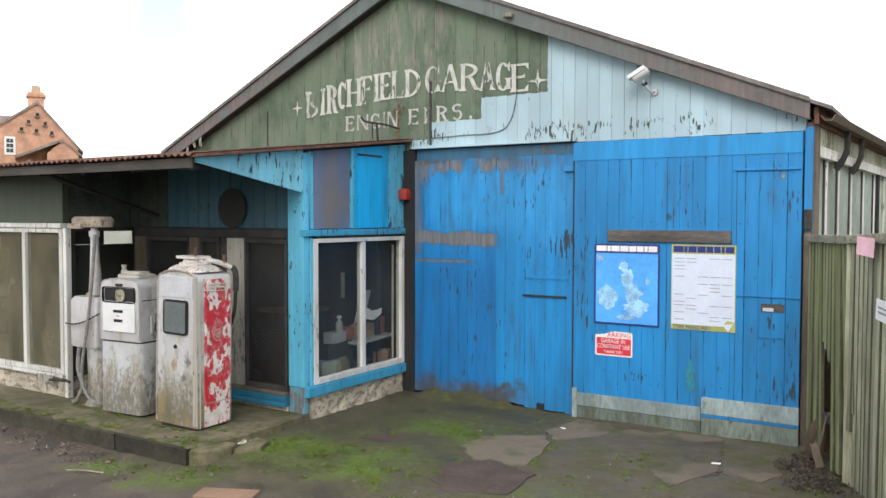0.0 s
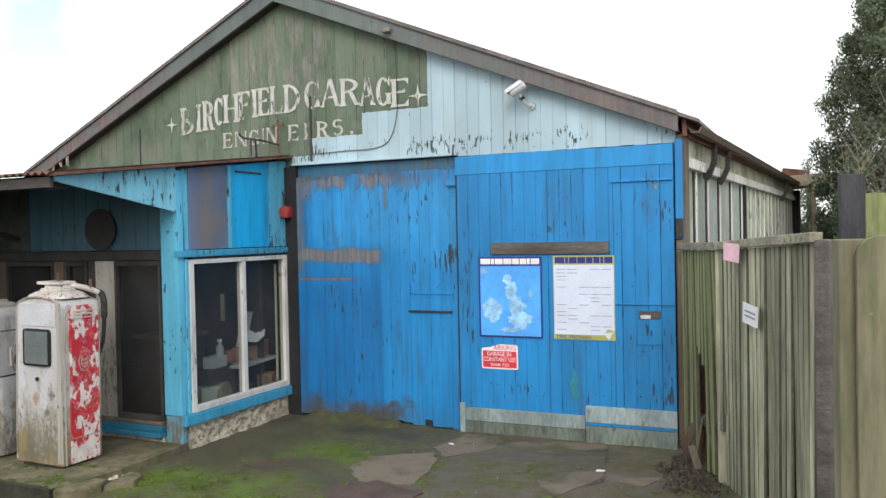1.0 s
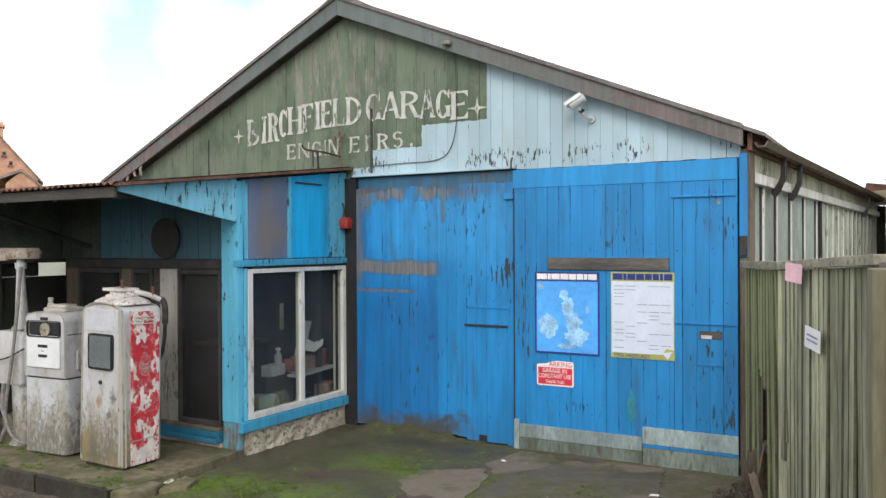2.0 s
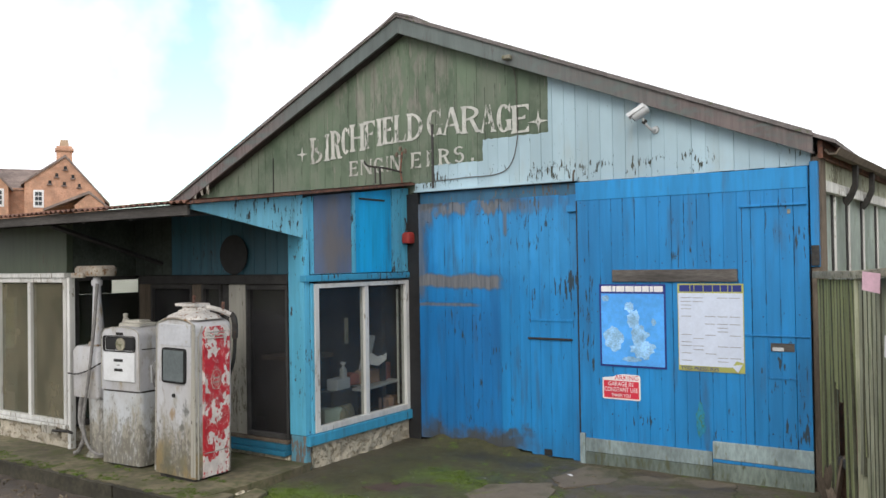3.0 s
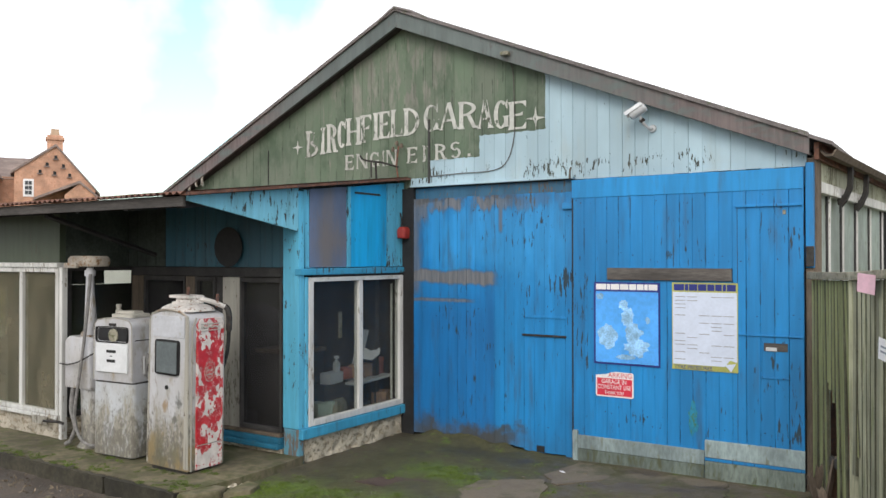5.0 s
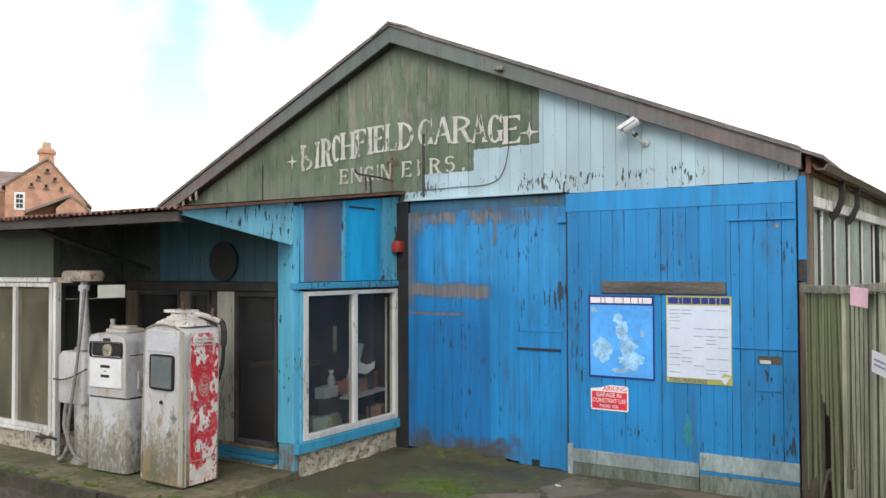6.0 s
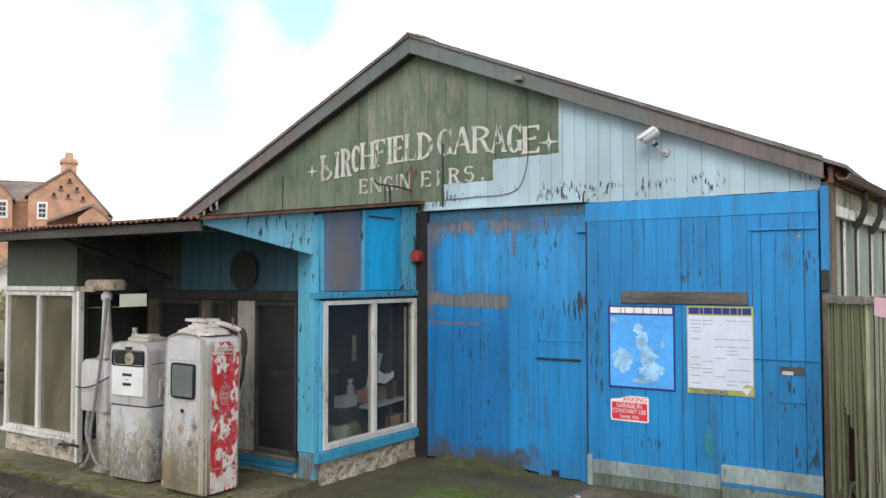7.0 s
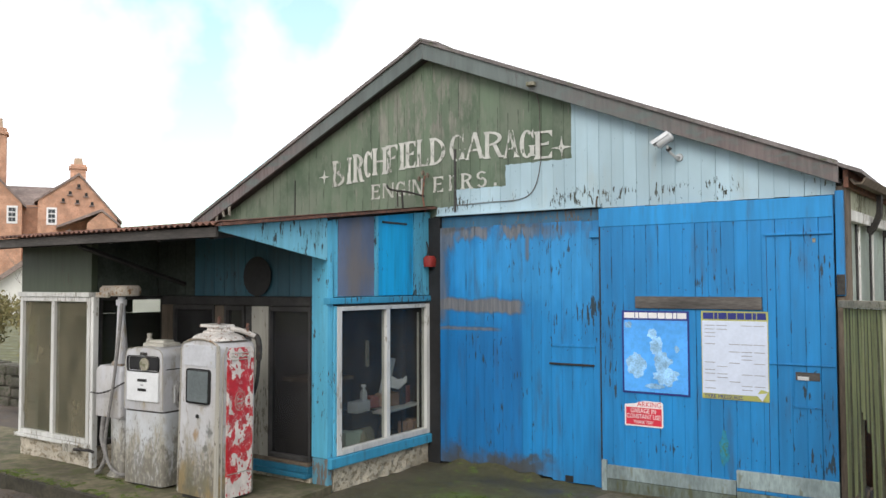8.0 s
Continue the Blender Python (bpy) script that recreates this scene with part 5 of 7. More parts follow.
for words, size, lx, lz, mt in (("ARKING", 0.066, 0.125, 0.182, M_SIGNRED), ("GARAGE IN", 0.058, 0.058, 0.125, M_SIGNWHITE), ("CONSTANT USE", 0.058, 0.018, 0.073, M_SIGNWHITE), ("THANK YOU", 0.042, 0.09, 0.027, M_SIGNWHITE)):
    me = letters(words, size, 0.002)
    wide = max(v.co.x for v in me.vertices)
    room = {"CONSTANT USE": 0.335, "GARAGE IN": 0.25, "ARKING": 0.235, "THANK YOU": 0.19}[words]
    me.transform(Matrix.Diagonal((room / wide, 1, 1, 1)))
    me.materials.append(mt)
    ob = new("words", me)
    ob.parent, ob.matrix_basis = P3, pose(lx, -0.0085 if mt is M_SIGNWHITE else -0.0065, lz)

# ---- shed side wall, turned three degrees from the front ----
SIDE = thing("wall_side", "long glazed side wall of the garage with pale rails", "wall", pose(3.87, -0.01, 0, 0, 0, -3.0), kind="structure")
part("backing", cube(-0.14, -0.06, 0.02, 10.8, 0.0, 2.7), M_DARK, SIDE)
part("corner_post", cube(-0.05, 0.03, -0.02, 0.14, 0.0, 2.62, 0.006), M_BROWN, SIDE, "bare brown corner post")
part("eaves_board", cube(-0.05, 0.0, 0.15, 10.8, 2.45, 2.66, 0.004), M_EAVES, SIDE)
part("rail", cube(-0.05, 0.035, 0.15, 10.8, 2.35, 2.44, 0.006), M_WHITE, SIDE, "pale flaking rail over the panes")
part("plinth", cube(-0.05, 0.02, 0.15, 10.8, -0.05, 0.7), M_GREEN, SIDE)
ps = [0.16, 0.6, 1.2, 1.9, 2.68, 3.48] + [3.8 + 0.5 * i for i in range(15)]
for a, b in zip(ps, ps[1:]):
    part("mullion", cube(-0.045, -0.016, b - 0.028, b + 0.028, 0.7, 2.35, 0.004), M_DARK if b < 3.6 else M_EAVES, SIDE)
    part("glazing_bar", cube(-0.05, -0.004, b + 0.03, b + 0.075, 0.7, 2.35, 0.004), M_WHITE, SIDE, "pale flaking glazing bar")
    part("pane", cube(-0.035, -0.028, a + 0.08, b - 0.03, 0.7, 2.35), M_PANE_SIDE, SIDE)
part("gap", cube(-0.02, 0.02, 3.6, 3.72, 0.7, 2.36), M_BLACK, SIDE)
part("gutter", prism([(0.06, 2.66), (0.09, 2.62), (0.15, 2.62), (0.18, 2.67), (0.165, 2.67), (0.145, 2.635), (0.095, 2.635), (0.07, 2.67)], 1, -0.05, 10.7), M_BROWN, SIDE, "dark sagging gutter")
for by in (0.95, 1.75, 8.0):
    part("gutter_bracket", prism([(0.002, 2.30), (0.03, 2.27), (0.075, 2.33), (0.12, 2.44), (0.125, 2.63), (0.085, 2.63), (0.08, 2.46), (0.05, 2.38), (0.002, 2.36)], 1, by - 0.035, by + 0.035), M_IRON, SIDE)
part("rear_post", cube(-0.05, 0.12, 10.55, 10.78, -0.05, 2.55, 0.01), M_DARK, SIDE, "dark rotten corner post")
part("fascia", cube(0.012, 0.05, -0.05, 10.8, 2.60, 2.74, 0.005), M_RUST, SIDE)
single("wall_back", cube(-3.8, 4.2, 10.6, 10.75, -0.1, 2.7), M_DARK, "dark timber rear wall of the garage", "wall", kind="structure")
single("wall_left", cube(-3.80, -3.70, 0.1, 10.6, -0.1, 2.65), M_DARK, "dark timber wall of the garage", "wall", kind="structure")
single("rusty_sheet", prism([(-0.25, 0.0), (0.2, -0.03), (0.22, 0.2), (-0.2, 0.26)], 1, -0.01, 0.01), M_RUST, "rusty red corrugated offcut at the roof end", "sheet", at=pose(4.45, 10.2, 2.72))

# ---- shop: bay, recess, kiosk, canopy ----
SY, BX = -1.6, -0.12
KX0, KX1, KY = -3.86, -2.58, -2.36


def lean_z(y):
    """Underside of the lean-to roof."""
    return 2.285 + (y + 2.85) * 0.118


single("bay_plinth", rough_block(-0.30, BX + 0.014, -1.545, -0.02, -0.1, 0.21, 0.032, 0.030, 8.0), M_STONE, "crumbling pale rendered plinth under the bay", "wall", True, kind="structure")
single("bay_sill", cube(BX - 0.06, BX + 0.045, -1.61, -0.03, 0.207, 0.30, 0.008), M_BELT, "mid blue painted timber sill", "sill", kind="structure")
BAY = thing("wall_bay", "sky blue boarded upper wall of the shop bay", "wall", kind="structure")
part("post", cube(BX - 0.19, BX, SY - 0.02, SY + 0.055, 0.30, 2.43, 0.006), M_TRIM, BAY)
part("post", cube(BX - 0.05, BX + 0.012, SY + 0.06, SY + 0.097, 0.302, 1.66, 0.005), M_TRIM, BAY)
part("post_foot", cube(BX - 0.185, BX + 0.001, SY - 0.016, SY + 0.055, -0.1, 0.298, 0.012), M_ROTTEN, BAY, "grey rotten foot of the post")
part("belt_rail", cube(BX - 0.04, BX + 0.035, SY - 0.03, -0.03, 1.675, 1.735, 0.008), M_BELT, BAY)
part("head", cube(BX - 0.06, BX + 0.004, SY + 0.165, -0.03, 1.655, 1.673), M_DARK, BAY)
part("backing", prism([(SY + 0.08, 1.74), (-0.01, 1.74), (-0.01, 2.625), (SY + 0.06, 2.445)], 0, BX - 0.05, BX - 0.012), M_TRIM, BAY)
part("panel", prism([(-1.47, 1.745), (-0.955, 1.745), (-0.955, 2.515), (-1.47, 2.455)], 0, BX - 0.012, BX - 0.002), M_SLATE, BAY, "faded grey-blue panel stained with rust")
part("panel", prism([(-0.90, 1.745), (-0.33, 1.745), (-0.33, 2.585), (-0.90, 2.52)], 0, BX - 0.012, BX + 0.004, 0.003), M_PANEL, BAY, "smooth bright blue hatch panel")
part("batten", prism([(-0.95, 1.742), (-0.905, 1.742), (-0.905, 2.52), (-0.95, 2.515)], 0, BX - 0.012, BX + 0.012), M_TRIM, BAY)
part("batten", prism([(-0.31, 1.742), (-0.16, 1.742), (-0.16, 2.605), (-0.31, 2.59)], 0, BX - 0.012, BX + 0.006), M_TRIM, BAY)
part("batten", prism([(-0.15, 1.742), (-0.03, 1.742), (-0.03, 2.62), (-0.15, 2.605)], 0, BX - 0.012, BX + 0.01), M_TRIM, BAY)
part("hatch_hinge", cube(BX + 0.004, BX + 0.014, -0.84, -0.44, 2.455, 2.475, 0.003), M_DARK, BAY)


def window_x(name, x, y0, y1, z0, z1, mull, label, glassm, fm=None):
    """A timber window in a plane of constant x, facing +x."""
    fm = fm or M_WHITE
    w = thing(name, label, "window", kind="structure")
    part("window_frame", cube(x - 0.05, x + 0.02, y0, y0 + 0.06, z0, z1, 0.005), fm, w)
    part("window_frame", cube(x - 0.05, x + 0.02, y1 - 0.075, y1, z0, z1, 0.005), fm, w)
    part("window_frame", cube(x - 0.05, x + 0.018, y0 + 0.061, y1 - 0.076, z1 - 0.04, z1, 0.005), fm, w)
    part("window_frame", cube(x - 0.05, x + 0.026, y0 + 0.061, y1 - 0.076, z0, z0 + 0.055, 0.006), fm, w)
    for m in mull:
        part("mullion", cube(x - 0.05, x + 0.014, m - 0.03, m + 0.03, z0 + 0.056, z1 - 0.041, 0.005), fm, w)
    edges = [y0 + 0.061] + [e for m in mull for e in (m - 0.031, m + 0.031)] + [y1 - 0.076]
    for a, b in zip(edges[::2], edges[1::2]):
        p = part("pane", cube(x - 0.02, x - 0.015, a, b, z0 + 0.056, z1 - 0.041), glassm, w)
        p.visible_shadow = False
    return w


def window_y(name, y, x0, x1, z0, z1, mull, label, glassm, fm, side=0.05):
    """A timber window in a plane of constant y, facing -y."""
    w = thing(name, label, "window", kind="structure")
    part("window_frame", cube(x0, x0 + side, y - 0.02, y + 0.05, z0, z1, 0.005), fm, w)
    part("window_frame", cube(x1 - side, x1, y - 0.02, y + 0.05, z0, z1, 0.005), fm, w)
    part("window_frame", cube(x0 + side + 0.001, x1 - side - 0.001, y - 0.02, y + 0.05, z1 - 0.045, z1, 0.005), fm, w)
    part("window_frame", cube(x0 + side + 0.001, x1 - side - 0.001, y - 0.026, y + 0.05, z0, z0 + 0.04, 0.005), fm, w)
    for m in mull:
        part("mullion", cube(m - 0.028, m + 0.028, y - 0.016, y + 0.05, z0 + 0.041, z1 - 0.046, 0.005), fm, w)
    edges = [x0 + side + 0.001] + [e for m in mull for e in (m - 0.029, m + 0.029)] + [x1 - side - 0.001]
    for a, b in zip(edges[::2], edges[1::2]):
        p = part("pane", cube(a, b, y + 0.015, y + 0.02, z0 + 0.041, z1 - 0.046), glassm, w)
        p.visible_shadow = False
    return w


WIN1 = window_x("window_1", BX, -1.50, -0.035, 0.305, 1.652, (-0.75,), "white framed two-light shop window with dusty glass", M_GLASS)

part("inner_bead", cube(BX - 0.085, BX - 0.07, -0.145, -0.125, 0.36, 1.56, 0.002), M_WHITE, WIN1, "pale upright bead inside the glass")

# recessed front under the canopy
FRONT = thing("wall_shop_front", "teal boarded wall over the shop door in deep shade", "wall", kind="structure")
ux = -2.575
r3 = random.Random(31)
while ux < -0.33:
    uw = min(0.15, -0.315 - ux)
    # boards left of x = -2 switch to the shade-dark green
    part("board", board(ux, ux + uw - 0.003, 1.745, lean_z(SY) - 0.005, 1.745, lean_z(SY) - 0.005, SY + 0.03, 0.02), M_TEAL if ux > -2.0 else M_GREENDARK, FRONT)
    ux += uw
part("header_beam", cube(-2.46, -0.315, SY - 0.035, SY + 0.06, 1.655, 1.74, 0.006), M_DARK, FRONT)
part("post", cube(-2.47, -2.29, SY - 0.02, SY + 0.06, 0.06, 1.65, 0.006), M_BROWN, FRONT, "bare brown timber post")
part("post", cube(-1.63, -1.50, SY - 0.02, SY + 0.06, 0.06, 1.65, 0.006), M_BROWN, FRONT, "bare brown timber post")
part("post", cube(-1.11, -0.88, SY - 0.01, SY + 0.06, 0.20, 1.65, 0.006), M_CREAM, FRONT, "grey-cream door lining")
# added dark filler strip, no real post, beside the narrowed door lining
part("post", cube(-1.205, -1.112, SY, SY + 0.05, 0.20, 1.65, 0.004), M_DARK, FRONT)
part("sill", cube(-2.28, -0.32, SY - 0.085, SY + 0.08, 0.105, 0.150, 0.008), M_SILL, FRONT, "deep blue sill board")
part("sill", cube(-2.28, -0.322, SY - 0.055, SY + 0.08, 0.152, 0.205, 0.008), M_SILL, FRONT, "deep blue sill board")
part("sill_cap", cube(-1.2, -0.325, SY - 0.04, SY + 0.06, 0.207, 0.24, 0.006), M_BROWN, FRONT)
part("plinth", rough_block(-2.46, -0.32, SY - 0.03, SY + 0.08, -0.1, 0.106, 0.06, 0.012, 9.0), M_STONE, FRONT, smooth=True)
window_y("window_2", SY, -0.87, -0.33, 0.245, 1.65, (), "tall dark pane of the shop door", M_GLASS_D, M_DARK, 0.025)
window_y("window_3", SY, -2.285, -1.64, 0.21, 1.65, (), "dark shop window between brown posts, grey reflections in its film", M_GLASS_D, M_DARK, 0.03)
window_y("window_4", SY, -1.495, -1.21, 0.21, 1.65, (), "narrow dark shop window between brown posts", M_GLASS_D, M_DARK, 0.03)
OV = thing("oval_sign", "round black disc fixed on the teal wall", "sign", pose(-1.03, SY - 0.012, 1.935))
disc = [(0.19 * math.cos(2 * math.pi * i / 28), 0.19 * math.sin(2 * math.pi * i / 28)) for i in range(28)]
part("disc", prism(disc, 1, -0.006, 0.0, 0.001), M_BLACK, OV)

# kiosk
single("kiosk_plinth", rough_block(KX0, KX1, KY - 0.005, KY + 0.16, -0.1, 0.256, 0.04, 0.022, 5.0), M_WASH, "cracked whitewashed plinth under the kiosk window", "wall", True, kind="structure")
single("kiosk_plinth", cube(KX1 - 0.14, KX1, KY + 0.165, SY - 0.03, -0.1, 0.255, 0.012), M_STONE, "whitewashed kiosk plinth in shade", "wall", kind="structure")
single("kiosk_sill", cube(KX0 - 0.03, KX1 + 0.015, KY - 0.05, KY + 0.07, 0.257, 0.292, 0.006), M_WHITE, "white painted kiosk window sill", "sill", kind="structure")
window_y("window_5", KY, KX0, KX1, 0.295, 1.735, (-3.24,), "white framed two-light kiosk window, dirty glass toned like reflected ground", M_GLASS_K, M_WHITE, 0.05)
single("kiosk_corner", cube(KX1 + 0.002, KX1 + 0.05, KY - 0.01, KY + 0.05, -0.06, 1.74, 0.005), M_WHITE, "thin white corner strip of the kiosk", "trim", kind="structure")
single("kiosk_head", cube(KX0 - 0.02, KX1 + 0.01, KY - 0.04, KY + 0.05, 1.738, 1.785, 0.006), M_WHITE, "white head board above the kiosk window", "trim", kind="structure")
single("wall_kiosk", cube(KX0, KX1, KY - 0.005, KY + 0.06, 1.787, lean_z(KY) - 0.005), M_GREEN, "olive green boarded wall above the kiosk window", "wall", kind="structure")
single("wall_kiosk_side", prism([(KY + 0.065, 1.745), (SY + 0.008, 1.745), (SY + 0.008, lean_z(SY) + 0.0), (KY + 0.065, lean_z(KY) + 0.0)], 0, KX1 - 0.05, KX1), M_GREENDARK, "green boarded kiosk return wall, darkened for canopy shade", "wall", kind="structure")
ENDW = thing("wall_shop_left", "olive boarded end wall of the shop with a small opening", "wall", kind="structure")
part("lower_boards", cube(KX0, KX0 + 0.05, KY + 0.17, -0.01, -0.1, 1.52), M_GREEN, ENDW)
part("front_boards", cube(KX0, KX0 + 0.05, KY + 0.065, -1.03, 1.525, 1.68), M_GREEN, ENDW)
part("rear_boards", cube(KX0, KX0 + 0.05, -0.60, -0.01, 1.525, 1.68), M_GREEN, ENDW)
part("upper_boards", prism([(KY + 0.065, 1.685), (-0.01, 1.685), (-0.01, lean_z(-0.01) + 0.02), (KY + 0.065, lean_z(KY + 0.065) + 0.004)], 0, KX0, KX0 + 0.05), M_GREEN, ENDW)
window_x("window_6", KX1 - 0.012, KY + 0.062, SY + 0.165, 0.26, 1.742, (), "dark glazed side of the kiosk", M_GLASS, M_DARK)

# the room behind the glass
single("shop_floor", cube(-2.55, -0.31, SY + 0.09, -0.01, -0.05, 0.07), M_INNERDARK, "dark worn shop floor", "floor", kind="structure")
single("kiosk_floor", cube(KX0 + 0.07, KX1 - 0.15, KY + 0.17, -0.31, -0.05, 0.075), M_INNERDARK, "dark worn kiosk floor", "floor", kind="structure")
# added panel that gives the side glass its olive reflected tone
single("shop_dado", cube(KX0 + 0.07, -2.7, -0.30, -0.27, 0.07, 1.25), M_FENCE2, "added olive panel inside the kiosk, toned like reflected ground", "wall", kind="structure")
single("wall_shop_back", cube(KX0 + 0.07, -0.31, -0.26, -0.20, 0.07, lean_z(-0.2) - 0.01), M_INNERDARK, "dark rear wall of the shop", "wall", kind="structure")
single("shop_partition", prism([(SY + 0.17, 0.07), (-0.75, 0.07), (-0.75, lean_z(-0.75)), (SY + 0.17, lean_z(SY + 0.17))], 0, -2.62, -2.56), M_INNERDARK, "dark partition between kiosk and shop", "wall", kind="structure")
# added outbuilding, hidden except as bright white through the small end-wall opening
OUT = thing("outbuilding", "added white outbuilding that brightens the shop's end opening", "shed", pose(-15.0, 7.9, 0, 0, 0, 35))
part("wall", cube(-3.0, 3.0, 0.0, 3.0, -0.1, 2.5), M_RENDER, OUT)
part("roof", prism([(-0.3, 2.45), (1.5, 3.1), (3.3, 2.45), (3.3, 2.5), (1.5, 3.2), (-0.3, 2.5)], 0, -3.2, 3.2), M_TILE, OUT)

# canopy roof and its timbers
CAN = thing("canopy", "rusty corrugated lean-to roof over the pumps", "canopy", kind="structure")


def corrugated(x0, x1, y0, y1, pitch, amp, zf):
    bm = bmesh.new()
    n = int((x1 - x0) / (pitch / 6))
    rows = []
    for i in range(n + 1):
        x = x0 + (x1 - x0) * i / n
        dz = amp * math.sin(2 * math.pi * x / pitch)
        rows.append([bm.verts.new((x, y, zf(y) + dz + h)) for y in (y0, y1) for h in (0.0, 0.006)])
    for a, b in zip(rows, rows[1:]):
        bm.faces.new((a[1], b[1], b[3], a[3]))
        bm.faces.new((a[0], a[2], b[2], b[0]))
        bm.faces.new((a[0], b[0], b[1], a[1]))
        bm.faces.new((a[2], a[3], b[3], b[2]))
    return bm


for i in range(6):
    cx0 = -4.35 + i * 0.71
    part("roof_sheet", corrugated(cx0, cx0 + 0.75, -2.93 - 0.01 * (i % 2), -0.03, 0.076, 0.011, lambda y: lean_z(y) + 0.045 + 0.004 * (i % 2)), M_RUST, CAN)
part("roof_edge", prism([(-2.92, lean_z(-2.92) + 0.03), (-0.03, lean_z(-0.03) + 0.03), (-0.03, lean_z(-0.03) + 0.055), (-2.92, lean_z(-2.92) + 0.055)], 0, -0.105, -0.02), M_RUST, CAN, "thin rusty edge strip")
part("fascia", cube(-4.35, -0.13, -2.885, -2.855, lean_z(-2.87) - 0.055, lean_z(-2.87) + 0.025, 0.005), M_DARKPLANK, CAN, "grey weathered fascia board")
part("side_board", prism([(-2.85, lean_z(-2.85) + 0.025), (SY - 0.025, lean_z(SY) + 0.022), (SY - 0.025, 2.07), (-2.85, lean_z(-2.85) - 0.01)], 0, BX - 0.02, BX + 0.003), M_VALANCE, CAN, "tapering sky blue end board")
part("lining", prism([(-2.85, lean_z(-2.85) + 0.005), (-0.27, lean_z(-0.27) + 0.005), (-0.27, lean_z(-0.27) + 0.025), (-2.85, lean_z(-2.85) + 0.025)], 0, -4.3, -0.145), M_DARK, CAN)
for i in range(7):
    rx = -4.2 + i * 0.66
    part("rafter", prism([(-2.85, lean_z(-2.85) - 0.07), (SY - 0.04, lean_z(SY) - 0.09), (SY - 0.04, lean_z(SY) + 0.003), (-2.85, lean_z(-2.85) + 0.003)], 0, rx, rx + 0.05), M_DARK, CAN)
part("brace", tube([(-2.1, SY - 0.01, 1.86), (-2.1, -2.8, 2.22)], 0.024, 4), M_DARK, CAN)
single("alarm_box", loft([ring(0.09, 0.12, 0.025, 0.0), ring(0.10, 0.135, 0.03, 0.03), ring(0.10, 0.135, 0.03, 0.09), ring(0.07, 0.10, 0.03, 0.115)]), M_ALARM, "small faded red alarm box on the bay", "alarm", True, at=pose(BX + 0.055, -0.10, 2.035))
single("alarm_wire", tube(curve_points([(BX + 0.02, -0.10, 2.14), (BX + 0.025, -0.09, 2.22), (BX + 0.02, -0.11, 2.3)]), 0.008, 6), M_DARK, "short dark wire above the alarm box", "wire")

# things on show inside the bay
SH = thing("display_shelf", "pale dusty display shelf behind the bay glass", "shelf", pose(-0.36, -0.34, 0.07))
part("top", cube(-0.13, 0.13, -0.30, 0.29, 0.50, 0.525, 0.004), M_PALE, SH, at=pose(0, 0, 0, 3, 0, 0))
part("lower_shelf", cube(-0.13, 0.13, -0.30, 0.29, 0.14, 0.16, 0.004), M_BROWN, SH)
for lx in (-0.115, 0.115):
    for ly in (-0.28, 0.27):
        part("leg", cube(lx - 0.012, lx + 0.012, ly - 0.012, ly + 0.012, 0.0, 0.49, 0.002), M_BROWN, SH)
CRATE = thing("crate", "dark wooden crate with cartons on it", "crate", pose(-0.46, -0.98, 0.07))
part("side", cube(-0.15, 0.15, -0.26, 0.26, 0.0, 0.20, 0.004), M_INNERDARK, CRATE)
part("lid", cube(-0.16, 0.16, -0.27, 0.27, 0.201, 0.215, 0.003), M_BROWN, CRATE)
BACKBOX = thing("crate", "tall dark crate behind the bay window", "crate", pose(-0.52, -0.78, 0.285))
part("side", cube(-0.14, 0.14, -0.2, 0.2, 0.0, 0.30, 0.004), M_INNERDARK, BACKBOX)


def carton(x, y, z, sx, sy, sz, turn, m, label, tilt=0):
    c = thing("carton", label, "box", pose(x, y, z, tilt, 0, turn), "boxes on show")
    part("body", cube(-sx / 2, sx / 2, -sy / 2, sy / 2, 0, sz, 0.004), m, c)
    part("flap", cube(-sx / 2 + 0.004, sx / 2 - 0.004, -sy / 2 + 0.003, -0.002, sz + 0.001, sz + 0.004), m, c)
    part("flap", cube(-sx / 2 + 0.004, sx / 2 - 0.004, 0.002, sy / 2 - 0.003, sz + 0.001, sz + 0.004), m, c)
    return c


carton(-0.44, -0.80, 0.586, 0.12, 0.24, 0.105, 8, M_GREYPANEL, "pale blue-grey carton on a crate")
carton(-0.40, -0.98, 0.286, 0.14, 0.20, 0.14, -15, M_PALEGREEN, "pale green printed carton low in the window")
carton(-0.33, -0.14, 0.235, 0.16, 0.22, 0.19, 25, M_CARD, "brown cardboard carton on the lower shelf")
carton(-0.40, -0.40, 0.60, 0.14, 0.25, 0.13, 5, M_CARD, "dusty brown box on the shelf")
carton(-0.40, -0.16, 0.605, 0.14, 0.16, 0.17, 12, M_REDCARD, "reddish cardboard box on the shelf")
carton(-0.47, -0.58, 0.60, 0.12, 0.12, 0.11, -6, M_REDCARD, "faded red parts box at the shelf end")
carton(-0.40, -0.42, 0.235, 0.13, 0.2, 0.12, -8, M_INNERDARK, "dark dusty box on the lower shelf")
carton(-0.45, -1.20, 0.286, 0.12, 0.16, 0.07, 10, M_CARD, "flat brown parts box on the crate")
single("propped_card", prism([(-0.14, 0.0), (0.13, 0.0), (0.12, 0.12), (0.02, 0.22), (-0.06, 0.17)], 1, -0.004, 0.004), M_CARD, "brown card propped against the glass", "card", at=pose(-0.24, -0.20, 0.235, -8, 0, 88))
BOT = thing("bottle", "white plastic oil bottle with a pale cap", "bottle", pose(-0.43, -0.74, 0.695))
part("body", loft([ring(0.06, 0.06, 0.02, 0), ring(0.065, 0.065, 0.02, 0.08), ring(0.026, 0.026, 0.012, 0.11), ring(0.026, 0.026, 0.012, 0.13)]), M_PALE, BOT, smooth=True)
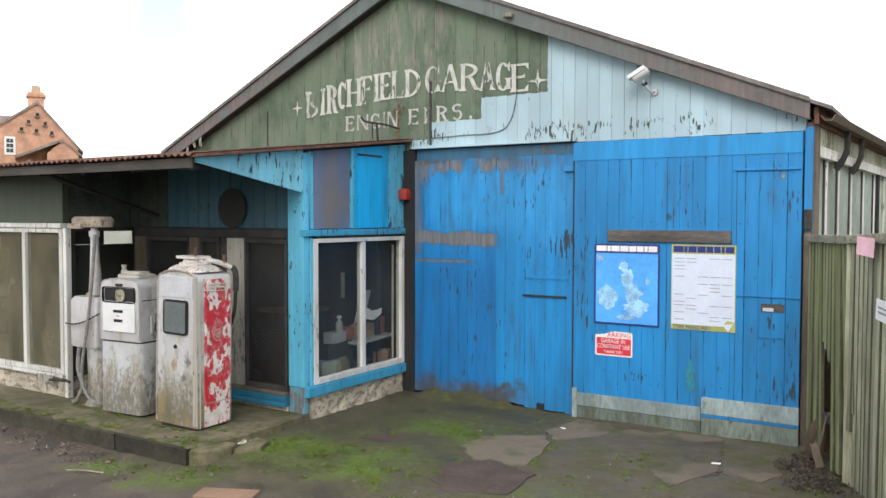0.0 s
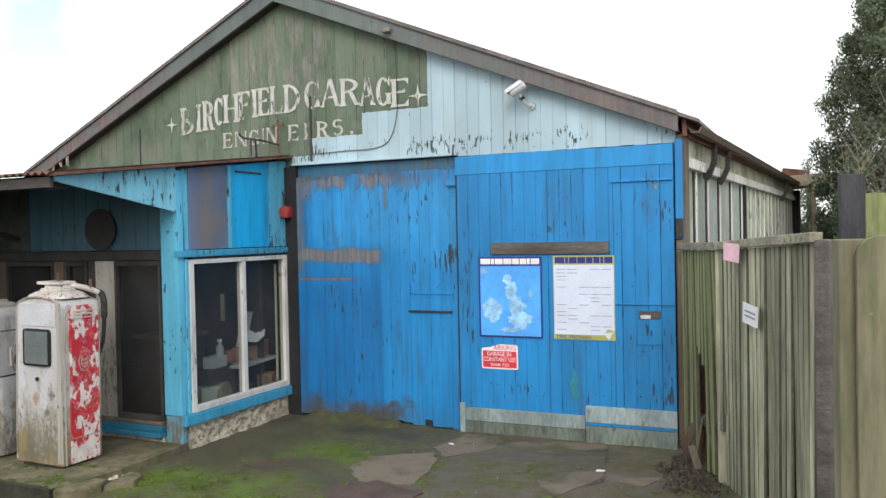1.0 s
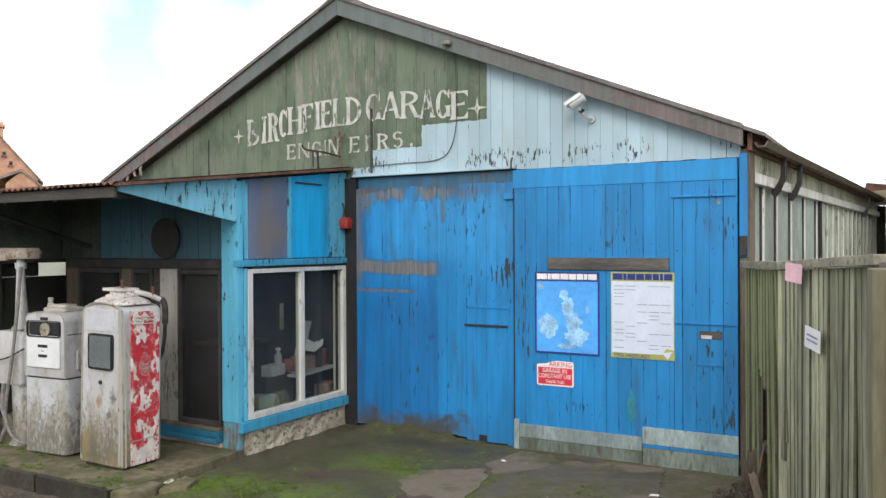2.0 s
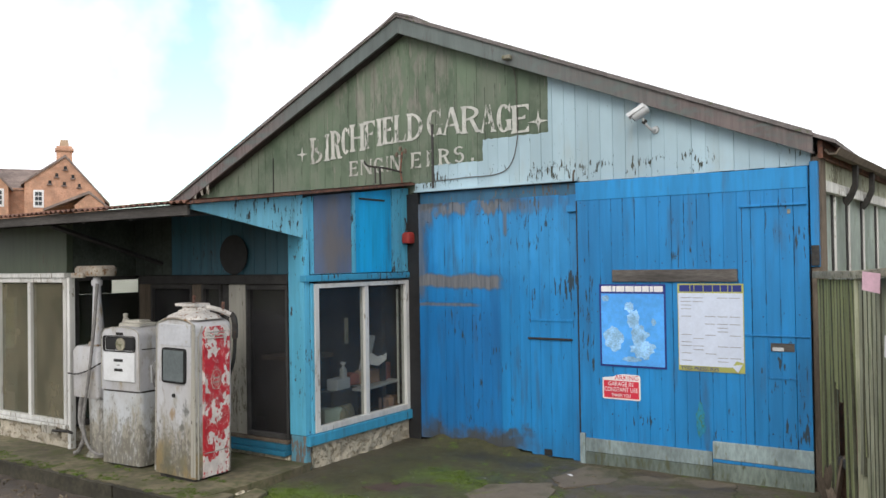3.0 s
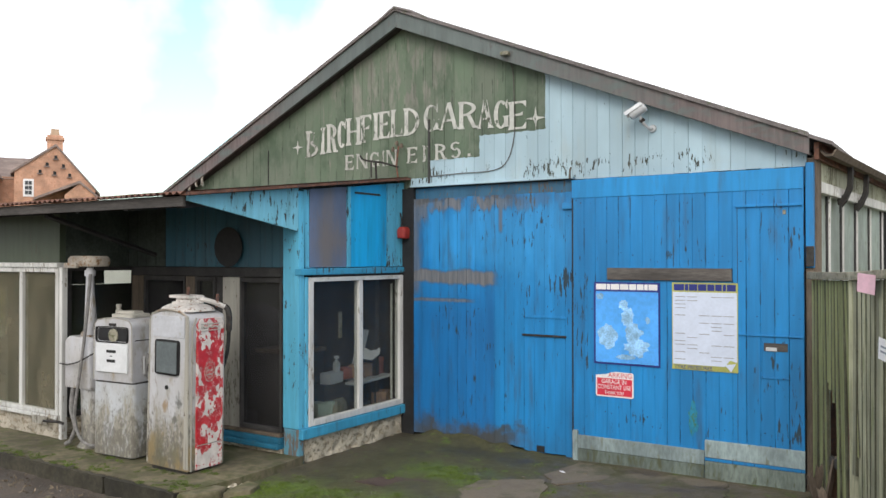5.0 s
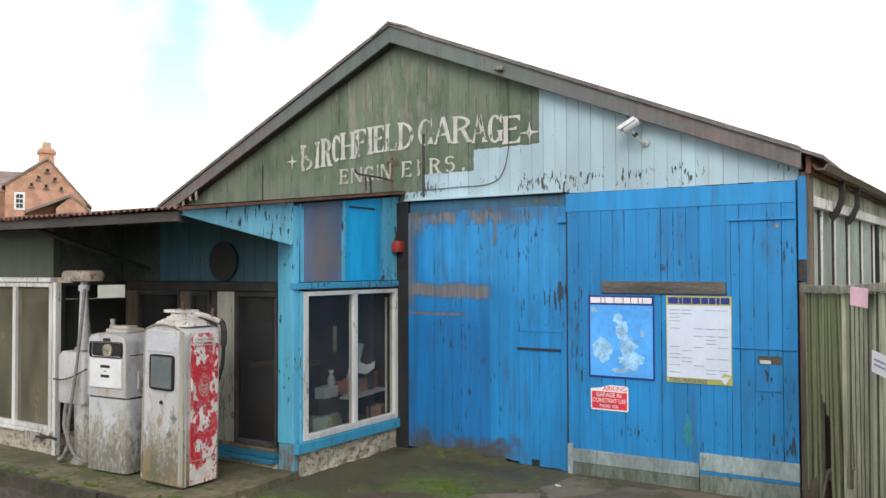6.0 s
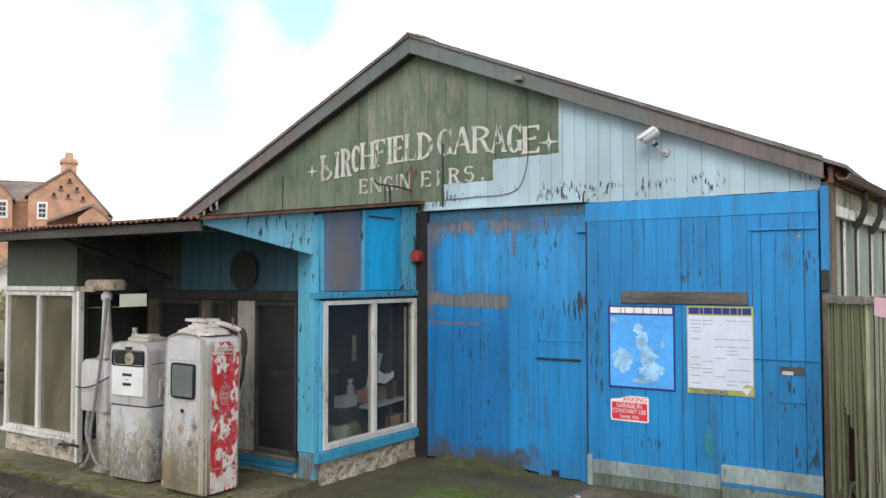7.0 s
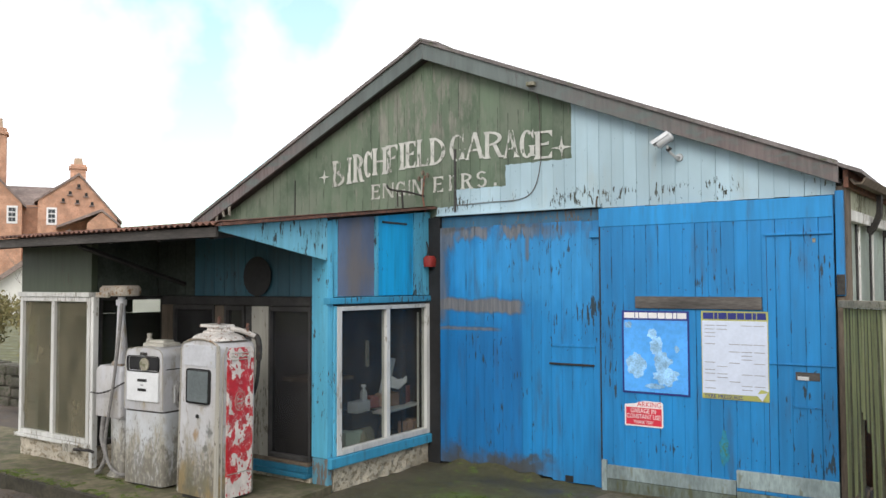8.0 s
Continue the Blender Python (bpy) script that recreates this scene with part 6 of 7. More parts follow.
part("cap", loft([ring(0.05, 0.05, 0.022, 0.131), ring(0.05, 0.05, 0.022, 0.155)]), M_PUMPPLATE, BOT)
single("paper_sheet", prism([(-0.1, 0.0), (0.02, -0.03), (0.14, 0.03), (0.17, 0.10), (0.04, 0.07), (-0.03, 0.12)], 1, -0.003, 0.003), M_SIGNWHITE, "creased white paper lying on a box", "paper", at=pose(-0.31, -0.36, 0.80, -25, 0, 75))
single("leaning_board", cube(-0.06, 0.06, -0.008, 0.008, 0, 0.50, 0.003), M_GREYPANEL, "grey card panel propped on the shelf", "panel", at=pose(-0.47, -0.42, 0.60, 8, 10, 80))
single("hanging_strip", cube(-0.022, 0.022, -0.006, 0.006, 0, 0.26, 0.002), M_RAIL, "grey strip hanging inside the window", "strip", at=pose(-0.40, -0.72, 1.03, 0, 0, 80))
single("pale_cloth", loft([ring(0.12, 0.30, 0.03, 0.0), ring(0.10, 0.27, 0.03, 0.10), ring(0.05, 0.2, 0.02, 0.15)]), M_RAIL, "grey-brown folded cloth on the crate", "cloth", True, at=pose(-0.36, -0.80, 0.286, 0, 0, 20))
DESK = thing("counter", "dark wooden counter inside the shop", "counter", pose(-0.75, -0.95, 0.07))
part("top", cube(-0.35, 0.15, -0.25, 0.25, 0.82, 0.86, 0.004), M_BROWN, DESK)
part("front", cube(-0.33, 0.13, -0.23, 0.23, 0.0, 0.819), M_INNERDARK, DESK)

# ---- petrol pumps ----
def arched_case(z0, wide, z1, top, crown, y0, y1, soft):
    """A casing whose front outline has round shoulders and a slightly crowned head, drawn straight back."""
    pts = [(-wide / 2, z0), (wide / 2, z0)]
    right = [(top / 2, z1 - 0.09)] + [(top / 2 - soft + soft * math.cos(a), z1 - soft + soft * math.sin(a)) for a in (radians(d) for d in (0, 18, 36, 54, 72))]
    head = [(x * (top / 2 - soft), z1 + crown * (1 - x * x)) for x in (1, 0.6, 0.2)]
    pts += right + head + [(-x, z) for x, z in reversed(head)] + [(-x, z) for x, z in reversed(right)]
    return prism(pts, 1, y0, y1, 0.009)


def edge_bead(wide, z0, top, z1, crown, soft, y, r):
    """The rolled edge that runs up one side of a casing's front, over its head and down again."""
    right = [(wide / 2 - 0.006, z0), (top / 2 - 0.004, z1 - 0.12)] + [(top / 2 - soft + (soft - 0.004) * math.cos(a), z1 - soft + (soft - 0.004) * math.sin(a)) for a in (radians(d) for d in (0, 30, 60))]
    head = [(x * (top / 2 - soft), z1 - 0.004 + crown * (1 - x * x)) for x in (1, 0.5, 0)]
    line = right + head
    return tube([(x, y, z) for x, z in line] + [(-x, y, z) for x, z in reversed(line[:-1])], r, 6)


ZI = 0.062
PUMP = thing("petrol_pump", "white enamel petrol pump with peeling red side", "petrol pump", pose(-0.70, -2.385, ZI - 0.003, 0, 1.2, 1.5), "pumps on the island")
part("foot", loft([ring(0.44, 0.36, 0.03, 0.0), ring(0.44, 0.36, 0.03, 0.03)]), M_IRON, PUMP)
part("casing", arched_case(0.03, 0.50, 1.315, 0.474, 0.03, -0.195, 0.195, 0.06), M_PUMP1, PUMP, smooth=True)
part("hood", loft([ring(0.40, 0.33, 0.07, 1.33), ring(0.38, 0.31, 0.08, 1.355), ring(0.31, 0.25, 0.08, 1.378), ring(0.25, 0.2, 0.08, 1.388)]), M_PUMPTOP, PUMP, "", True)
part("front_panel", cube(-0.198, 0.19, -0.2015, -0.19, 1.115, 1.292, 0.004), M_GREYPANEL, PUMP, "pale grey upper panel")
part("edge_bead", edge_bead(0.50, 0.05, 0.474, 1.315, 0.03, 0.06, -0.196, 0.008), M_CREAM, PUMP, "", True)
part("top_moulding", tube(curve_points([(-0.16, -0.199, 1.322), (-0.06, -0.203, 1.342), (0.06, -0.203, 1.342), (0.16, -0.199, 1.325), (0.215, -0.199, 1.29)]), 0.009, 6), M_AMBER, PUMP, "rust-yellow beading", True)
DIALF = part("dial_frame", cube(-0.142, 0.138, -0.216, -0.19, 0.805, 1.095, 0.03), M_BLACK, PUMP, "black rubber dial surround")
part("dial_glass", cube(-0.126, 0.122, -0.2195, -0.2165, 0.822, 1.078, 0.0), M_DIAL, DIALF, "dull grey dial glass")
part("keyhole", loft([ring(0.032, 0.032, 0.0155, 0.0), ring(0.032, 0.032, 0.0155, 0.01)]), M_BLACK, PUMP, at=pose(-0.01, -0.2, 0.70, 90, 0, 0))
part("corner_moulding", cube(0.205, 0.235, -0.208, -0.19, 0.05, 1.30, 0.006), M_CREAM, PUMP)
RS = part("side_panel", prism([(-0.118, 0.03), (0.17, 0.03), (0.17, 1.23), (0.145, 1.275), (-0.085, 1.275), (-0.118, 1.23)], 0, 0.235, 0.254, 0.004), M_RED, PUMP, "peeling red and white enamel side panel")
part("emblem", prism([(-0.10, 1.165), (0.13, 1.165), (0.14, 1.20), (0.13, 1.24), (-0.08, 1.24), (-0.105, 1.20)], 0, 0.2545, 0.2575, 0.001), M_RED, RS, "worn maker's plate with pale raised lines")
for j, (ez, er) in enumerate(((1.176, 0.005), (1.229, 0.005), (1.203, 0.008))):
    pts = [(0.258, -0.085 + 0.2 * i / 10, ez + (0.008 * math.sin(i * 1.9) if j == 2 else 0)) for i in range(11)]
    part("emblem_line", tube(pts, er, 5), M_CREAM, RS)
for q in (0.055, 0.035):
    part("crest_ring", tube([(0.2555, 0.02 + q * math.cos(a), 0.83 + q * 1.5 * math.sin(a)) for a in (2 * math.pi * i / 18 for i in range(19))], 0.0026, 5), M_CREAM, RS, "pale worn crest outline")
part("crest_bar", cube(0.254, 0.2575, -0.012, 0.052, 0.80, 0.812, 0.001), M_CREAM, RS)
part("crest_bar", cube(0.254, 0.2575, -0.004, 0.044, 0.84, 0.85, 0.001), M_CREAM, RS)
for ya, yb in ((-0.112, -0.104), (0.156, 0.164)):
    part("panel_bead", cube(0.254, 0.258, ya, yb, 0.05, 1.22, 0.001), M_RED, RS)
part("panel_bead", cube(0.254, 0.2575, -0.10, 0.15, 0.225, 0.233, 0.001), M_CREAM, RS)
part("side_edge", tube([(0.252, -0.165, 0.03), (0.246, -0.165, 1.2), (0.24, -0.12, 1.285)], 0.007, 6), M_CREAM, PUMP)
part("cap", loft([ring(0.27, 0.22, 0.1, 1.385), ring(0.27, 0.22, 0.1, 1.40), ring(0.21, 0.17, 0.08, 1.408), ring(0.20, 0.16, 0.075, 1.432)]), M_PUMPTOP, PUMP, smooth=True)
part("cap_plate", loft([ring(0.24, 0.19, 0.02, 1.434), ring(0.245, 0.195, 0.02, 1.44), ring(0.24, 0.19, 0.02, 1.458)]), M_PUMPTOP, PUMP, at=pose(-0.02, 0, 0))
part("finial", loft([ring(0.03, 0.03, 0.014, 1.46), ring(0.018, 0.018, 0.008, 1.49), ring(0.032, 0.032, 0.015, 1.51), ring(0.01, 0.01, 0.004, 1.53)]), M_RUST, PUMP)
part("swing_arm", tube(curve_points([(0.08, 0.05, 1.43), (0.18, 0.12, 1.40), (0.25, 0.18, 1.36)]), 0.022, 8), M_PUMPTOP, PUMP, smooth=True)
part("arm_stud", tube([(0.2, 0.14, 1.36), (0.2, 0.14, 1.47)], 0.013, 8), M_RUST, PUMP)
NOZ = part("nozzle", tube(curve_points([(0.22, 0.17, 1.37), (0.255, 0.20, 1.35), (0.27, 0.21, 1.28), (0.265, 0.215, 1.15)]), [0.026] * 18 + [0.018], 8), M_IRON, PUMP, "dark iron nozzle", True)
part("hose", tube(curve_points([(0.265, 0.215, 1.15), (0.235, 0.225, 0.95), (0.12, 0.235, 0.7), (0.0, 0.235, 0.3)]), 0.016, 8), M_BLACK, PUMP, "black rubber hose", True)

PUMP2 = thing("petrol_pump", "rounded white petrol pump with number plate, scratched base", "petrol pump", pose(-1.50, -2.34, ZI, 0, 0, 4.0), "pumps on the island")
part("foot", loft([ring(0.42, 0.34, 0.06, 0.0), ring(0.42, 0.34, 0.06, 0.04)]), M_BLACK, PUMP2)
part("lower_casing", loft([ring(0.53, 0.40, 0.05, 0.02), ring(0.52, 0.40, 0.05, 0.66)]), M_PUMP2, PUMP2, "scratched rusty lower casing", True)
part("upper_casing", arched_case(0.672, 0.512, 1.225, 0.498, 0.016, -0.198, 0.198, 0.075), M_PUMP, PUMP2, "", True)
part("edge_bead", edge_bead(0.512, 0.69, 0.498, 1.225, 0.016, 0.075, -0.199, 0.005), M_CREAM, PUMP2, "", True)
part("side_seam", cube(0.247, 0.2525, -0.17, 0.19, 1.038, 1.046, 0.001), M_IRON, PUMP2)
part("seam", loft([ring(0.514, 0.392, 0.05, 0.655), ring(0.514, 0.392, 0.05, 0.675)]), M_IRON, PUMP2)
# solid black front paints the shade inside the display opening
part("display_recess", cube(-0.205, 0.205, -0.2035, -0.19, 1.02, 1.16, 0.03), M_RECESSBLACK, PUMP2, "dark empty display opening")
part("meter", loft([ring(0.115, 0.115, 0.055, 0.0), ring(0.115, 0.115, 0.055, 0.012)]), M_RAIL, PUMP2, at=pose(0.02, -0.203, 1.085, 90, 0, 0), smooth=True, label="round dull meter glass")
PL = part("number_plate", cube(-0.205, 0.205, -0.216, -0.197, 0.755, 1.015, 0.008), M_PUMPPLATE, PUMP2, "clean white number plate")
part("counter_bar", cube(-0.06, 0.06, -0.219, -0.2165, 0.93, 0.955), M_BLACK, PL)
part("counter_bar", cube(-0.055, 0.055, -0.219, -0.2165, 0.845, 0.87), M_BLACK, PL)
part("counter_bar", cube(-0.015, 0.015, -0.219, -0.2165, 0.897, 0.904), M_BLACK, PL)
part("badge", cube(-0.045, 0.045, -0.206, -0.196, 1.165, 1.19, 0.004), M_IRON, PUMP2)
part("lid", loft([ring(0.28, 0.22, 0.03, 1.236), ring(0.28, 0.22, 0.03, 1.262), ring(0.2, 0.15, 0.03, 1.272), ring(0.19, 0.14, 0.03, 1.29)]), M_CREAM, PUMP2)
part("pipe_stub", tube([(-0.16, 0, 1.23), (-0.16, 0, 1.29), (-0.165, 0, 1.30), (-0.165, 0, 1.345)], [0.036, 0.034, 0.02, 0.026], 8), M_CREAM, PUMP2, smooth=True)
NZ = part("nozzle", loft([ring(0.03, 0.055, 0.014, 0.70, 0.28, -0.03), ring(0.045, 0.085, 0.02, 0.75, 0.283, -0.03), ring(0.045, 0.10, 0.02, 0.82, 0.285, -0.025), ring(0.04, 0.12, 0.018, 0.88, 0.28, -0.02), ring(0.03, 0.09, 0.014, 0.925, 0.275, -0.01)]), M_GREYIRON, PUMP2, "grey hung-up nozzle", True)
part("trigger_guard", tube([(0.305, -0.03 + 0.045 * math.cos(a), 0.80 + 0.06 * math.sin(a)) for a in (2 * math.pi * i / 12 for i in range(13))], 0.007, 5), M_IRON, NZ)
part("holster", cube(0.252, 0.268, -0.08, 0.05, 0.74, 0.90, 0.004), M_PALE, PUMP2)

PUMP3 = thing("pump_stand", "slim white pump stand with lamp head and chain", "petrol pump", pose(-2.08, -2.36, ZI), "pumps on the island")
part("pedestal", loft([ring(0.26, 0.24, 0.1, 0.0, 0.03), ring(0.19, 0.17, 0.08, 0.06, 0.03), ring(0.22, 0.2, 0.09, 0.55, 0.04)]), M_PUMP2, PUMP3, "grey tapering pedestal", True)
part("box", loft([ring(0.40, 0.22, 0.03, 0.55, -0.04), ring(0.41, 0.23, 0.03, 0.57, -0.04), ring(0.41, 0.23, 0.03, 0.99, -0.04), ring(0.36, 0.2, 0.05, 1.03, -0.04)]), M_PUMP, PUMP3, "", True)
part("box_fitting", loft([ring(0.16, 0.14, 0.03, 1.03), ring(0.15, 0.13, 0.03, 1.065), ring(0.06, 0.06, 0.02, 1.09)]), M_AMBER, PUMP3)
part("column", tube([(0.03, -0.02, 1.05), (0.03, -0.02, 1.2), (0.02, -0.02, 1.45), (0.02, -0.02, 1.68)], [0.065, 0.055, 0.04, 0.032], 10), M_PUMP, PUMP3, "", True)
part("collar", loft([ring(0.10, 0.09, 0.04, 1.60), ring(0.10, 0.09, 0.04, 1.655)]), M_PUMP, PUMP3, at=pose(0.02, -0.02, 0))
LH = part("lamp_head", loft([ring(0.42, 0.18, 0.05, 1.69), ring(0.44, 0.20, 0.05, 1.72), ring(0.44, 0.20, 0.05, 1.765), ring(0.40, 0.16, 0.05, 1.79)]), M_AMBER, PUMP3, "grimy buff lamp head", True, at=pose(-0.03, 0.0, 0))
part("lamp_diffuser", cube(-0.215, -0.02, -0.125, -0.085, 1.675, 1.725, 0.01), M_AMBER, LH, "rust-stained diffuser")
part("hose", tube(curve_points([(0.10, -0.07, 1.62), (0.13, -0.13, 1.2), (0.10, -0.16, 0.8), (0.0, -0.16, 0.35), (0.04, -0.15, 0.14), (0.16, -0.13, 0.05), (0.28, -0.1, 0.08), (0.33, -0.05, 0.3), (0.30, 0.0, 0.55)]), 0.015, 8), M_HOSE, PUMP3, "grey perished hose", True)
part("hose", tube(curve_points([(-0.12, -0.10, 0.55), (-0.10, -0.13, 0.35), (-0.02, -0.14, 0.2), (-0.1, -0.14, 0.06), (-0.17, -0.14, 0.025)]), 0.02, 8), M_HOSE, PUMP3, "grey perished hose", True)
CH = part("chain", tube(curve_points([(-0.24, -0.162, 0.775), (-0.1, -0.165, 0.775), (0.06, -0.165, 0.81), (0.2, -0.15, 0.87), (0.3, -0.1, 0.93)]), [0.0095 if i % 2 else 0.005 for i in range(25)], 6), M_IRON, PUMP3, "dark iron chain")
part("hose_hook", tube([(-0.52, -0.15, 0.2), (-0.3, -0.13, 0.21), (-0.27, -0.1, 0.19)], 0.014, 6), M_IRON, PUMP3)
single("number_tablet", cube(-2.93, -2.68, KY - 0.075, KY - 0.052, 0.20, 0.275, 0.004), M_CREAM, "small worn cream tablet on the kiosk sill", "plate")

# ---- fences at the side ----
F0, F1, F2 = Vector((3.885, -0.18, 0)), Vector((4.27, -1.0, 0)), Vector((4.89, -2.24, 0))


def slat_fence(a, b, count, seed, z0, z1, lean, broken, label, wood, edge, gap):
    d = b - a
    f = thing("slat_fence", label, "fence", Matrix.Translation(a) @ pose(0, 0, 0, 0, 0, math.degrees(math.atan2(d.y, d.x))), "fence panels")
    L = d.length
    r = random.Random(seed)
    part("top_rail", prism([(0, z0 - 0.02), (L + 0.02, z1 - 0.02), (L + 0.02, z1 + 0.035), (0, z0 + 0.035)], 1, -0.045, 0.03, 0.006), M_RAIL, f, "grey weathered top rail")
    for rz in (0.35, 1.15):
        part("back_rail", cube(0, L, 0.012, 0.05, rz - 0.03, rz + 0.03, 0.004), M_DARK, f)
    w = L / count
    for i in range(count):
        t = i / count
        lo = height(a.x + d.x * t, a.y + d.y * t) + 0.01 + r.uniform(0, 0.03)
        if i in broken:
            lo = broken[i]
        top = z0 + (z1 - z0) * t - 0.025
        bm = board(-w / 2 + gap, w / 2 - gap, lo - top, 0, lo - top, 0, 0.01, 0.016 + r.uniform(-0.004, 0.006), 0.006)
        bm.faces.ensure_lookup_table()
        for q in (0, 1, 3, 4):
            bm.faces[q].material_index = 1
        o = part("slat", bm, wood, f,
                 at=pose((i + 0.5) * w, 0, top, r.uniform(-0.6, 0.6), lean(t) + r.uniform(-0.8, 0.8), 0))
        o.data.materials.append(edge)
    return f


slat_fence(F0, F1, 14, 1, 1.685, 1.70, lambda t: 0.8 - 7.0 * t * t, {2: 0.15, 5: 0.92, 6: 0.88, 7: 0.80, 11: 0.64, 12: 0.60, 13: 0.52}, "short moss-green boarded fence panel with broken boards", M_FENCEGREEN, M_EDGE, 0.0025)
FP = slat_fence(F1, F2, 20, 2, 1.70, 1.765, lambda t: 0.8, {0: 0.4}, "leaning grey-green slatted fence panel", M_FENCE, M_EDGE, 0.0022)
# added dark sheet, so the gaps between slats read as shade
part("backing", cube(0.03, (F2 - F1).length - 0.01, 0.052, 0.06, 0.12, 1.63), M_DARK, FP, "added dark backing that shades the gaps between slats")
single("fence_post", cube(-0.04, 0.04, 0.0, 0.07, 0, 1.70, 0.006), M_FENCE, "green fence post where two panels meet", "post", at=pose(4.31, -0.98, 0, 0, 0, 62), group="fence posts")
single("fence_post", cube(-0.04, 0.04, 0.0, 0.08, 0, 1.76, 0.012), M_DARKPLANK, "old brown post at the open end of the fence", "post", at=pose(4.965, -2.26, 0, 0, 0, 66), group="fence posts")
turn = math.degrees(math.atan2((F2 - F1).y, (F2 - F1).x))
single("rusty_sheet", cube(0.0, 0.85, 0.10, 0.112, 0.0, 1.25, 0.002), M_RUST, "rusty red-brown sheet standing behind the broken fence", "sheet", at=pose(3.91, -0.18, 0, 0, 0, -64))
TAG = thing("pink_tag", "faded pink card pinned to the fence rail", "tag", Matrix.Translation(F1 + (F2 - F1) * 0.27) @ pose(0, 0, 1.63, 0, 4, turn))
part("card", prism([(-0.062, -0.01), (0.066, -0.022), (0.07, 0.10), (-0.06, 0.105)], 1, -0.062, -0.058), M_PINK, TAG, at=pose(0.0, -0.03, 0, 0, 0, 28))
LAB = thing("fence_label", "small white notice with faded lines on the fence", "notice", Matrix.Translation(F1 + (F2 - F1) * 0.45) @ pose(0, 0, 1.28, 0, 0, turn))
part("card", cube(-0.115, 0.115, -0.052, -0.047, -0.065, 0.065, 0.0), M_SIGNWHITE, LAB, at=pose(0, 0, 0, 0, 5, 0))
for i in range(2):
    part("text_bar", cube(-0.08, 0.085, -0.054, -0.0522, -0.02 + 0.03 * i, -0.008 + 0.03 * i), M_INK, LAB, at=pose(0, 0, 0, 0, 5, 0))


def pale(w, h):
    """A picket with a rounded head."""
    pts = [(-w / 2, 0), (w / 2, 0), (w / 2, h - w / 2.4)]
    pts += [(w / 2 * math.cos(a), h - w / 2.4 + w / 2.4 * math.sin(a)) for a in (math.pi * i / 10 for i in range(1, 10))] + [(-w / 2, h - w / 2.4)]
    return prism(pts, 1, -0.02, 0.0, 0.003)


GATE = thing("picket_fence", "tall green-stained picket fence with round heads", "fence", pose(5.056, -4.772, 0, 0, 0, 12))
part("picket", pale(0.13, 1.806), M_FENCE2, GATE)
part("end_post", cube(-0.102, -0.025, 0.004, 0.075, 0, 1.796, 0.005), M_FENCE2, GATE, "square post with a flat pale top")
for nx, nz in ((-0.033, 1.61), (0.036, 1.588), (-0.03, 0.88), (0.036, 0.87)):
    part("nail", loft([ring(0.007, 0.007, 0.0032, 0.0), ring(0.007, 0.007, 0.0032, 0.001)]), M_GREYIRON, GATE, at=pose(nx, -0.02, nz, 90, 0, 0))
for i in range(4):
    part("picket", pale(0.13, 1.8), M_FENCE2, GATE, at=pose(0.5 + 0.17 * i, 0.012, 0))
for rz in (0.45, 0.86, 1.56, 1.70):
    part("rail", cube(-0.02, 1.1, 0.077, 0.112, rz, rz + 0.085, 0.004), M_FENCE2, GATE)
single("sleeper_post", cube(-0.12, 0.12, -0.1, 0.1, -0.05, 2.37, 0.01), M_SLEEPER, "upright black tarred sleeper post", "post", at=pose(5.21, 2.6, 0, 0, 0, 5))
PANF = thing("board_fence", "olive green close-boarded fence further back", "fence", pose(5.30, 1.6, 0, 0, 0, -4))
for i in range(9):
    part("board", board(i * 0.2, i * 0.2 + 0.195, 0, 2.13 + 0.02 * (i % 3), 0, 2.13 + 0.02 * (i % 3), 0, 0.022), M_FENCEGREEN, PANF)
part("rail", cube(0, 1.8, 0.003, 0.05, 1.9, 2.0), M_FENCE2, PANF)
LEAN = thing("open_lean_to", "tumbledown pale timber lean-to behind the garage", "shed", pose(5.1, 10.5, -0.45))
part("roof_board", prism([(-0.75, 3.03), (0.9, 3.15), (0.9, 3.35), (-0.75, 3.25)], 1, -0.6, 0.6, 0.01), M_PALEWOOD, LEAN)
for px, tilt in ((-0.3, 0), (0.12, 3), (0.45, -7), (0.8, 0)):
    part("strut", cube(-0.04, 0.04, -0.62, -0.54, 0, 3.12), M_PALEWOOD, LEAN, at=pose(px, 0, 0, 0, tilt, 0))

LIT = leaf_cloud(41, [((3.95, -0.75, 0.02), 1.0), ((4.1, -1.1, 0.02), 1.2), ((4.3, -1.6, 0.02), 1.2), ((4.5, -2.1, 0.02), 1.0), ((3.95, -0.45, 0.02), 0.6)], 650, 0.22, 0.013, 0.07)
LIT.materials.append(M_LITTER)
tagged(new("leaf_litter", LIT), "dark rotting leaves and twigs along the fence foot", "litter", kind="stuff")

# ---- houses beyond ----
HC, HR, HV = Vector((-63.4, 33.7, 10.85)), Vector((0.513, 0.858, 0.0)), Vector((-0.858, 0.513, 0.0))
HM = Matrix(((HR.x, HV.x, 0, HC.x), (HR.y, HV.y, 0, HC.y), (0, 0, 1, HC.z), (0, 0, 0, 1)))
HOUSE = thing("house", "orange brick house with gables, brown tiles and chimneys", "house", HM)
part("wall", prism([(-2.1, -11), (4.35, -11), (4.35, -3.0), (1.15, 0.75), (-2.1, -1.55)], 1, 0, 9), M_BRICK, HOUSE)
part("wall", prism([(-9, -11), (-3.3, -11), (-3.3, -2.0), (-6.6, 1.6), (-9, -1.4)], 1, -0.6, 9), M_BRICK, HOUSE)
part("wall", cube(-3.3, -2.1, 0.8, 9, -11, -2.0), M_BRICK, HOUSE)
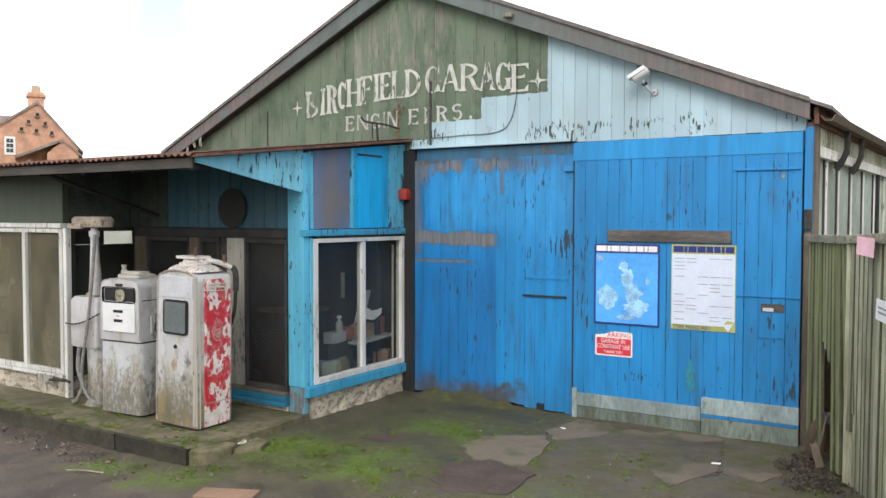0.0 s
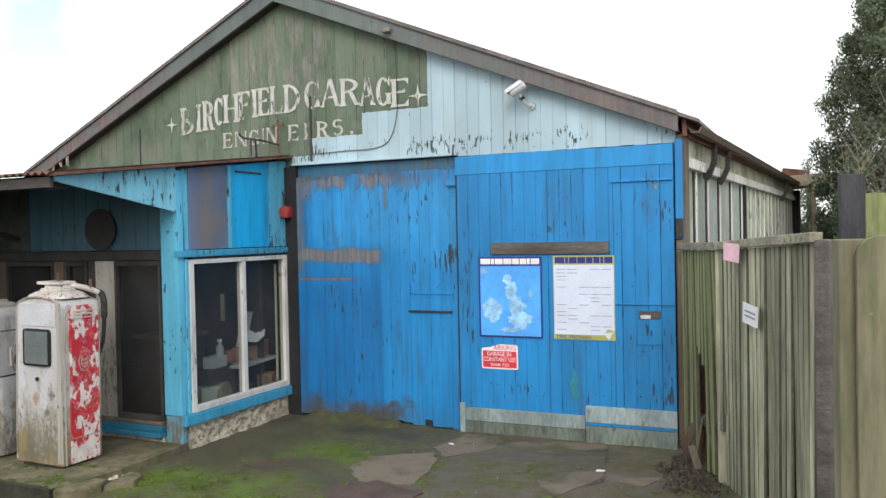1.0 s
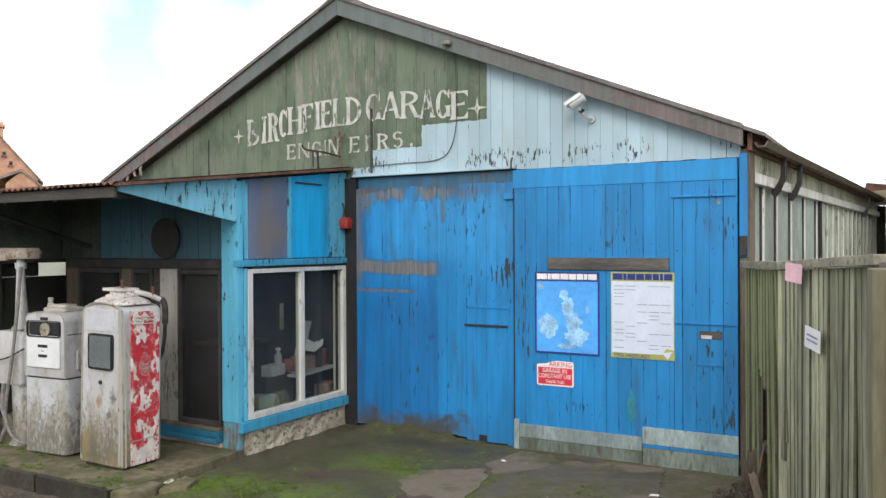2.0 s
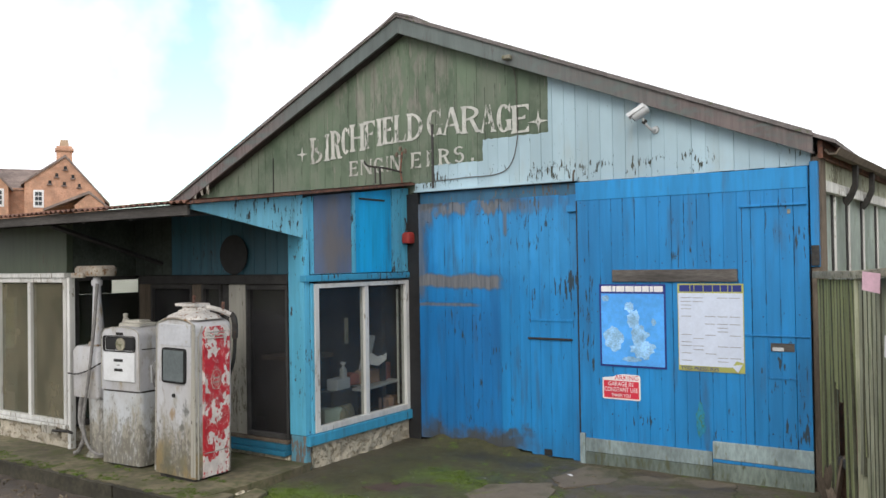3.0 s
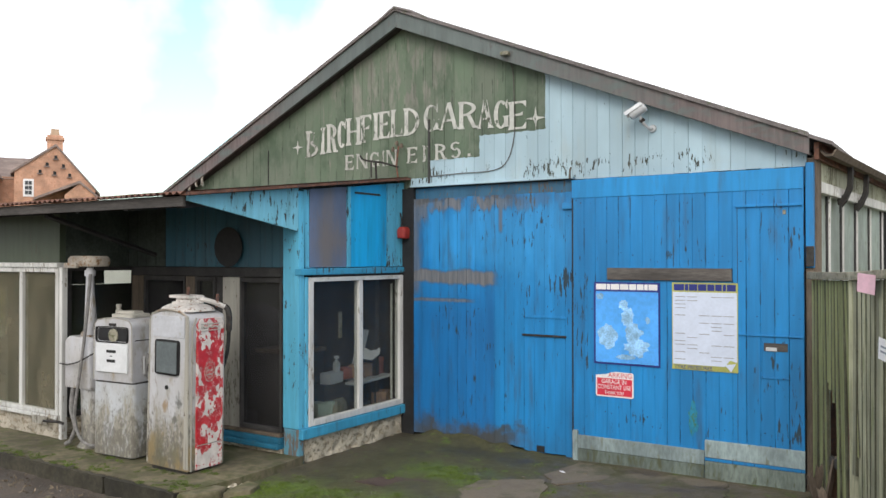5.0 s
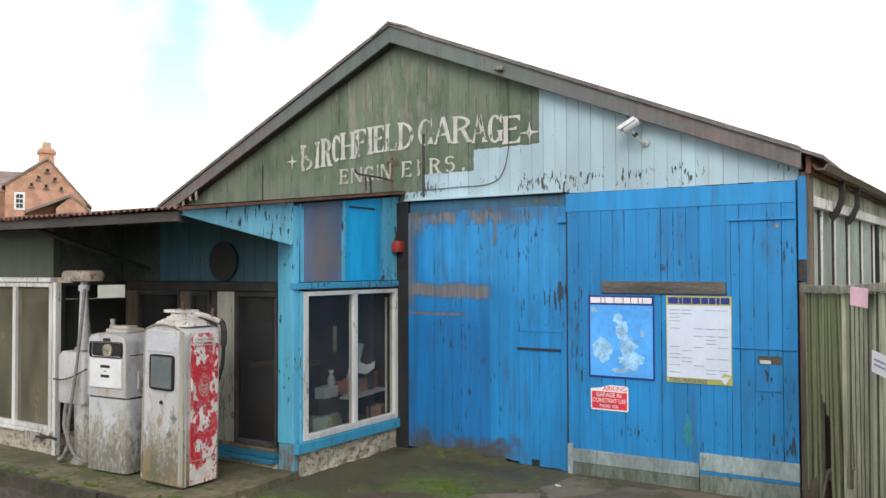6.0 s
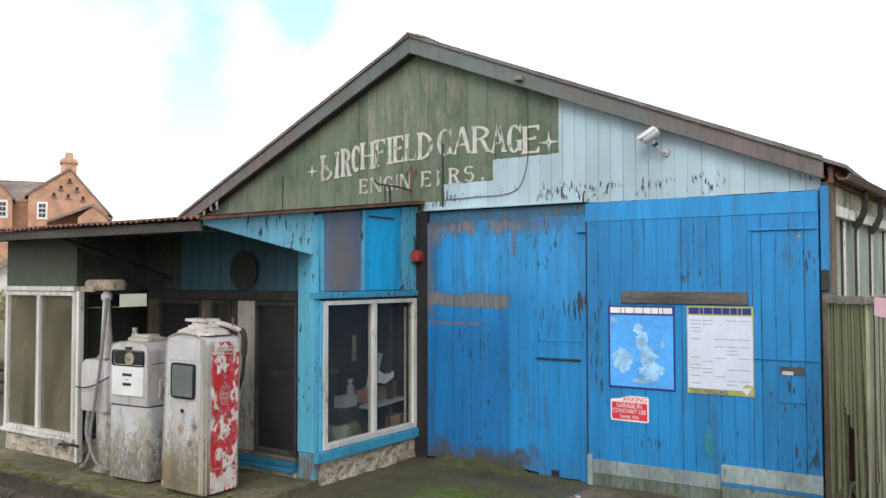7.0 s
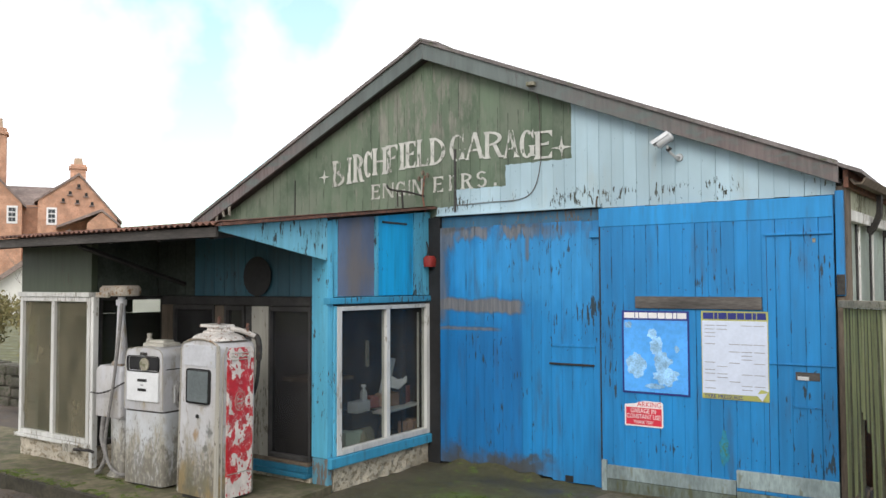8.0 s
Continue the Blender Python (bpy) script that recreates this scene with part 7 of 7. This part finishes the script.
part("roof", prism([(-2.4, -1.6), (1.15, 0.95), (4.75, -3.3), (4.75, -3.5), (1.15, 0.72), (-2.4, -1.8)], 1, -0.15, 9), M_TILE, HOUSE)
part("roof", prism([(-9.3, -1.5), (-6.6, 1.85), (-3.0, -2.15), (-3.0, -2.35), (-6.6, 1.6), (-9.3, -1.7)], 1, -0.8, 9), M_TILE, HOUSE)
part("roof", prism([(0.7, -2.2), (6.0, 0.2), (7.0, 0.2), (9.0, -2.2)], 0, -6.6, 1.2), M_TILE, HOUSE)
CHM = part("chimney", cube(0.45, 1.75, 2.0, 3.3, -0.5, 2.0, 0.03), M_BRICK, HOUSE)
part("chimney_cap", cube(0.33, 1.87, 1.88, 3.42, 1.55, 1.8, 0.03), M_BRICK, CHM)
part("chimney_pot", loft([ring(0.8, 0.6, 0.2, 2.0, 1.1, 2.6), ring(0.66, 0.5, 0.18, 2.6, 1.1, 2.6)]), M_POT, CHM)
CH2 = part("chimney", cube(-6.2, -4.75, 2.0, 3.4, -1, 4.9, 0.03), M_BRICK, HOUSE)
part("chimney_cap", cube(-6.35, -4.6, 1.85, 3.55, 4.3, 4.55, 0.03), M_BRICK, CH2)
part("chimney_pot", loft([ring(0.7, 0.6, 0.2, 4.9, -5.4, 2.7), ring(0.6, 0.5, 0.18, 5.8, -5.4, 2.7)]), M_POT, CH2)
for wx, wy in ((-1.0, 0), (-4.05, -0.6)):
    W = part("window", cube(wx - 0.42, wx + 0.42, wy - 0.06, wy + 0.1, -3.75, -2.2, 0.04), M_SIGNWHITE, HOUSE, "white sash window")
    for j in range(3):
        for i in range(2):
            part("pane", cube(wx - 0.27 + 0.28 * i, wx - 0.02 + 0.28 * i, wy - 0.08, wy - 0.065, -3.55 + 0.42 * j, -3.22 + 0.42 * j), M_HOUSEGLASS, W)
for hx, hz in ((1.15, -0.2), (0.45, -0.85), (1.75, -0.95), (-0.1, -1.5), (1.05, -1.6), (2.25, -1.75)):
    part("dove_hole", cube(hx - 0.12, hx + 0.12, -0.05, 0.1, hz - 0.14, hz + 0.14), M_BLACK, HOUSE)
    part("dove_ledge", cube(hx - 0.25, hx + 0.2, -0.2, 0.0, hz - 0.26, hz - 0.17), M_TILE, HOUSE)
part("porch_wall", prism([(1.5, -11), (4.2, -11), (4.2, -3.7), (2.95, -2.65), (1.8, -3.7)], 1, -3.0, 0), M_BRICK, HOUSE)
part("porch_roof", prism([(-0.6, -4.0), (2.95, -2.45), (4.5, -3.8), (4.5, -4.0), (2.95, -2.7), (-0.6, -4.2)], 1, -3.15, 0), M_TILE, HOUSE)
COT = thing("cottage", "white rendered cottage with a brown tiled roof", "house", Matrix(((0.513, -0.858, 0, -46.1), (0.858, 0.513, 0, 20.2), (0, 0, 1, 0), (0, 0, 0, 1))))
part("wall", prism([(-2.2, -0.3), (8, -0.3), (8, 1.5), (3, 5.0), (-2.2, 1.3)], 1, 0, 7), M_RENDER, COT)
part("roof", prism([(-2.7, 1.05), (3.0, 5.4), (8.5, 1.35), (8.5, 1.1), (3.0, 4.95), (-2.7, 0.75)], 1, -0.5, 7), M_TILE, COT)
part("window", cube(3.4, 4.4, -0.05, 0.1, 1.6, 2.8), M_HOUSEGLASS, COT)


# ---- trees and shrubs ----
def conifer(x, y, h, w, seed, label, clumps=640, leaves=430, size=0.026, puff=0.25):
    """An evergreen: trunk, limbs and a dense lumpy crown of leaf clumps that narrows to the top."""
    r = random.Random(seed)
    t = thing("conifer_tree", label, "tree", pose(x, y, 0), "conifers behind the fence")
    part("trunk", tube([(0, 0, -0.1), (0.05, 0, h * 0.4), (0, 0, h * 0.95)], [0.22, 0.15, 0.03], 8), M_BARK, t)
    centres = []
    for i in range(clumps):
        z = h * (0.10 + 0.88 * r.random() ** 1.1)
        a = r.uniform(0, 2 * math.pi)
        wide = w * (1 - (z / h) ** 2.2) * (1 + 0.30 * noise.noise(Vector((math.cos(a) * 1.7, math.sin(a) * 1.7, z * 0.9 + seed))))
        q = wide * r.random() ** 0.4
        tip = Vector((q * math.cos(a), q * math.sin(a), z))
        if i % 12 == 0:
            part("limb", tube([(0, 0, max(0.3, z - 0.5)), tip], [0.04, 0.01], 5), M_BARK, t)
        centres.append((tip, r.uniform(0.7, 1.25)))
    me = leaf_cloud(seed, centres, leaves, puff, size, 1.0)
    me.materials.append(M_CONIFER)
    o = new("crown", me)
    o.parent = t
    return t


def shrub(x, y, h, seed, label, leaves, name="bare_shrub", count=16):
    r = random.Random(seed)
    t = thing(name, label, "shrub", pose(x, y, 0), "shrubs")
    tips = []
    for i in range(count):
        a, s = r.uniform(0, 2 * math.pi), r.uniform(0.1, 0.45)
        p1 = Vector((s * h * 0.5 * math.cos(a), s * h * 0.5 * math.sin(a), h * r.uniform(0.4, 0.6)))
        p2 = p1 + Vector((r.uniform(-0.25, 0.25) * h, r.uniform(-0.25, 0.25) * h, h * r.uniform(0.25, 0.45)))
        bm = tube([(0, 0, -0.05), p1, p2], [0.008, 0.005, 0.002], 5)
        for _ in range(7):
            q = p1.lerp(p2, r.random())
            e = q + Vector((r.uniform(-0.2, 0.2), r.uniform(-0.2, 0.2), r.uniform(0.1, 0.3))) * h * 0.6
            tube([q, e], [0.0035, 0.0015], 4, bm)
            tips.append((e, 1.0))
        part("stem", bm, M_TWIG, t)
        tips.append((p2, 1.0))
    if leaves:
        me = leaf_cloud(seed, tips, leaves, 0.16 * h, 0.035)
        me.materials.append(M_DRY)
        o = new("leaves", me)
        o.parent = t
    return t


conifer(6.4, 8.0, 7.2, 1.9, 3, "tall dark green cypress behind the fence")
conifer(8.6, 9.8, 9.5, 2.1, 4, "tall dark green cypress with a ragged outline", 420, 300)
conifer(4.45, 30.0, 4.6, 0.45, 6, "small distant conifer beyond the sheds", 40, 160, 0.03, 0.25)
shrub(6.0, 5.4, 3.3, 7, "leafless tangled brown shrub under the cypress", 0, count=34)
shrub(6.7, 5.2, 3.2, 8, "leafless tangled brown shrub under the cypress", 0, count=34)
shrub(-9.6, 1.2, 1.35, 9, "yellow-brown winter shrub beside the shop", 60, "winter_shrub")
shrub(-10.6, 2.2, 2.3, 10, "bare pale twiggy shrub beside the shop", 0, "bare_shrub", 40)
shrub(-11.8, 1.2, 1.5, 12, "yellow-brown winter shrub beside the shop", 60, "winter_shrub")
low = thing("garden_wall", "low dark stone garden wall beside the shop", "wall", kind="structure")
gw = random.Random(61)
for j in range(4):
    gx = -9.1 + 0.1 * j
    while gx < -3.95:
        sw, sh = gw.uniform(0.14, 0.36), gw.uniform(0.13, 0.19)
        part("stone", cube(gx, gx + sw - 0.015, -0.35 - gw.uniform(0, 0.05), -0.05, -0.05 + j * 0.17, -0.05 + j * 0.17 + sh, 0.04), M_WALLSTONE, low)
        gx += sw

# evergreen growth seen through the open lean-to
hr = random.Random(19)
HEDGE = leaf_cloud(23, [((hr.uniform(4.3, 8.5), hr.uniform(12.6, 13.6), hr.uniform(0.2, 2.7)), hr.uniform(0.8, 1.3)) for _ in range(150)] + [((hr.uniform(5.4, 8.5), hr.uniform(12.6, 13.6), hr.uniform(2.4, 4.2)), 1.1) for _ in range(90)], 260, 0.28, 0.032)
HEDGE.materials.append(M_CONIFER)
tagged(new("evergreen_hedge", HEDGE), "tangled dark green evergreen hedge behind the lean-to", "hedge", kind="stuff")
